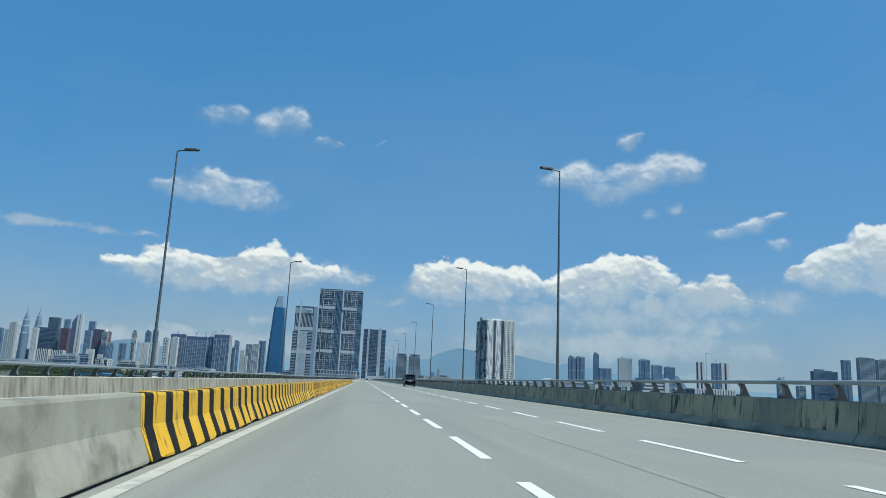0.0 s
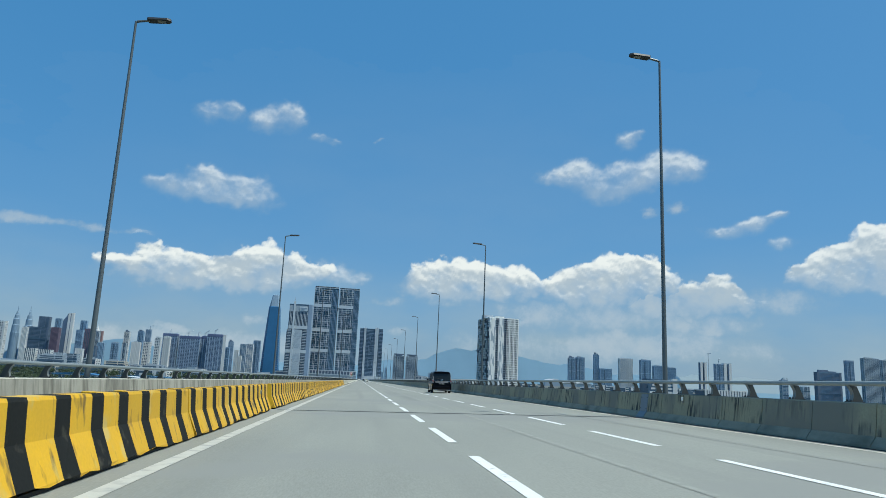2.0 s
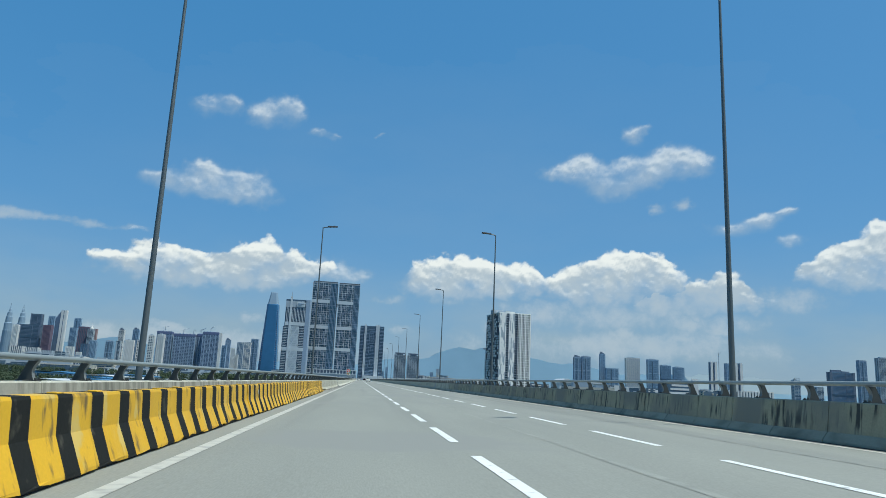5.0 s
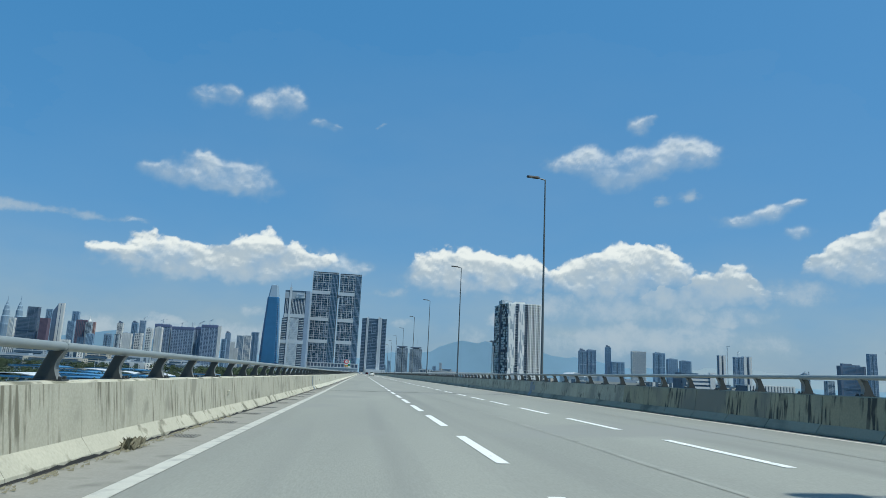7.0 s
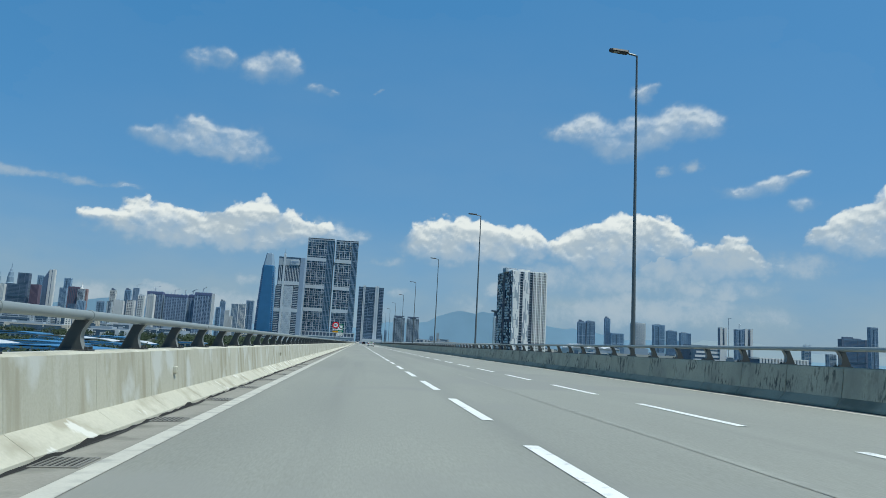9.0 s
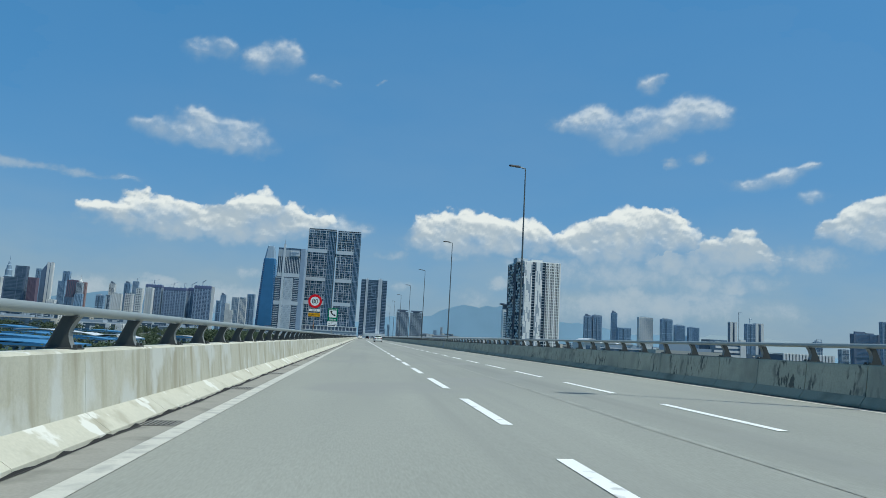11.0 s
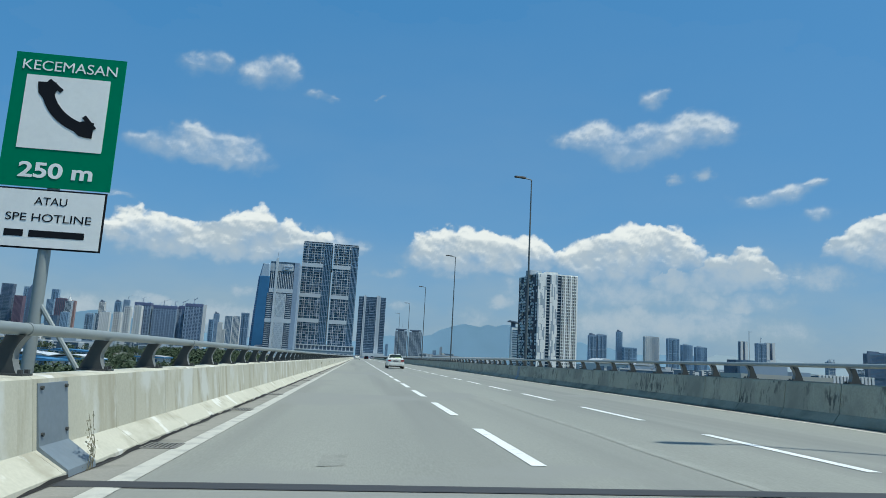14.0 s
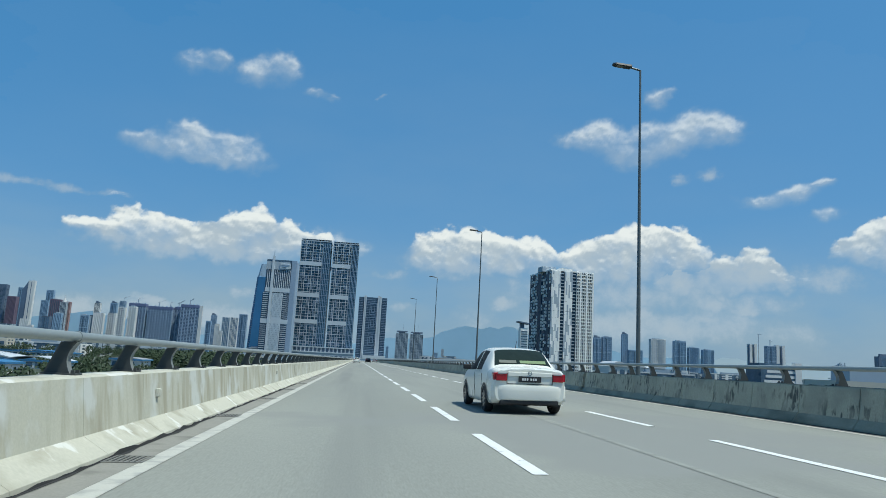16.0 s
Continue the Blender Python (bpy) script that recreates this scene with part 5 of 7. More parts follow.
SKYLINE += [
    ("broad blue-grey office block", 1742, 2500, 112, 103, C_DARK, C_GLASS, "office", "stub"),
    ("dark blue apartment tower", 1980, 2700, 45, 163, C_SLAB, C_GLASS, "glass", "flat"),
    ("pale grey apartment tower", 1838, 2400, 74, 155, C_GREY, C_GLASS_D, "fins", "plant"),
    ("pale grey apartment tower", 1974, 2450, 120, 154, C_GREY, C_GLASS_D, "fins", "plant"),
    ("tiny pale tower far off below the hills", 236, 3300, 12, 40, C_GREY, C_GLASS, "fins", "flat"),
    ("tiny pale tower far off below the hills", 262, 3300, 10, 52, C_GREY, C_GLASS, "fins", "flat"),
    ("tiny pale tower far off below the hills", 322, 3300, 14, 46, C_BLUEGREY, C_GLASS, "fins", "flat"),
    ("tiny pale tower far off below the hills", 350, 3300, 10, 62, C_GREY, C_GLASS, "fins", "flat"),
    ("tiny hazy tower far off below the hills", 118, 3300, 10, 60, C_BLUEGREY, C_GLASS, "fins", "flat"),
    ("tiny hazy tower far off below the hills", 98, 3300, 14, 40, C_BLUEGREY, C_GLASS, "fins", "flat"),
]
for i, (label, x, y, w, top, wall, glass, style, crown) in enumerate(SKYLINE):
    label += " on the city skyline" if len(label.split()) < 6 else ""
    d = 0.5 * min(w, 40)
    turn = d * x / (y - 150)               # the flank that shows beside the front
    x, w = x + turn / 2, w - abs(turn)
    tower("tower_block", label, x, y, w, d, top, wall, glass, rot=0 if w > 40 or x > 600 else (-5, 3, 0)[i % 3], style=style, floor=(3.6, 4.2, 4.8)[i % 3], crown=crown)


def spire_tower(x, y, w, top, label):
    h = top - GZ
    root = thing("spire_tower", pose(x, y, GZ), label, "skyscraper", "twin spired towers")
    rings = [(0, 0.5), (0.56, 0.5), (0.57, 0.45), (0.68, 0.44), (0.69, 0.38), (0.78, 0.36), (0.79, 0.29), (0.85, 0.26), (0.86, 0.17), (0.90, 0.12), (0.92, 0.05), (1.0, 0.012)]
    part("shaft", tube([(0, 0, h * a) for a, r in rings], [w * r for a, r in rings], 16), C_STEEL, root)
    part("floor_banding", joined(*[tube([(0, 0, h * (0.02 + 0.0145 * k)), (0, 0, h * (0.026 + 0.0145 * k))], [w * 0.507, w * 0.507], 16) for k in range(38)]), C_STEEL, root, kind="stuff")
    return root


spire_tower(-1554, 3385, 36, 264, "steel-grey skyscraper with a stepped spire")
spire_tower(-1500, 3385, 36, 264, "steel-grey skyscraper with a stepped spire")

# wedge-topped tower
root = thing("wedge_tower", pose(-1167, 2969, GZ), "white and dark tower with a slanting blade top", "skyscraper")
wv = [(-20, 0, 0), (18, 0, 0), (18, 0, 226), (-2, 0, 224), (-20, 0, 193)]
n5 = len(wv)
wv2 = wv + [(a, 10, c) for a, b, c in wv]
part("body", (wv2, [tuple(range(n5)), tuple(range(2 * n5 - 1, n5 - 1, -1))] + [(i, i + n5, (i + 1) % n5 + n5, (i + 1) % n5) for i in range(n5)]), C_NAVY, root)
part("blade", boxes([(18.8, 5, 113, 1.6, 11, 228), (2.5, -0.6, 113, 9, 1.2, 226), (14, -0.6, 113, 9, 1.2, 228)]), C_WHITE, root, "pale stone blade wall")
part("slot", boxes([(8.2, -0.3, 112, 2.4, 0.8, 222)]), C_NAVY, root)

# tall tapering glass tower
root = thing("exchange_tower", pose(-393, 3190, GZ), "tall tapering blue mirror-glass skyscraper", "skyscraper")
ev, ef = [], []
levels = [(0, 39, 39), (160, 33, 33), (314, 24, 26), (316, 22, 24), (367, 13, 14), (369, 11, 12)]
for z, a, b in levels:
    c = 0.72
    for sx, sy in ((-1, -c), (-c, -1), (c, -1), (1, -c), (1, c), (c, 1), (-c, 1), (-1, c)):
        ev.append((sx * a, sy * b, z))
for i in range(len(levels) - 1):
    for k in range(8):
        ef.append((i * 8 + k, i * 8 + (k + 1) % 8, i * 8 + 8 + (k + 1) % 8, i * 8 + 8 + k))
ef.append(tuple(range(40, 48)))
part("shaft", (ev, ef), [C_EXCH, C_STEEL], root, index=[1 if i >= 24 else 0 for i in range(len(ef))])
part("floor_banding", boxes([(0, 0, 10 + 9 * k, 2 * (39.2 - 0.048 * (10 + 9 * k)) * 0.97, 2 * (39.2 - 0.042 * (10 + 9 * k)) * 0.99, 0.6) for k in range(32)]), C_SLAB, root, kind="stuff")


# ---- the near group of towers ----
C_TEAL = material("teal_tinted_glass", (0.045, 0.11, 0.165), 0.3, spread=0.6, fine=0.25, coarse=0.08, bump=0, spec=0.2)


C_PALE = material("pale_grey_facade", (0.53, 0.585, 0.62), 0.8, spread=0.06, fine=0.3, coarse=0.05, bump=0)


def twin_block(x, y, w, d, top, label):
    h = top - GZ
    root = thing("residential_tower", pose(x, y + d / 2, GZ), label, "tower block", "twin residential towers")
    part("body", boxes([(0, 0, h / 2, w, d, h)]), C_TEAL, root)
    wl, front = w * 0.72, -d / 2
    xs = -w / 2
    blanks = [h * q for q in (0.352, 0.562, 0.817)]
    nf = 46
    it = []
    for k in range(6, nf):
        z = h * k / nf
        if any(abs(z - b) < 4.2 for b in blanks):
            continue
        it.append((xs + wl / 2, front - 0.5, z, wl, 1.2, 0.38 if k % 3 else 0.75))
    part("floor_banding", boxes(it), C_PALE, root, "pale balcony slabs", kind="stuff")
    part("facade_grid", boxes([(xs + wl * (i / 7 + 0.03 * math.sin(2.4 * i) * (i % 7 > 0)), front - 0.6, h / 2 + h * 0.05, 0.35 if i % 2 else 0.9, 1.4, h * 0.9) for i in range(8)]), C_PALE, root, "pale vertical fins", kind="stuff")
    rt = []
    rnd = random.Random(int(x))
    for k in range(6, nf):
        for i in range(7):
            if rnd.random() < 0.34 and not any(abs(h * k / nf - b) < 5 for b in blanks):
                rt.append((xs + wl * (i + 0.3 + 0.4 * rnd.random()) / 7, front - 0.15, h * (k + 0.5) / nf, wl / 7 * rnd.uniform(0.3, 0.8), 0.5, h / nf - 0.9))
    part("infill_cladding", boxes(rt), C_STEEL, root, "blue-grey infill panels", kind="stuff")
    for b in blanks:
        part("sky_band", boxes([(xs + wl / 2, front - 0.7, b, wl + 0.4, 2.0, 6.6)]), C_PALE, root, "plain pale band")
    part("side_grid", boxes([(xs + wl + (w - wl) * (i + 0.5) / 5, front - 0.3, h / 2, 0.7, 1.0, h * 0.98) for i in range(5)]), C_BLUEGREY, root, kind="stuff")
    part("side_banding", boxes([(xs + (wl + w) / 2, front - 0.1, h * k / nf, w - wl, 0.6, 0.5) for k in range(2, nf, 2)]), C_GREY, root, kind="stuff")
    part("flank_banding", boxes([(s * w / 2, 0, h * k / nf, 0.8, d, 0.8) for k in range(2, nf) for s in (-1, 1)]), C_GREY, root, kind="stuff")
    part("roof_crown", boxes([(0, 0, h + 0.8, w + 1, d + 1, 1.6)] + [(-w / 2 + 3 + i * (w - 6) / 9, 0, h + 2.6, 1.0, d * 0.8, 2.4) for i in range(10)] + [(0, 0, h + 4.0, w, d * 0.85, 0.5)]), C_GREY, root)
    return root


twin_block(-80, 1510, 48, 36, 186, "tall dark glass residential tower gridded with pale balconies")
twin_block(-32, 1512, 41, 36, 185, "tall dark glass residential tower gridded with pale balconies")
part_root = thing("sky_bridge", pose(-54.5, 1520, GZ + 158), "dark link bridge between the twin towers", "bridge")
part("bridge_body", boxes([(0, 0, 0, 4.5, 8, 5)]), C_DARK, part_root)

# hotel tower with a sign panel
lot = thing("sign_topped_tower", pose(-125.2, 1457, GZ) @ Matrix.Diagonal((0.907, 0.907, 0.915, 1)), "pale stone tower with dark slots and a sign panel", "tower block")
H = 171
part("body", boxes([(1, 0, H / 2, 48, 38, H), (-24, 0, 58, 3, 36, 116)]), C_GLASS_D, lot)
part("centre_wall", boxes([(-1, -19.6, 94, 17, 1.6, 44), (-1, -19.6, 38, 17, 1.6, 58)]), C_PALE, lot, "pale stone front")
part("sky_band", boxes([(-2, -19.5, 121, 40, 2.0, 7), (-3, -19.5, 70, 44, 2.0, 7)]), C_PALE, lot, "plain pale band")
part("pier", boxes([(-12, -20.0, H / 2 + 3, 4.2, 2.4, H + 6)]), C_PALE, lot, "pale full-height pier")
part("window_pattern", boxes([(-7.5 + i * 2.2, -20.5, 12 + 3.3 * k, 1.0, 0.5, 1.8) for i in range(7) for k in range(33) if (i * 3 + k * 2) % 5 and not 65 < 12 + 3.3 * k < 75]), C_GREY, lot, kind="stuff")
part("flank_banding", boxes([(x, -19.4, 10 + 3.3 * k, 9, 1.4, 1.0) for k in range(33) for x in (-20, 13)]), C_PALE, lot, "pale balcony slabs", kind="stuff")
part("upper_grid", boxes([(-20 + i * 3.0, -19.5, 139, 0.9, 1.4, 30) for i in range(13) if i != 3]), C_PALE, lot, kind="stuff")
part("crown", boxes([(-4, -19.4, 161, 38, 2, 13)]), C_GREY, lot, "grey crown wall")
sp = part("sign_panel", boxes([(8, -21.2, 161, 17, 0.8, 9)]), C_PALE, lot, "pale sign panel")
part("sign_lettering", boxes([(8, -21.8, 162.5, 13, 0.5, 1.6), (6, -21.8, 159.5, 7, 0.5, 1.4)]), C_SLAB, sp)
part("mast", boxes([(-12, -18, H + 10, 0.8, 0.8, 12)]), C_GREY, lot)
part("flank_wall", boxes([(21.6, -19.6, H / 2, 7.5, 1.0, H), (25.4, 0, H / 2, 1.2, 38, H)]), C_SLAB, lot, "plain blue-grey flank")

# tower with framed squares
th = thing("square_patterned_tower", pose(23, 1850, GZ), "dark tower between pale piers with framed square patterns", "tower block")
H = 145
part("body", boxes([(0, 0, H / 2, 58, 40, H - 3)]), C_GLASS_D, th)
for px, w in ((-16, 5.0), (13.5, 8.5)):
    part("pier", boxes([(px - w * 0.3, -20.5, H / 2, w * 0.4, 3, H + 4), (px + w * 0.3, -20.5, H / 2, w * 0.4, 3, H + 2), (px, -20.2, H / 2, w * 0.3, 2, H)]), C_PALE, th, "pale vertical pier")
for c in (119, 90, 56):
    fr = []
    for sx, sz in ((3.2, 6.5), (6.6, 12.0)):
        fr += [(1, -20.6, c + sz, 2 * sx, 1, 1.2), (1, -20.6, c - sz, 2 * sx, 1, 1.2), (1 - sx, -20.6, c, 1.2, 1, 2 * sz), (1 + sx, -20.6, c, 1.2, 1, 2 * sz)]
    part("square_frame", boxes(fr), C_STEEL, th, "pale concentric square frames")
part("centre_banding", boxes([(-1, -20.1, 6 + 3.4 * k, 24, 0.5, 0.6) for k in range(40)]), C_SLAB, th, kind="stuff")
part("floor_banding", boxes([(x, -20.3, 6 + 3.4 * k, 9, 1, 0.8) for k in range(40) for x in (-24, 24)]), C_SLAB, th, kind="stuff")
part("podium", boxes([(8, -28, 12, 46, 18, 24)]), C_PALE, th, "pale podium")
part("podium_opening", boxes([(-10 + 7 * i, -37.2, z, 4, 0.6, 3.5) for i in range(6) for z in (8, 15)]), C_DARK, th, kind="stuff")

# podium below the towers
pod = thing("podium_block", pose(-58, 1492, GZ), "long pale podium with a colonnade below the towers", "building")
part("body", boxes([(0, 20, 15, 100, 40, 30)]), C_DARK, pod)
part("lower_wall", boxes([(0, -0.6, 11, 101, 1.2, 22)]), C_GREY, pod)
part("deck_banding", boxes([(0, -0.6, 30.3, 102, 2.0, 1.6), (0, -0.8, 22.6, 102, 2.0, 1.6)]), C_PALE, pod)
part("colonnade", boxes([(-50 + 6.25 * i, -0.6, 26.5, 1.6, 1.2, 6.5) for i in range(17)]), C_PALE, pod, kind="stuff")
part("wall_opening", boxes([(-46 + 7 * i, -1.3, z, 4.2, 0.5, 2.0) for i in range(14) for z in (6, 12, 17)]), C_DARK, pod, kind="stuff")
wing = thing("podium_wing", pose(-142, 1540, GZ), "low dark podium wing with roof planting", "building")
part("body", boxes([(0, 12, 12, 64, 24, 24)]), C_DARK, wing)
part("deck_banding", boxes([(0, -0.3, 4 + 5 * k, 65, 1.5, 1.4) for k in range(5)]), C_GREY, wing, kind="stuff")
part("roof_planting", boxes([(-28 + 6 * i, 4, 25.0, 5, 3, 2.4 + (i * 7 % 3)) for i in range(10)]), C_DARK, wing)

# flyover crossing far ahead
fly = thing("crossing_flyover", pose(40, 1000, 0, 0, -2.2, 0), "pale concrete flyover crossing far ahead", "bridge")
part("girder", boxes([(0, 0, 1.9, 240, 9, 2.2)]), C_PALE, fly)
part("parapet", boxes([(0, -4.6, 3.3, 240, 0.3, 0.7)]), C_WHITE, fly)
for i in range(6):
    part("column", boxes([(-100 + 40 * i, 0, -8, 2.6, 2.2, 18)]), C_PALE, fly)

# near tower on the right, seen on its corner
TH = radians(8)
A, B = 44.6, 54.0
H = 110.7
CX, CY = 181.1, 1035.0
nt = thing("corner_tower", pose(CX + A / 2 * math.cos(TH) - B / 2 * math.sin(TH), CY + A / 2 * math.sin(TH) + B / 2 * math.cos(TH), GZ, 0, 0, 8), "white and dark apartment tower with irregular pale panels", "tower block")
part("body", boxes([(0, 0, H / 2, A, B, H)]), C_TINT, nt)
part("roof_box", boxes([(-A / 2 + 3, -8, H + 2.6, 14, 12, 5.2), (-8, 4, H + 1.6, 8, 8, 3.2)]), C_GREY, nt)
nf = 34
fz = H / nf
rnd = random.Random(11)
pale, mid, X0 = [], [], -A / 2
for c0, c1, n in ((0.0, 0.22, 7), (0.31, 0.50, 6)):
    for i in range(n):
        wx = (c1 - c0) * A / n
        x = X0 + c0 * A + (i + 0.5) * wx
        k = 0
        while k < nf:
            run = rnd.choice((2, 3, 4))
            run = min(run, nf - k)
            (pale if rnd.random() < 0.58 else mid).append((x, -B / 2 - 0.5, (k + run / 2) * fz, wx * 0.96, 1.0 + 0.3 * rnd.random(), run * fz - 0.25))
            k += run
part("pale_cladding", boxes(pale), C_BRIGHT, nt, "white facade panels", kind="stuff")
part("grey_cladding", boxes(mid), C_GREY, nt, "grey facade panels", kind="stuff")
part("slot_banding", boxes([(X0 + q * A, -B / 2 - 0.2, (k + 0.3) * fz, A * 0.07, 0.8, 0.9) for q in (0.265, 0.545) for k in range(nf)]), C_GREY, nt, kind="stuff")
part("balcony_banding", boxes([(X0 + 0.80 * A, -B / 2 - 0.6, (k + 0.25) * fz, A * 0.40, 1.5, 1.05) for k in range(nf)]), C_BRIGHT, nt, "white balcony fronts", kind="stuff")
part("balcony_grid", boxes([(X0 + (0.60 + 0.39 * i / 8) * A, -B / 2 - 0.6, H / 2, 1.5 if i % 3 == 2 else 0.35, 1.7, H) for i in range(9)]), C_BRIGHT, nt, kind="stuff")
part("roof_edge", boxes([(0, 0, H + 0.5, A + 0.8, B + 0.8, 1.2), (X0 + 0.35 * A, -B / 2 + 3, H + 1.4, A * 0.3, 6, 3.0)]), C_BRIGHT, nt, "white roof edge")
side = []
for j in range(14):
    if j in (1, 6, 7, 13):
        continue
    for k in range(nf):
        if rnd.random() < 0.72:
            side.append((-A / 2 - 0.4, -B / 2 + 2.0 + j * 3.85, (k + 0.5 + 0.2 * (j % 2)) * fz, 0.8, rnd.uniform(1.0, 2.0), fz * 0.72))
part("flank_cladding", boxes(side), C_BRIGHT, nt, "pale panels between dark windows", kind="stuff")
part("flank_strip", boxes([(-A / 2 - 0.3, -B / 2 + 26.5, H / 2, 0.9, 8.3, H)]), C_TINT, nt)
part("flank_right", boxes([(A / 2 + 0.3, 0, (k + 0.3) * fz, 0.9, B, 1.4) for k in range(nf)]), C_BRIGHT, nt, kind="stuff")

# slim block with a flat hat beside it
sl = thing("hat_topped_block", pose(210, 1266, GZ), "slim white block with a dark upswept flat top", "building")
part("body", boxes([(0, 0, 33, 10, 12, 66)]), C_BRIGHT, sl)
part("window_banding", boxes([(0, -6.1, 4 + 3.2 * k, 8, 0.6, 1.2) for k in range(19)]), C_GLASS_D, sl, kind="stuff")
part("flat_top", joined(moved(boxes([(0, 0, 0, 15, 15, 1.6)]), pose(-1, 0, 73, 0, 8, 0)), boxes([(-2, 0, 69, 5, 6, 7)])), C_DARK, sl, "dark overhanging roof")

# column pairs with masts
for x, w in ((1195, 8.5), (1210, 8.5), (1283, 9.5), (1302, 9.5)):
    core = tower("lift_core", "bare white concrete lift core of a tower under construction", x, 2400, w, 16, 113, C_WHITE, C_WHITE, style="bare", group="cores under construction")
    part("shaft_slot", boxes([(-w * 0.62, -4, 62, w * 0.3, 8, 124)]), C_NAVY, core, "dark open shaft")

# tower cranes
for x, y, z, a, tall in ((-571, 2424, 117, 0.5, 16), (-486, 2420, 127, 2.2, 16), (-628, 2420, 122, 1.0, 16), (-540, 2424, 117, 1.6, 16), (-945, 3280, 180, 0.4, 16), (1266, 2400, 112, 1.2, 16),
                         (1228, 2400, GZ, 1.5, 160), (-520, 2440, 120, 2.6, 16)):
    cr = thing("tower_crane", pose(x, y + 14, z), "thin grey tower crane above a tower block", "crane", "tower cranes")
    part("mast", boxes([(0, 0, tall / 2, 1.6, 1.6, tall)]), C_GREY, cr)
    part("jib", moved(boxes([(0, 0, 0, 26, 1.2, 1.2)]), pose(4, 0, tall - 1, 0, -28 * math.cos(a), math.degrees(a))), C_GREY, cr)

# ---- low buildings and trees below the viaduct ----
C_ROOFPALE = material("pale_sheet_roof", (0.50, 0.53, 0.55), 0.5, spread=0.15, fine=0.5, coarse=0.1, bump=0)
def shed(x, y, w, d, eave, rise, roof, label, rot=0.0):
    """A depot shed with a shallow curved roof, a coloured fascia and a row of openings."""
    eave *= 0.75
    root = thing("depot_shed", pose(x, y, GZ, 0, 0, rot), label, "shed", "depot sheds")
    part("wall", boxes([(0, 0, eave / 2, w, d, eave)]), C_WHITE, root)
    n = 10
    v, f = [], []
    for i in range(n + 1):
        t = i / n
        z = eave + rise * math.sin(math.pi * t)
        xx = -w / 2 - 1 + (w + 2) * t
        v += [(xx, -d / 2 - 1, z), (xx, d / 2 + 1, z), (xx, -d / 2 - 1, z + 0.4), (xx, d / 2 + 1, z + 0.4)]
    for i in range(n):
        k = 4 * i
        f += [(k + 2, k + 6, k + 7, k + 3), (k, k + 1, k + 5, k + 4), (k, k + 4, k + 6, k + 2), (k + 1, k + 3, k + 7, k + 5)]
    part("roof", (v, f), roof, root, smooth=True)
    part("fascia", boxes([(0, -d / 2 - 1.1, eave - 0.1, w + 2.4, 0.3, 1.0), (w / 2 + 1.1, 0, eave - 0.1, 0.3, d + 2, 1.0)]), C_ROOFBLUE, root, "blue fascia board")
    for i in range(int(w / 5)):
        part("opening", boxes([(-w / 2 + 2.5 + 5 * i, -d / 2 - 0.1, eave * 0.55, 3.2, 0.4, eave * 0.5)]), C_GLASS_D, root)
    return root


for x, y, w, d, e, r, roof in ((-295, 1070, 66, 34, 6.0, 1.2, C_ROOFBLUE), (-182, 815, 28, 24, 4.4, 2.2, C_ROOFPALE), (-216, 835, 30, 26, 4.4, 2.2, C_ROOFPALE), (-172, 735, 22, 18, 4.6, 0.7, C_ROOFBLUE),
                               (-232, 790, 26, 30, 5.0, 0.8, C_ROOFBLUE), (-268, 900, 40, 40, 5.6, 1.4, C_ROOFPALE), (-360, 1010, 50, 40, 6.2, 1.5, C_ROOFBLUE),
                               (-146, 860, 18, 22, 7.0, 0.8, C_ROOFGREY),
                               (-146, 575, 48, 34, 4.8, 0.9, C_ROOFBLUE), (-196, 600, 30, 30, 4.6, 1.6, C_ROOFPALE), (-190, 655, 50, 26, 5.2, 0.9, C_ROOFBLUE)):
    shed(x, y, w, d, e / 0.75, r, roof, "long white depot shed with a low curved sheet roof")

LOWRISE = [(-330, 1180, 70, 14), (-450, 1250, 80, 16), (-260, 1300, 60, 14), (-560, 1400, 90, 18), (-120, 1150, 50, 11), (-700, 1600, 110, 20),
           (-420, 1700, 90, 19), (-220, 1750, 70, 18), (-860, 1900, 120, 24), (-620, 2000, 100, 26), (-980, 2100, 90, 26),
           (-688, 1700, 55, 38), (-606, 1710, 28, 34), (-516, 1600, 42, 30), (-410, 1500, 41, 24), (-320, 1450, 40, 20)]
for i, (x, y, w, h) in enumerate(LOWRISE):
    tower("lowrise_block", "low cream apartment block among the trees", x, y, w, 24, GZ + h, (C_WHITE, C_CREAM, C_GREY)[i % 3], C_GLASS_D, rot=(-8, 6, 12)[i % 3],
          style=("bays", "office")[i % 2], group="low blocks on the plain")
LOWRISE_R = [(150, 560, 30, 15), (120, 760, 30, 15), (150, 860, 34, 15), (330, 1100, 60, 17), (640, 1320, 60, 20),
             (270, 1300, 60, 22), (520, 1500, 90, 22), (700, 1700, 120, 24), (380, 1650, 80, 22), (880, 1900, 140, 26), (560, 1900, 110, 26),
             (190, 2300, 70, 24), (270, 2450, 90, 30), (350, 2350, 60, 27), (440, 2600, 90, 33), (240, 2800, 50, 36), (310, 2750, 40, 42)]
for i, (x, y, w, h) in enumerate(LOWRISE_R):
    tower("lowrise_block", "low white commercial block on the plain", x, y, w, 22, GZ + h, C_WHITE if i % 4 else C_CREAM, C_GLASS_D, rot=(-10, 5, 14)[i % 3], style="bays", floor=4.0,
          group="low blocks on the plain", crown="plant" if i % 3 == 0 else "flat")

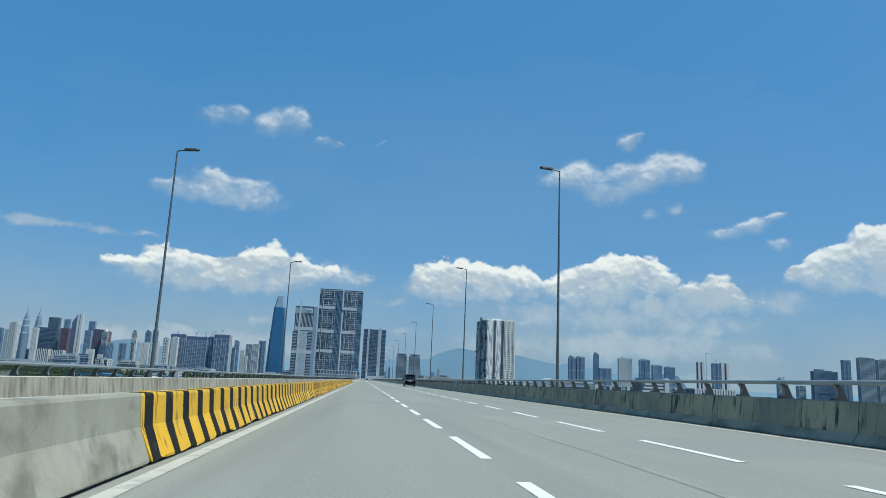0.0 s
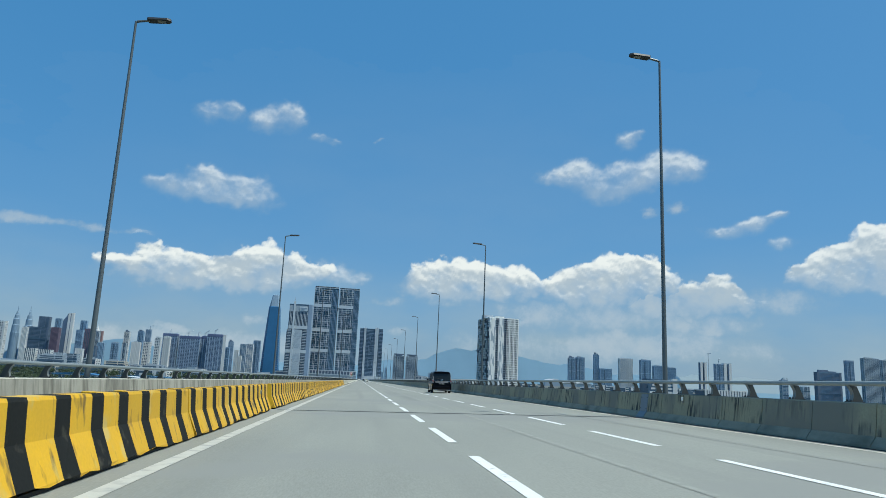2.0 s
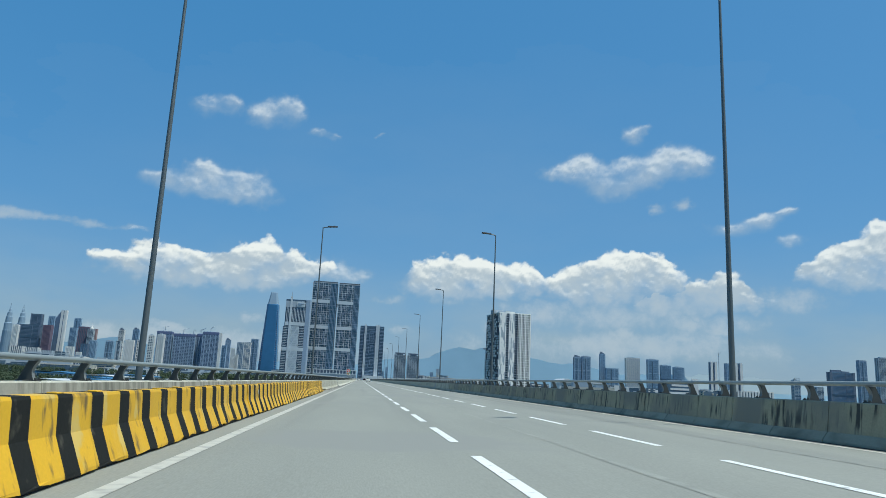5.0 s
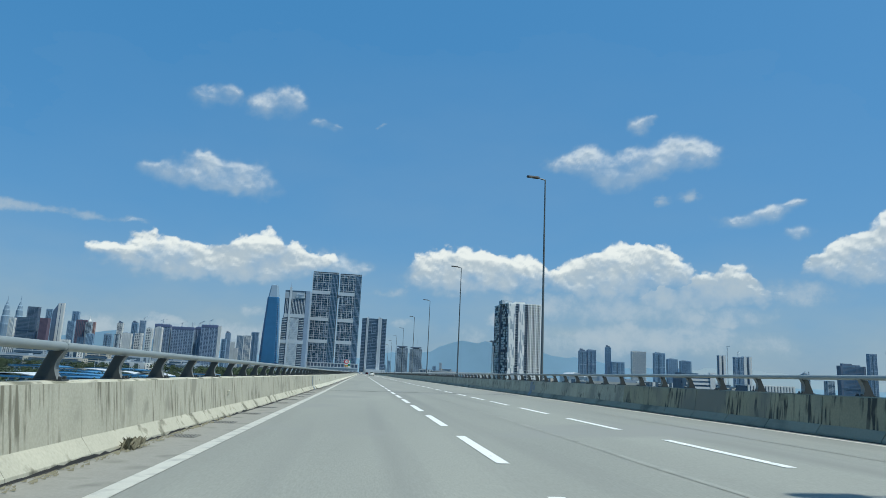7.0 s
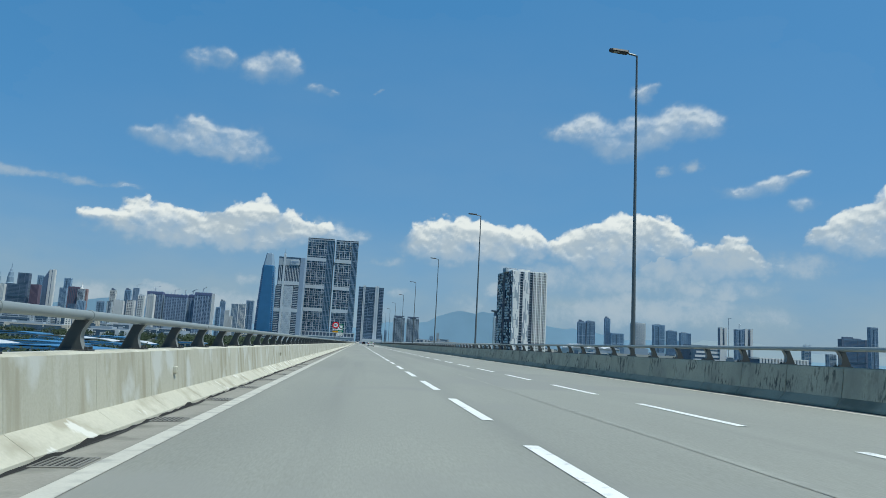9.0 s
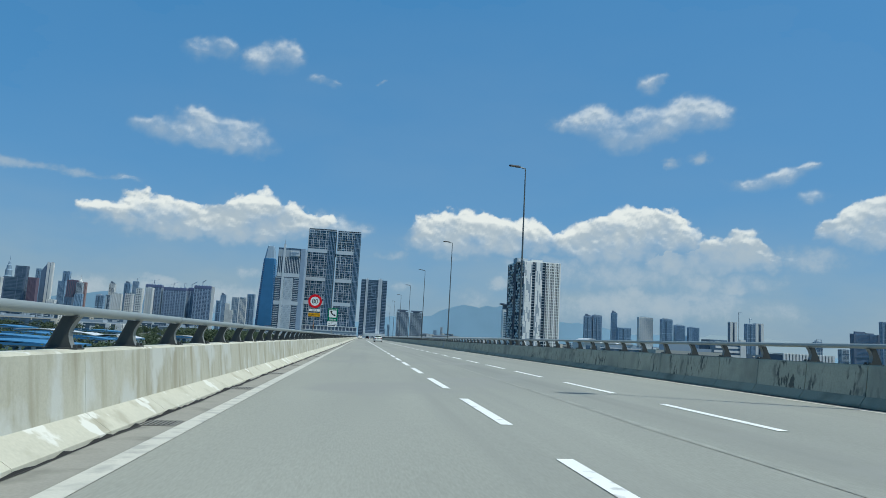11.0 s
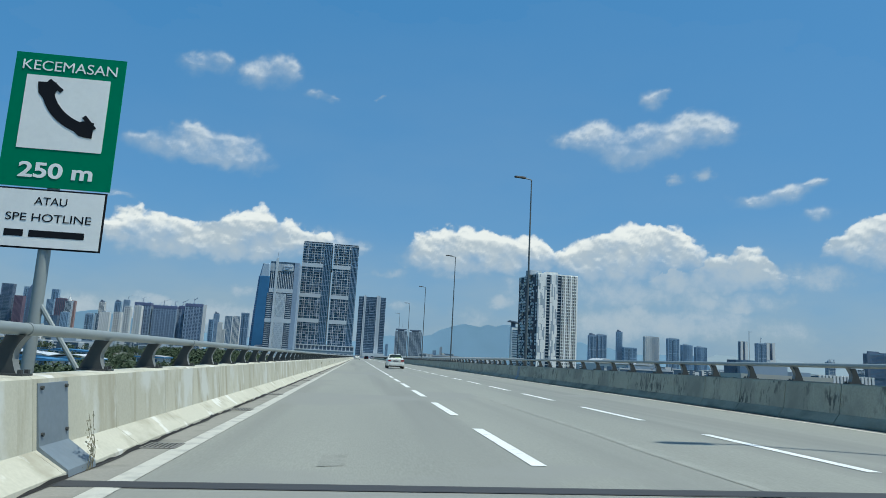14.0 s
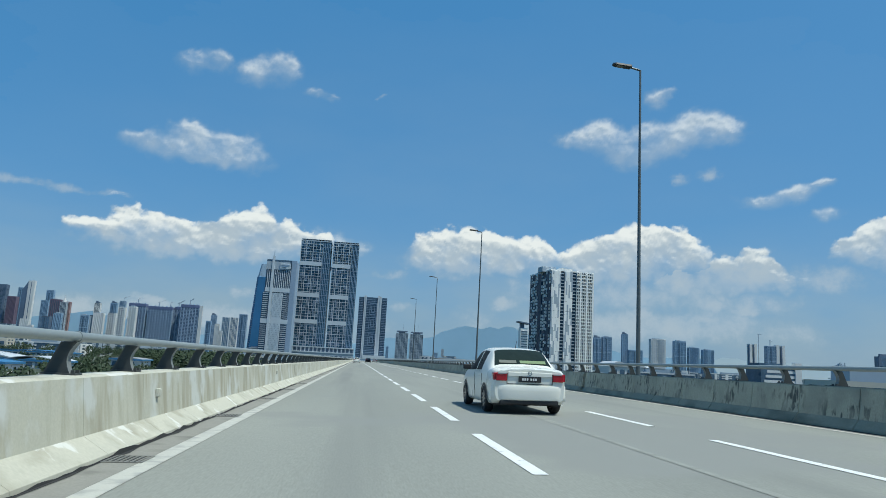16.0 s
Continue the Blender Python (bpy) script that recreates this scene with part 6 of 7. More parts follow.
hall = thing("fin_clad_hall", pose(574, 1116, GZ, 0, 0, 0) @ Matrix.Diagonal((2.05, 1.6, 1.21, 1)), "long white hall clad in bold vertical fins", "building")
part("body", boxes([(0, 0, 8.8, 34, 20, 17.6)]), C_GLASS_D, hall)
for i in range(16):
    part("fin", boxes([(-16.5 + 2.2 * i, -10.3, 9.2, 1.35, 1.0, 18.4)]), C_WHITE, hall)
part("roof_band", boxes([(0, 0, 18.5, 35, 21, 0.8)]), C_WHITE, hall)
deck = thing("banded_block", pose(494, 1170, GZ, 0, 0, 0) @ Matrix.Diagonal((2.2, 1.8, 1.9, 1)), "white office block with long stepped parking bands", "building")
part("body", boxes([(0, 0, 8, 23, 18, 16), (-5, 0, 17.5, 12, 12, 3.5)]), C_GLASS_D, deck)
for i in range(6):
    part("band", boxes([(0.4 * i, -0.6, 2.2 + 3.0 * i, 24 - 1.2 * i, 19.4 - 0.6 * i, 1.6)]), C_WHITE, deck)
part("stair_core", boxes([(9.5, -8, 10, 3.5, 4, 20)]), C_WHITE, deck)
small = tower("lowrise_block", "small plain white block beside the viaduct", 433, 1280, 20, 16, 9.5, C_WHITE, C_GLASS_D, group="low blocks on the plain", crown="flat")
depot = thing("vaulted_hall", pose(392, 1360, GZ, 0, 0, 3) @ Matrix.Diagonal((1.9, 1.6, 1.25, 1)), "broad pale hall with low vaulted roofs", "building")
part("wall", boxes([(0, 0, 10, 44, 30, 20)]), C_WHITE, depot)
for i in range(3):
    vv, ff = [], []
    for k in range(9):
        t = k / 8
        for yy in (-16, 16):
            vv.append((-22 + 14.8 * i + 14.6 * t, yy, 20 + (5.5 if i == 0 else 3.2) * math.sin(math.pi * t)))
    for k in range(8):
        ff.append((2 * k, 2 * k + 2, 2 * k + 3, 2 * k + 1))
    ff.append(tuple(2 * k for k in range(8, -1, -1)))
    part("vault", (vv, ff), C_ROOFPALE, depot, "pale vaulted roof")
part("glazing", boxes([(-18 + 6 * i, -15.1, 12, 3.6, 0.6, 9) for i in range(7)]), C_GLASS_D, depot, kind="stuff")

M_LEAF = material("dark_tree_leaves", (0.025, 0.046, 0.018), 0.8, spread=0.45, fine=0.6, coarse=0.08, bump=0)
M_BARK = material("bark", (0.09, 0.07, 0.05), 0.9, spread=0.2)
rt = random.Random(21)


def woods(name, label, spots, leaves):
    """Many far trees in one: trunks, and crowns of small tilted leaf sprays with an uneven outline."""
    v, f, idx = [], [], []
    for x, y, h, r in spots:
        a, b = tube([(x, y, GZ), (x + rt.uniform(-.5, .5), y, GZ + h * 0.55)], [0.35, 0.15], 5)
        k = len(v)
        v += a
        f += [tuple(i + k for i in q) for q in b]
        idx += [1] * len(b)
        lobes = [(rt.uniform(-.5, .5) * r, rt.uniform(-.5, .5) * r, h * rt.uniform(0.5, 0.85), r * rt.uniform(0.45, 0.75)) for _ in range(5)]
        for _ in range(leaves):
            lx, ly, lz, lr = rt.choice(lobes)
            d = Vector((rt.gauss(0, 1), rt.gauss(0, 1), rt.gauss(0, 0.8))).normalized() * lr * rt.uniform(0.6, 1.05)
            c = Vector((x + lx, y + ly, GZ + lz)) + d
            s = rt.uniform(0.45, 1.0)
            u = Vector((rt.gauss(0, 1), rt.gauss(0, 1), rt.gauss(0, 1))).normalized()
            w = u.orthogonal().normalized()
            k = len(v)
            v += [tuple(c + u * s), tuple(c + w * s * 0.7), tuple(c - u * s), tuple(c - w * s * 0.7)]
            f.append((k, k + 1, k + 2, k + 3))
            idx.append(0)
    part(name, (v, f), [M_LEAF, M_BARK], None, label, index=idx, kind="stuff")


spots = []
while len(spots) < 820:
    near = len(spots) < 260
    y = rt.uniform(760, 1150) if near else rt.uniform(1110, 1700)
    x = -rt.uniform(0.10, 0.24) * (y - 300) - 18 if near else -rt.uniform(0.08, 0.56) * (y - 60) - 20
    if near and (x < -120 and y < 900 or -240 < x < -100 and y < 880 or x < -235):
        continue
    spots.append((x, y, rt.uniform(9, 15), rt.uniform(4.5, 8)))
woods("woods", "dense dark green trees on the plain", spots, 120)
spots = []
while len(spots) < 520:
    y = rt.uniform(420, 1150)
    x = -rt.uniform(0.12, 0.52) * (y - 150) - 16
    if not any(abs(x - sx) < sw / 2 + 9 and -30 < y - sy < 26 for sx, sy, sw in ((-295, 1070, 66), (-182, 815, 28), (-216, 835, 30), (-172, 735, 22), (-232, 790, 26), (-268, 900, 40), (-360, 1010, 50), (-146, 575, 48), (-196, 600, 30), (-190, 655, 50))):
        spots.append((x, y, rt.uniform(2.6, 4.2), rt.uniform(3.5, 6)))
woods("woods", "low dark shrubs round the depot sheds", spots, 70)
spots = []
while len(spots) < 120:
    y = rt.uniform(300, 1400)
    x = rt.uniform(0.15, 0.6) * (y - 60) + 20
    spots.append((x, y, rt.uniform(6, 10), rt.uniform(3, 6)))
woods("woods", "scattered dark green trees on the plain", spots, 60)

# ---- cars ----
P_BLACK = material("black_car_paint", (0.005, 0.005, 0.007), 0.14, spread=0.04, bump=0, spec=0.10)
P_WHITE = material("white_car_paint", (0.74, 0.735, 0.66), 0.3, spread=0.03, bump=0, coat=0.25)
P_GREY = material("silver_car_paint", (0.30, 0.31, 0.32), 0.3, metal=0.4, spread=0.03, bump=0, coat=0.5)
P_GLASS = material("tinted_car_glass", (0.012, 0.016, 0.018), 0.06, spread=0.05, bump=0, spec=0.3)
P_GLASS_G = material("greenish_car_glass", (0.02, 0.03, 0.025), 0.08, spread=0.25, fine=9, coarse=3, bump=0, spec=0.12)
P_GLASS_S = material("dark_side_glass", (0.010, 0.013, 0.013), 0.3, spread=0.1, bump=0, spec=0.01)
P_CHROME = material("chrome_trim", (0.72, 0.73, 0.74), 0.15, metal=0.95, spread=0.04, bump=0)
P_RED = material("tail_light_red", (0.35, 0.012, 0.02), 0.2, spread=0.06, bump=0)
P_CLEAR = material("clear_light_glass", (0.28, 0.27, 0.28), 0.15, spread=0.06, bump=0)
P_TYRE = material("tyre_rubber", (0.018, 0.018, 0.018), 0.8, spread=0.1, bump=0)
P_RIM = material("alloy_rim", (0.25, 0.25, 0.26), 0.3, metal=0.7, spread=0.05, bump=0)
P_RIM_K = material("dark_alloy_rim", (0.02, 0.02, 0.022), 0.4, metal=0.2, spread=0.05, bump=0)
P_SHADE = material("green_sun_shade", (0.17, 0.25, 0.11), 0.5, spread=0.2, fine=12, coarse=5, bump=0)
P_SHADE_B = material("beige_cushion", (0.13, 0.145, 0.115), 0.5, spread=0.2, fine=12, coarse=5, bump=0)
P_TRIM = material("black_plastic_trim", (0.02, 0.02, 0.021), 0.55, spread=0.1, bump=0)


def pchip(vals, n):
    """Smooth values through the given ones, n steps between each pair, without overshoot."""
    k = len(vals)
    d = [vals[i + 1] - vals[i] for i in range(k - 1)]
    tan = [d[0]] + [0.0 if d[i - 1] * d[i] <= 0 else 2 * d[i - 1] * d[i] / (d[i - 1] + d[i]) for i in range(1, k - 1)] + [d[-1]]
    out = []
    for i in range(k - 1):
        for q in range(n):
            t = q / n
            out.append(vals[i] * (1 + 2 * t) * (1 - t) ** 2 + tan[i] * t * (1 - t) ** 2 + vals[i + 1] * t * t * (3 - 2 * t) - tan[i + 1] * t * t * (1 - t))
    return out + [vals[-1]]


def shell(coarse, naming, n=3, m=3):
    """A mirrored body skin from stations of ring points, made n by m times finer; naming(i, j) gives the part of each coarse strip. Returns {part: (verts, faces)}."""
    groups = {}
    rings = [list(zip(*[pchip([p[c] for p in st], m) for c in range(3)])) for st in coarse]
    columns = [list(zip(*[pchip([r[j][c] for r in rings], n) for c in range(3)])) for j in range(len(rings[0]))]
    stations = [[col[i] for col in columns] for i in range(len(columns[0]))]

    def rule(i, j):
        return naming(i if isinstance(i, str) else i // n, j // m)

    def quad(nm, pts):
        v, f = groups.setdefault(nm, ([], []))
        k = len(v)
        v += pts
        f.append(tuple(range(k, k + len(pts))))
    for s in (1, -1):
        for i in range(len(stations) - 1):
            for j in range(len(stations[i]) - 1):
                p = [stations[i][j], stations[i][j + 1], stations[i + 1][j + 1], stations[i + 1][j]]
                p = [(x * s, y, z) for x, y, z in p]
                nm = rule(i, j)
                if nm.startswith("side"):
                    nm += "_a" if s > 0 else "_b"
                quad(nm, p if s < 0 else p[::-1])
    for end, i in (("rear", 0), ("front", len(stations) - 1)):
        st = stations[i]
        for j in range(len(st) - 1):
            a, b = st[j], st[j + 1]
            p = [(-a[0], a[1], a[2]), (a[0], a[1], a[2]), (b[0], b[1], b[2]), (-b[0], b[1], b[2])]
            quad(rule(end, j), p if end == "rear" else p[::-1])
    return groups


def clean(pair, mats, name):
    me = mesh(name, pair, mats)
    b = bmesh.new()
    b.from_mesh(me)
    bmesh.ops.remove_doubles(b, verts=b.verts, dist=0.0005)
    bmesh.ops.dissolve_degenerate(b, edges=b.edges, dist=0.0005)
    bmesh.ops.recalc_face_normals(b, faces=b.faces)
    b.to_mesh(me)
    b.free()
    me.polygons.foreach_set("use_smooth", [True] * len(me.polygons))
    me.set_sharp_from_angle(angle=radians(38))
    return me


def wheel(root, x, y, r, width, rim_mat):
    s = 1 if x > 0 else -1
    prof = [(0.55, -0.5), (0.9, -0.5), (0.98, -0.36), (1.0, -0.1), (1.0, 0.1), (0.98, 0.36), (0.9, 0.5), (0.66, 0.5), (0.62, 0.42)]
    n = 28
    v, f = [], []
    for k in range(n):
        t = 2 * math.pi * k / n
        for q, w in prof:
            v.append((s * w * width, q * r * math.cos(t), q * r * math.sin(t)))
    m = len(prof)
    for k in range(n):
        for i in range(m - 1):
            f.append((k * m + i, k * m + i + 1, ((k + 1) % n) * m + i + 1, ((k + 1) % n) * m + i))
    wh = part("wheel", clean((v, f), P_TYRE, "tyre"), None, root)
    wh.location = (x, y, r)
    rv = [(s * 0.36 * width, 0.64 * r * math.cos(2 * math.pi * k / n), 0.64 * r * math.sin(2 * math.pi * k / n)) for k in range(n)]
    spokes = [moved(boxes([(s * 0.42 * width, 0.33 * r, 0, 0.03, 0.6 * r, 0.09 * r)]), pose(0, 0, 0, 36 * k, 0, 0)) for k in range(10)]
    hub = tube([(s * 0.36 * width, 0, 0), (s * 0.46 * width, 0, 0)], [0.14 * r, 0.12 * r], 12)
    part("rim", joined((rv, [tuple(range(n))]), *spokes, hub), rim_mat, wh, "spoked alloy rim")


def arch(root, x, y, r):
    s = 1 if x > 0 else -1
    n = 16
    v, f = [], []
    for k in range(n + 1):
        t = math.pi * k / n
        for q in (0.98, 1.22):
            v.append((x + s * 0.004, y + q * r * math.cos(t), r + q * r * math.sin(t) * 0.98))
    for k in range(n):
        f.append((2 * k, 2 * k + 1, 2 * k + 3, 2 * k + 2))
    part("wheel_arch", (v, f), P_TRIM, root)


def curved_bar(width, y, z0, z1, depth, sweep, bulge=0.03, n=28):
    """A bumper bar that sweeps forward towards its ends and bulges in section."""
    v, f = [], []
    h = z1 - z0
    sec = [(0.02, z0), (-bulge * 0.6, z0 + h * 0.10), (-bulge * 0.9, z0 + h * 0.3), (-bulge, z0 + h * 0.62), (-bulge * 0.95, z1 - h * 0.10), (-bulge * 0.55, z1 - h * 0.02), (0.02, z1), (depth, z1), (depth, z0)]
    m = len(sec)
    for i in range(n + 1):
        u = -1 + 2 * i / n
        for a, z in sec:
            v.append((u * width / 2, y + a + sweep * abs(u) ** 6, z))
    for i in range(n):
        for k in range(m):
            f.append((i * m + k, i * m + (k + 1) % m, (i + 1) * m + (k + 1) % m, (i + 1) * m + k))
    f += [tuple(range(m)), tuple(range(n * m + m - 1, n * m - 1, -1))]
    return v, f


def finish(root, groups, mats, labels):
    for nm, pair in groups.items():
        base = nm.replace("_a", "").replace("_b", "") if nm.startswith("side") else nm
        part(base if base != "skin" else "body", clean(pair, mats[base], nm), None, root, labels.get(base, ""))


def van_station(y, w, zs, zm, zb, zw, zr, wr, lean=0.0):
    """Ring: floor, sill, side, belt, window top, roof edge, roof crown; lean moves the upper points along y."""
    return [(0.0, y, zs), (w - 0.06, y, zs), (w, y, zs + 0.16), (w + 0.012, y, zm), (w - 0.01, y + lean * 0.15, zb), (wr + 0.03, y + lean, zw), (wr - 0.04, y + lean * 1.1, zr - 0.05),
            (wr - 0.14, y + lean * 1.15, zr), (0.0, y + lean * 1.2, zr + 0.03)]


def minivan(m):
    root = thing("minivan", m, "glossy black minivan with chrome tail trim driving on the expressway", "car")
    S = [van_station(0.0, 0.80, 0.24, 0.74, 1.06, 1.64, 1.78, 0.70, 0.20), van_station(0.30, 0.845, 0.22, 0.75, 1.07, 1.66, 1.81, 0.735, 0.10),
         van_station(0.75, 0.845, 0.20, 0.75, 1.08, 1.67, 1.83, 0.745), van_station(0.86, 0.845, 0.20, 0.75, 1.08, 1.67, 1.83, 0.745), van_station(1.75, 0.845, 0.20, 0.76, 1.07, 1.67, 1.84, 0.745),
         van_station(1.85, 0.845, 0.20, 0.76, 1.07, 1.67, 1.84, 0.745), van_station(2.75, 0.845, 0.20, 0.76, 1.05, 1.66, 1.83, 0.74), van_station(2.85, 0.845, 0.20, 0.76, 1.05, 1.65, 1.82, 0.74)]
    S += [van_station(3.30, 0.84, 0.20, 0.75, 1.03, 1.56, 1.72, 0.71), van_station(3.75, 0.835, 0.20, 0.74, 1.01, 1.26, 1.38, 0.66), van_station(4.05, 0.825, 0.20, 0.73, 0.99, 1.04, 1.10, 0.62),
         van_station(4.5, 0.78, 0.22, 0.68, 0.88, 0.93, 0.96, 0.56), van_station(4.72, 0.66, 0.26, 0.60, 0.74, 0.80, 0.83, 0.46)]

    def rule(i, j):
        if i == "rear":
            return "rear_window" if j == 4 else "skin"
        if i == "front":
            return "skin"
        if j == 4 and i in (1,):
            return "side_rear_window"
        if j == 4 and i in (3,):
            return "side_middle_window"
        if j == 4 and i in (5,):
            return "side_door_window"
        if j == 4 and i in (7,):
            return "side_front_window"
        if i in (8, 9) and j in (6, 7):
            return "windscreen"
        return "skin"
    mats = {"skin": P_BLACK, "rear_window": P_GLASS, "side_rear_window": P_GLASS_S, "side_middle_window": P_GLASS_S, "side_door_window": P_GLASS_S, "side_front_window": P_GLASS_S, "windscreen": P_GLASS}
    finish(root, shell(S, rule), mats, {"skin": "black painted body"})
    part("spoiler", boxes([(0, 0.22, 1.775, 1.20, 0.30, 0.05)]), P_BLACK, root, bevel=0.02)
    part("bumper", clean(curved_bar(1.70, -0.02, 0.25, 0.62, 0.3, 0.12), P_BLACK, "bumper"), None, root)
    part("diffuser", boxes([(0, 0.0, 0.255, 1.2, 0.12, 0.10)]), P_TRIM, root, bevel=0.02)
    for s in (-1, 1):
        part("bumper_trim", boxes([(s * 0.56, -0.05, 0.25, 0.42, 0.09, 0.055)]), P_CHROME, root, "chrome lip", bevel=0.012)
        tl = part("tail_light", boxes([(s * 0.775, 0.015, 0.99, 0.10, 0.16, 0.34), (s * 0.745, 0.10, 1.24, 0.05, 0.12, 0.30)]), P_CLEAR, root, "clear tail light", bevel=0.02)
        part("red_lens", boxes([(s * 0.775, -0.072, 1.02, 0.07, 0.012, 0.12)]), P_RED, tl)
        part("mirror", boxes([(s * 0.98, 3.18, 1.12, 0.20, 0.10, 0.16)]), P_BLACK, root, bevel=0.03)
        for y in (0.92, 3.72):
            wheel(root, s * 0.76, y, 0.325, 0.20, P_RIM_K)
            arch(root, s * 0.857, y, 0.325)
        for y in (1.95, 2.72):
            part("door_handle", boxes([(s * 0.872, y, 0.98, 0.02, 0.16, 0.03)]), P_CHROME, root, "chrome handle", bevel=0.006)
        part("sill_trim", boxes([(s * 0.85, 2.3, 0.25, 0.02, 2.1, 0.05)]), P_CHROME, root, bevel=0.006)
    part("chrome_strip", boxes([(0, -0.012, 1.005, 1.42, 0.035, 0.05)]), P_CHROME, root, bevel=0.01)
    part("tail_panel", boxes([(0, -0.02, 0.915, 1.12, 0.03, 0.095)]), P_CLEAR, root, "silver garnish panel", bevel=0.01)
    plate = part("number_plate", boxes([(0, -0.012, 0.78, 0.52, 0.02, 0.13)]), P_TRIM, root, "black plate")
    part("plate_bars", boxes([(-0.19 + 0.054 * i + (0.03 if i > 2 else 0), -0.025, 0.78, 0.038, 0.006, 0.055) for i in range(7)]), C_WHITE, plate)
    part("emblem", moved(disc(0.055, 0.075, 0, 24, 0.012), Matrix.Translation((0, -0.005, 1.12))), P_CHROME, root, "chrome ring emblem")
    part("wiper", moved(boxes([(0, 0, 0, 0.42, 0.02, 0.02)]), pose(-0.25, 0.02, 1.22, 0, 2, 0)), P_TRIM, root)
    part("underbody", boxes([(0, 2.35, 0.27, 1.5, 4.2, 0.14)]), P_TRIM, root)
    return root


def sedan(m, paint, label, glass, detail=True, group=""):
    root = thing("sedan", m, label, "car", group)

    def st(y, w, zs, zm, zb, zw, ww, zr, wr):
        return [(0.0, y, zs), (w - 0.07, y, zs), (w, y, zs + 0.14), (w + 0.012, y, zm), (w - 0.03, y, zb), (ww, y, zw), (wr, y, zr - 0.035), (wr - 0.12, y, zr), (0.0, y, zr + 0.02)]
    S = [st(0.0, 0.76, 0.30, 0.62, 0.88, 0.93, 0.66, 0.955, 0.60), st(0.18, 0.825, 0.22, 0.64, 0.92, 0.975, 0.70, 1.00, 0.64), st(0.52, 0.84, 0.20, 0.65, 0.93, 0.99, 0.70, 1.015, 0.66),
         st(0.62, 0.84, 0.20, 0.65, 0.93, 1.02, 0.71, 1.06, 0.66), st(1.12, 0.845, 0.19, 0.66, 0.93, 1.32, 0.62, 1.40, 0.57), st(1.35, 0.845, 0.19, 0.66, 0.925, 1.36, 0.61, 1.43, 0.56)]
    S += [st(1.98, 0.845, 0.19, 0.66, 0.92, 1.39, 0.60, 1.46, 0.56), st(2.06, 0.845, 0.19, 0.66, 0.92, 1.39, 0.60, 1.46, 0.56), st(2.55, 0.845, 0.19, 0.66, 0.91, 1.33, 0.61, 1.42, 0.56),
         st(3.10, 0.84, 0.19, 0.65, 0.90, 1.02, 0.69, 1.08, 0.62), st(3.22, 0.835, 0.19, 0.65, 0.90, 0.95, 0.72, 0.99, 0.66), st(3.9, 0.80, 0.20, 0.62, 0.80, 0.85, 0.66, 0.88, 0.58),
         st(4.25, 0.66, 0.26, 0.55, 0.66, 0.70, 0.52, 0.72, 0.44)]

    def rule(i, j):
        if i in ("rear", "front"):
            return "skin"
        if i == 3 and j in (6, 7):
            return "rear_window"
        if i in (8,) and j in (6, 7):
            return "windscreen"
        if j == 4 and i == 5:
            return "side_rear_window"
        if j == 4 and i in (7,):
            return "side_front_window"
        if j == 4 and i == 8:
            return "side_vent_window"
        return "skin"
    mats = {"skin": paint, "rear_window": glass, "windscreen": glass, "side_rear_window": P_GLASS_S, "side_front_window": P_GLASS_S, "side_vent_window": P_GLASS_S}
    finish(root, shell(S, rule), mats, {"skin": "painted body"})
    for s in (-1, 1):
        for y in (0.78, 3.33):
            wheel(root, s * 0.77, y, 0.295, 0.19, P_RIM)
            arch(root, s * 0.857, y, 0.295)
        tl = part("tail_light", boxes([(s * 0.635, 0.012, 0.80, 0.25, 0.10, 0.17), (s * 0.775, 0.10, 0.805, 0.06, 0.20, 0.16)]), P_RED, root, "red tail light", bevel=0.02)
        if detail:
            part("clear_lens", boxes([(s * 0.62, -0.02, 0.87, 0.20, 0.06, 0.03)]), P_CLEAR, tl, bevel=0.008)
            part("mirror", boxes([(s * 0.95, 2.62, 0.98, 0.20, 0.09, 0.13)]), P_TRIM, root, bevel=0.03)
            for y in (1.42, 2.12):
                part("door_handle", boxes([(s * 0.862, y, 0.80, 0.02, 0.15, 0.03)]), paint, root, bevel=0.006)
            part("door_seam", boxes([(s * 0.857, 2.02, 0.55, 0.006, 0.012, 0.62), (s * 0.857, 1.12, 0.60, 0.006, 0.012, 0.5)]), P_TRIM, root)
    part("bumper", clean(curved_bar(1.665, -0.02, 0.29, 0.63, 0.16, 0.14, 0.03), paint, "bumper"), None, root)
    part("valance", boxes([(0, 0.08, 0.265, 1.30, 0.20, 0.09)]), P_TRIM, root, bevel=0.02)
    part("underbody", boxes([(0, 2.1, 0.25, 1.5, 3.8, 0.12)]), P_TRIM, root)
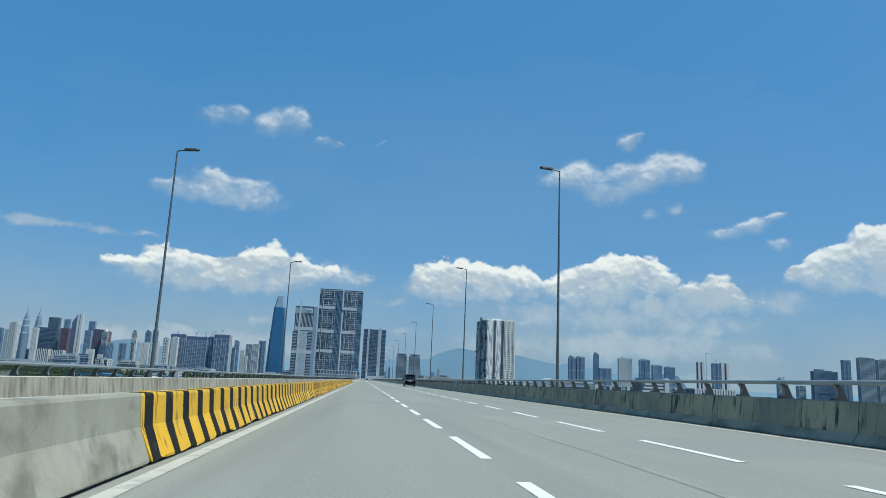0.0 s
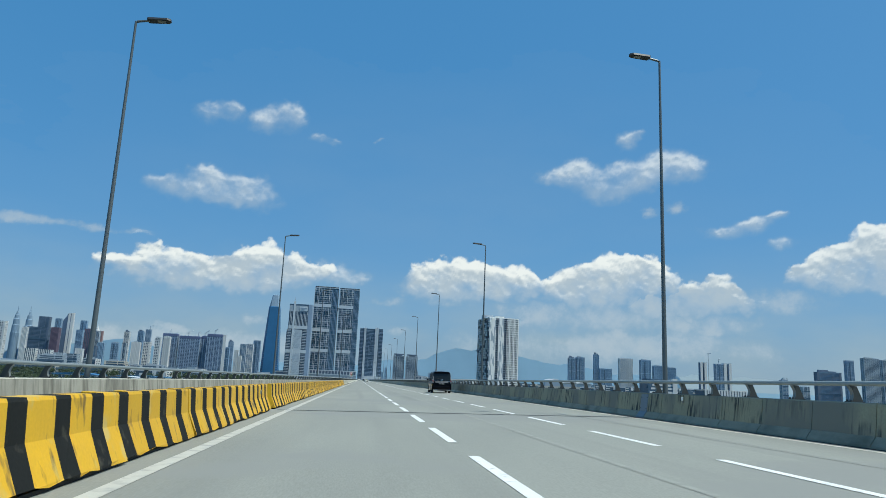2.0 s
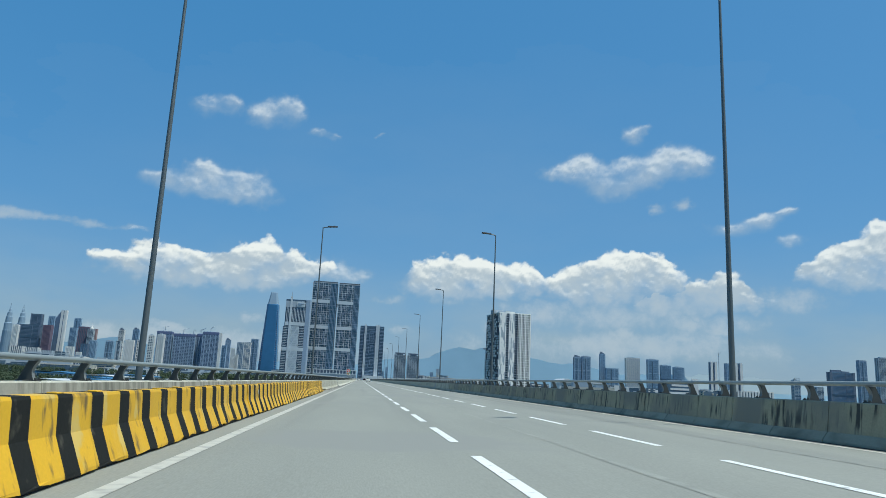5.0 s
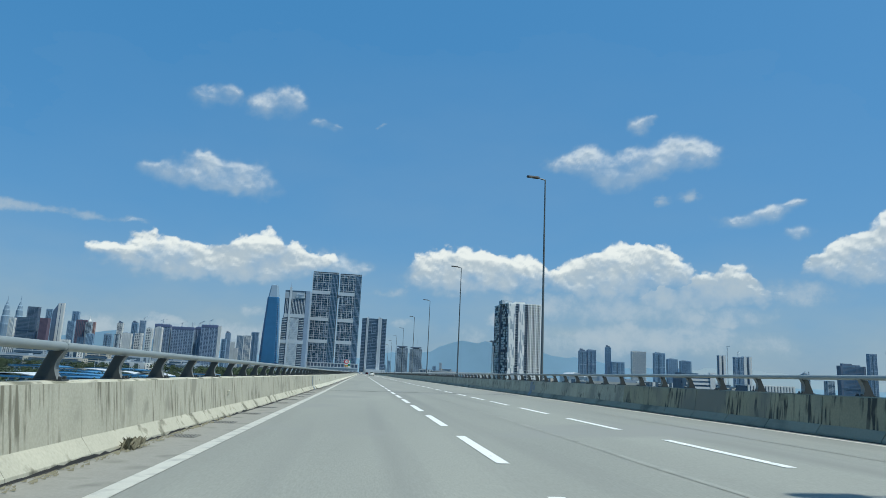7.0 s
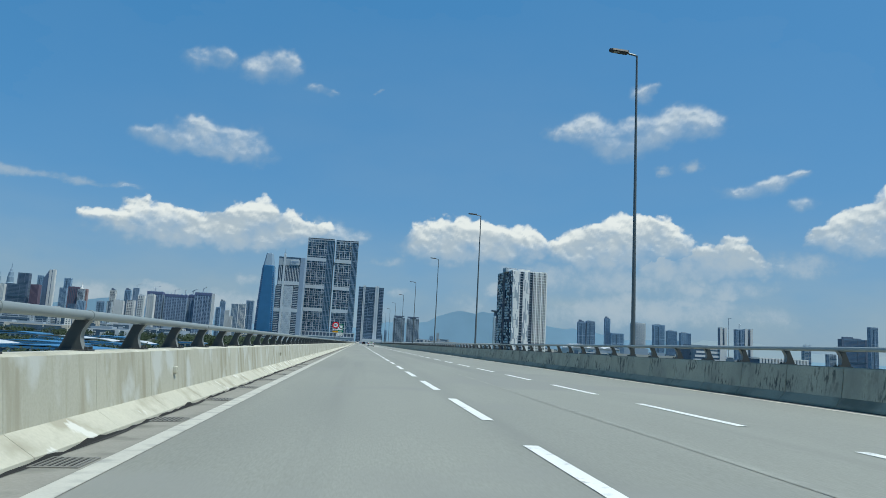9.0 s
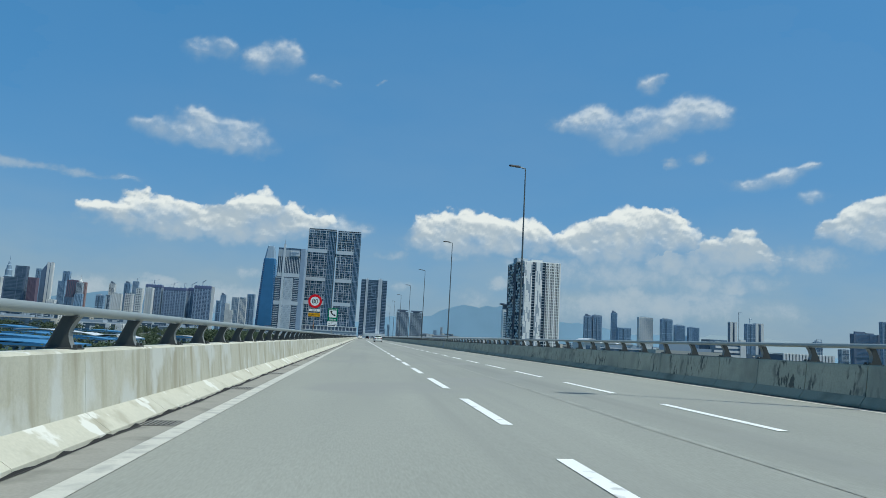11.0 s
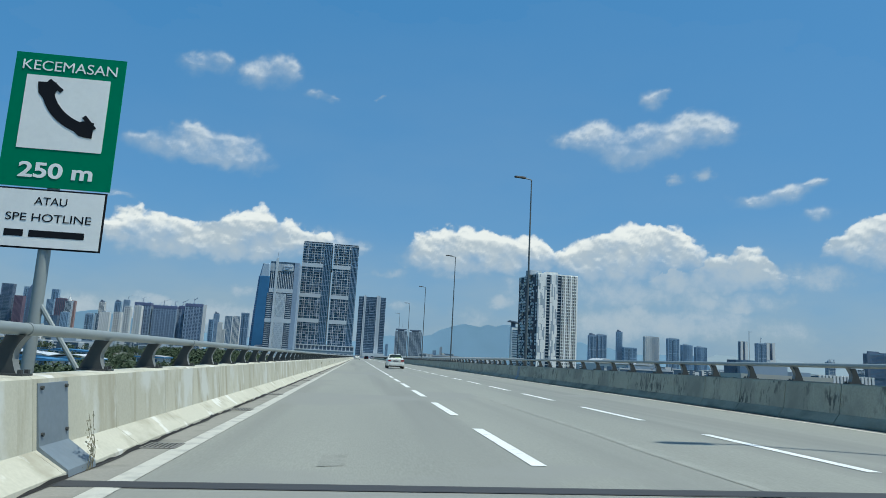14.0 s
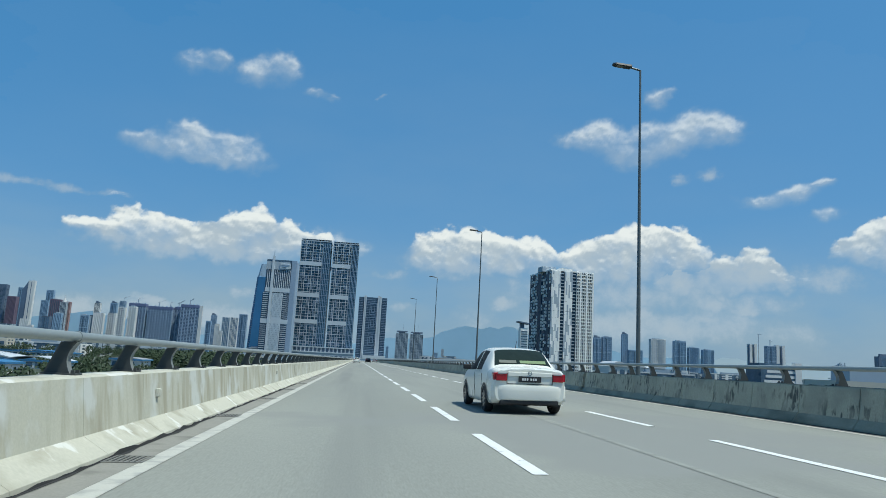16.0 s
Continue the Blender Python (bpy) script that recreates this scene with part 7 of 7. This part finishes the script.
    if detail:
        part("boot_lid", boxes([(0, 0.0, 0.86, 0.98, 0.05, 0.10)]), paint, root, bevel=0.015)
        part("boot_seam", boxes([(0, -0.012, 0.655, 1.02, 0.01, 0.012), (-0.505, -0.012, 0.77, 0.012, 0.01, 0.22), (0.505, -0.012, 0.77, 0.012, 0.01, 0.22)]), P_TRIM, root)
        plate = part("number_plate", boxes([(0, -0.02, 0.755, 0.50, 0.02, 0.125)]), P_TRIM, root, "black plate")
        part("plate_bars", boxes([(-0.16 + 0.052 * i + (0.03 if i > 2 else 0), -0.033, 0.755, 0.036, 0.006, 0.05) for i in range(6)]), C_WHITE, plate)
        part("emblem", moved(disc(0.03, 0.045, 0, 20, 0.01), Matrix.Translation((0, -0.034, 0.885))), P_CHROME, root, "chrome emblem")
        part("aerial", tube([(0, 1.40, 1.46), (0, 1.28, 1.62)], [0.008, 0.004], 6), P_TRIM, root)
        part("exhaust", tube([(0.25, 0.10, 0.24), (0.25, -0.03, 0.23)], [0.035, 0.035], 10), P_TRIM, root)
        slope = math.degrees(math.atan2(0.34, 0.50))
        for x, w, mt, lb in ((0.24, 0.60, P_SHADE, "pale green sun shade in the rear window"), (-0.34, 0.40, P_SHADE_B, "pale cushion in the rear window")):
            part("sun_shade", moved(boxes([(x, 0.085, 0.006, w, 0.11, 0.006)]), pose(0, 0.62, 1.078, slope, 0, 0)), mt, root, lb, bevel=0.002)
    return root


minivan(pose(7.15, 107.2, rz(7.15), 0, -math.degrees(math.atan(FALL)), -1.0))
sedan(pose(3.37, 396.0, rz(3.37), 0, -math.degrees(math.atan(FALL)), 0.6) @ Matrix.Scale(0.91, 4), P_WHITE, "clean white sedan with red tail lights driving on the expressway", P_GLASS_G)
sedan(pose(-0.25, 575.0, rz(-0.25)), P_WHITE, "small white sedan far down the expressway", P_GLASS, False, "far cars")
sedan(pose(-0.1, 640.0, rz(-0.1)), P_BLACK, "small black sedan far down the expressway", P_GLASS, False, "far cars")
sedan(pose(3.3, 610.0, rz(3.3)), P_BLACK, "small dark sedan far down the expressway", P_GLASS, False, "far cars")
sedan(pose(6.7, 660.0, rz(6.7)), P_GREY, "small silver sedan far down the expressway", P_GLASS, False, "far cars")
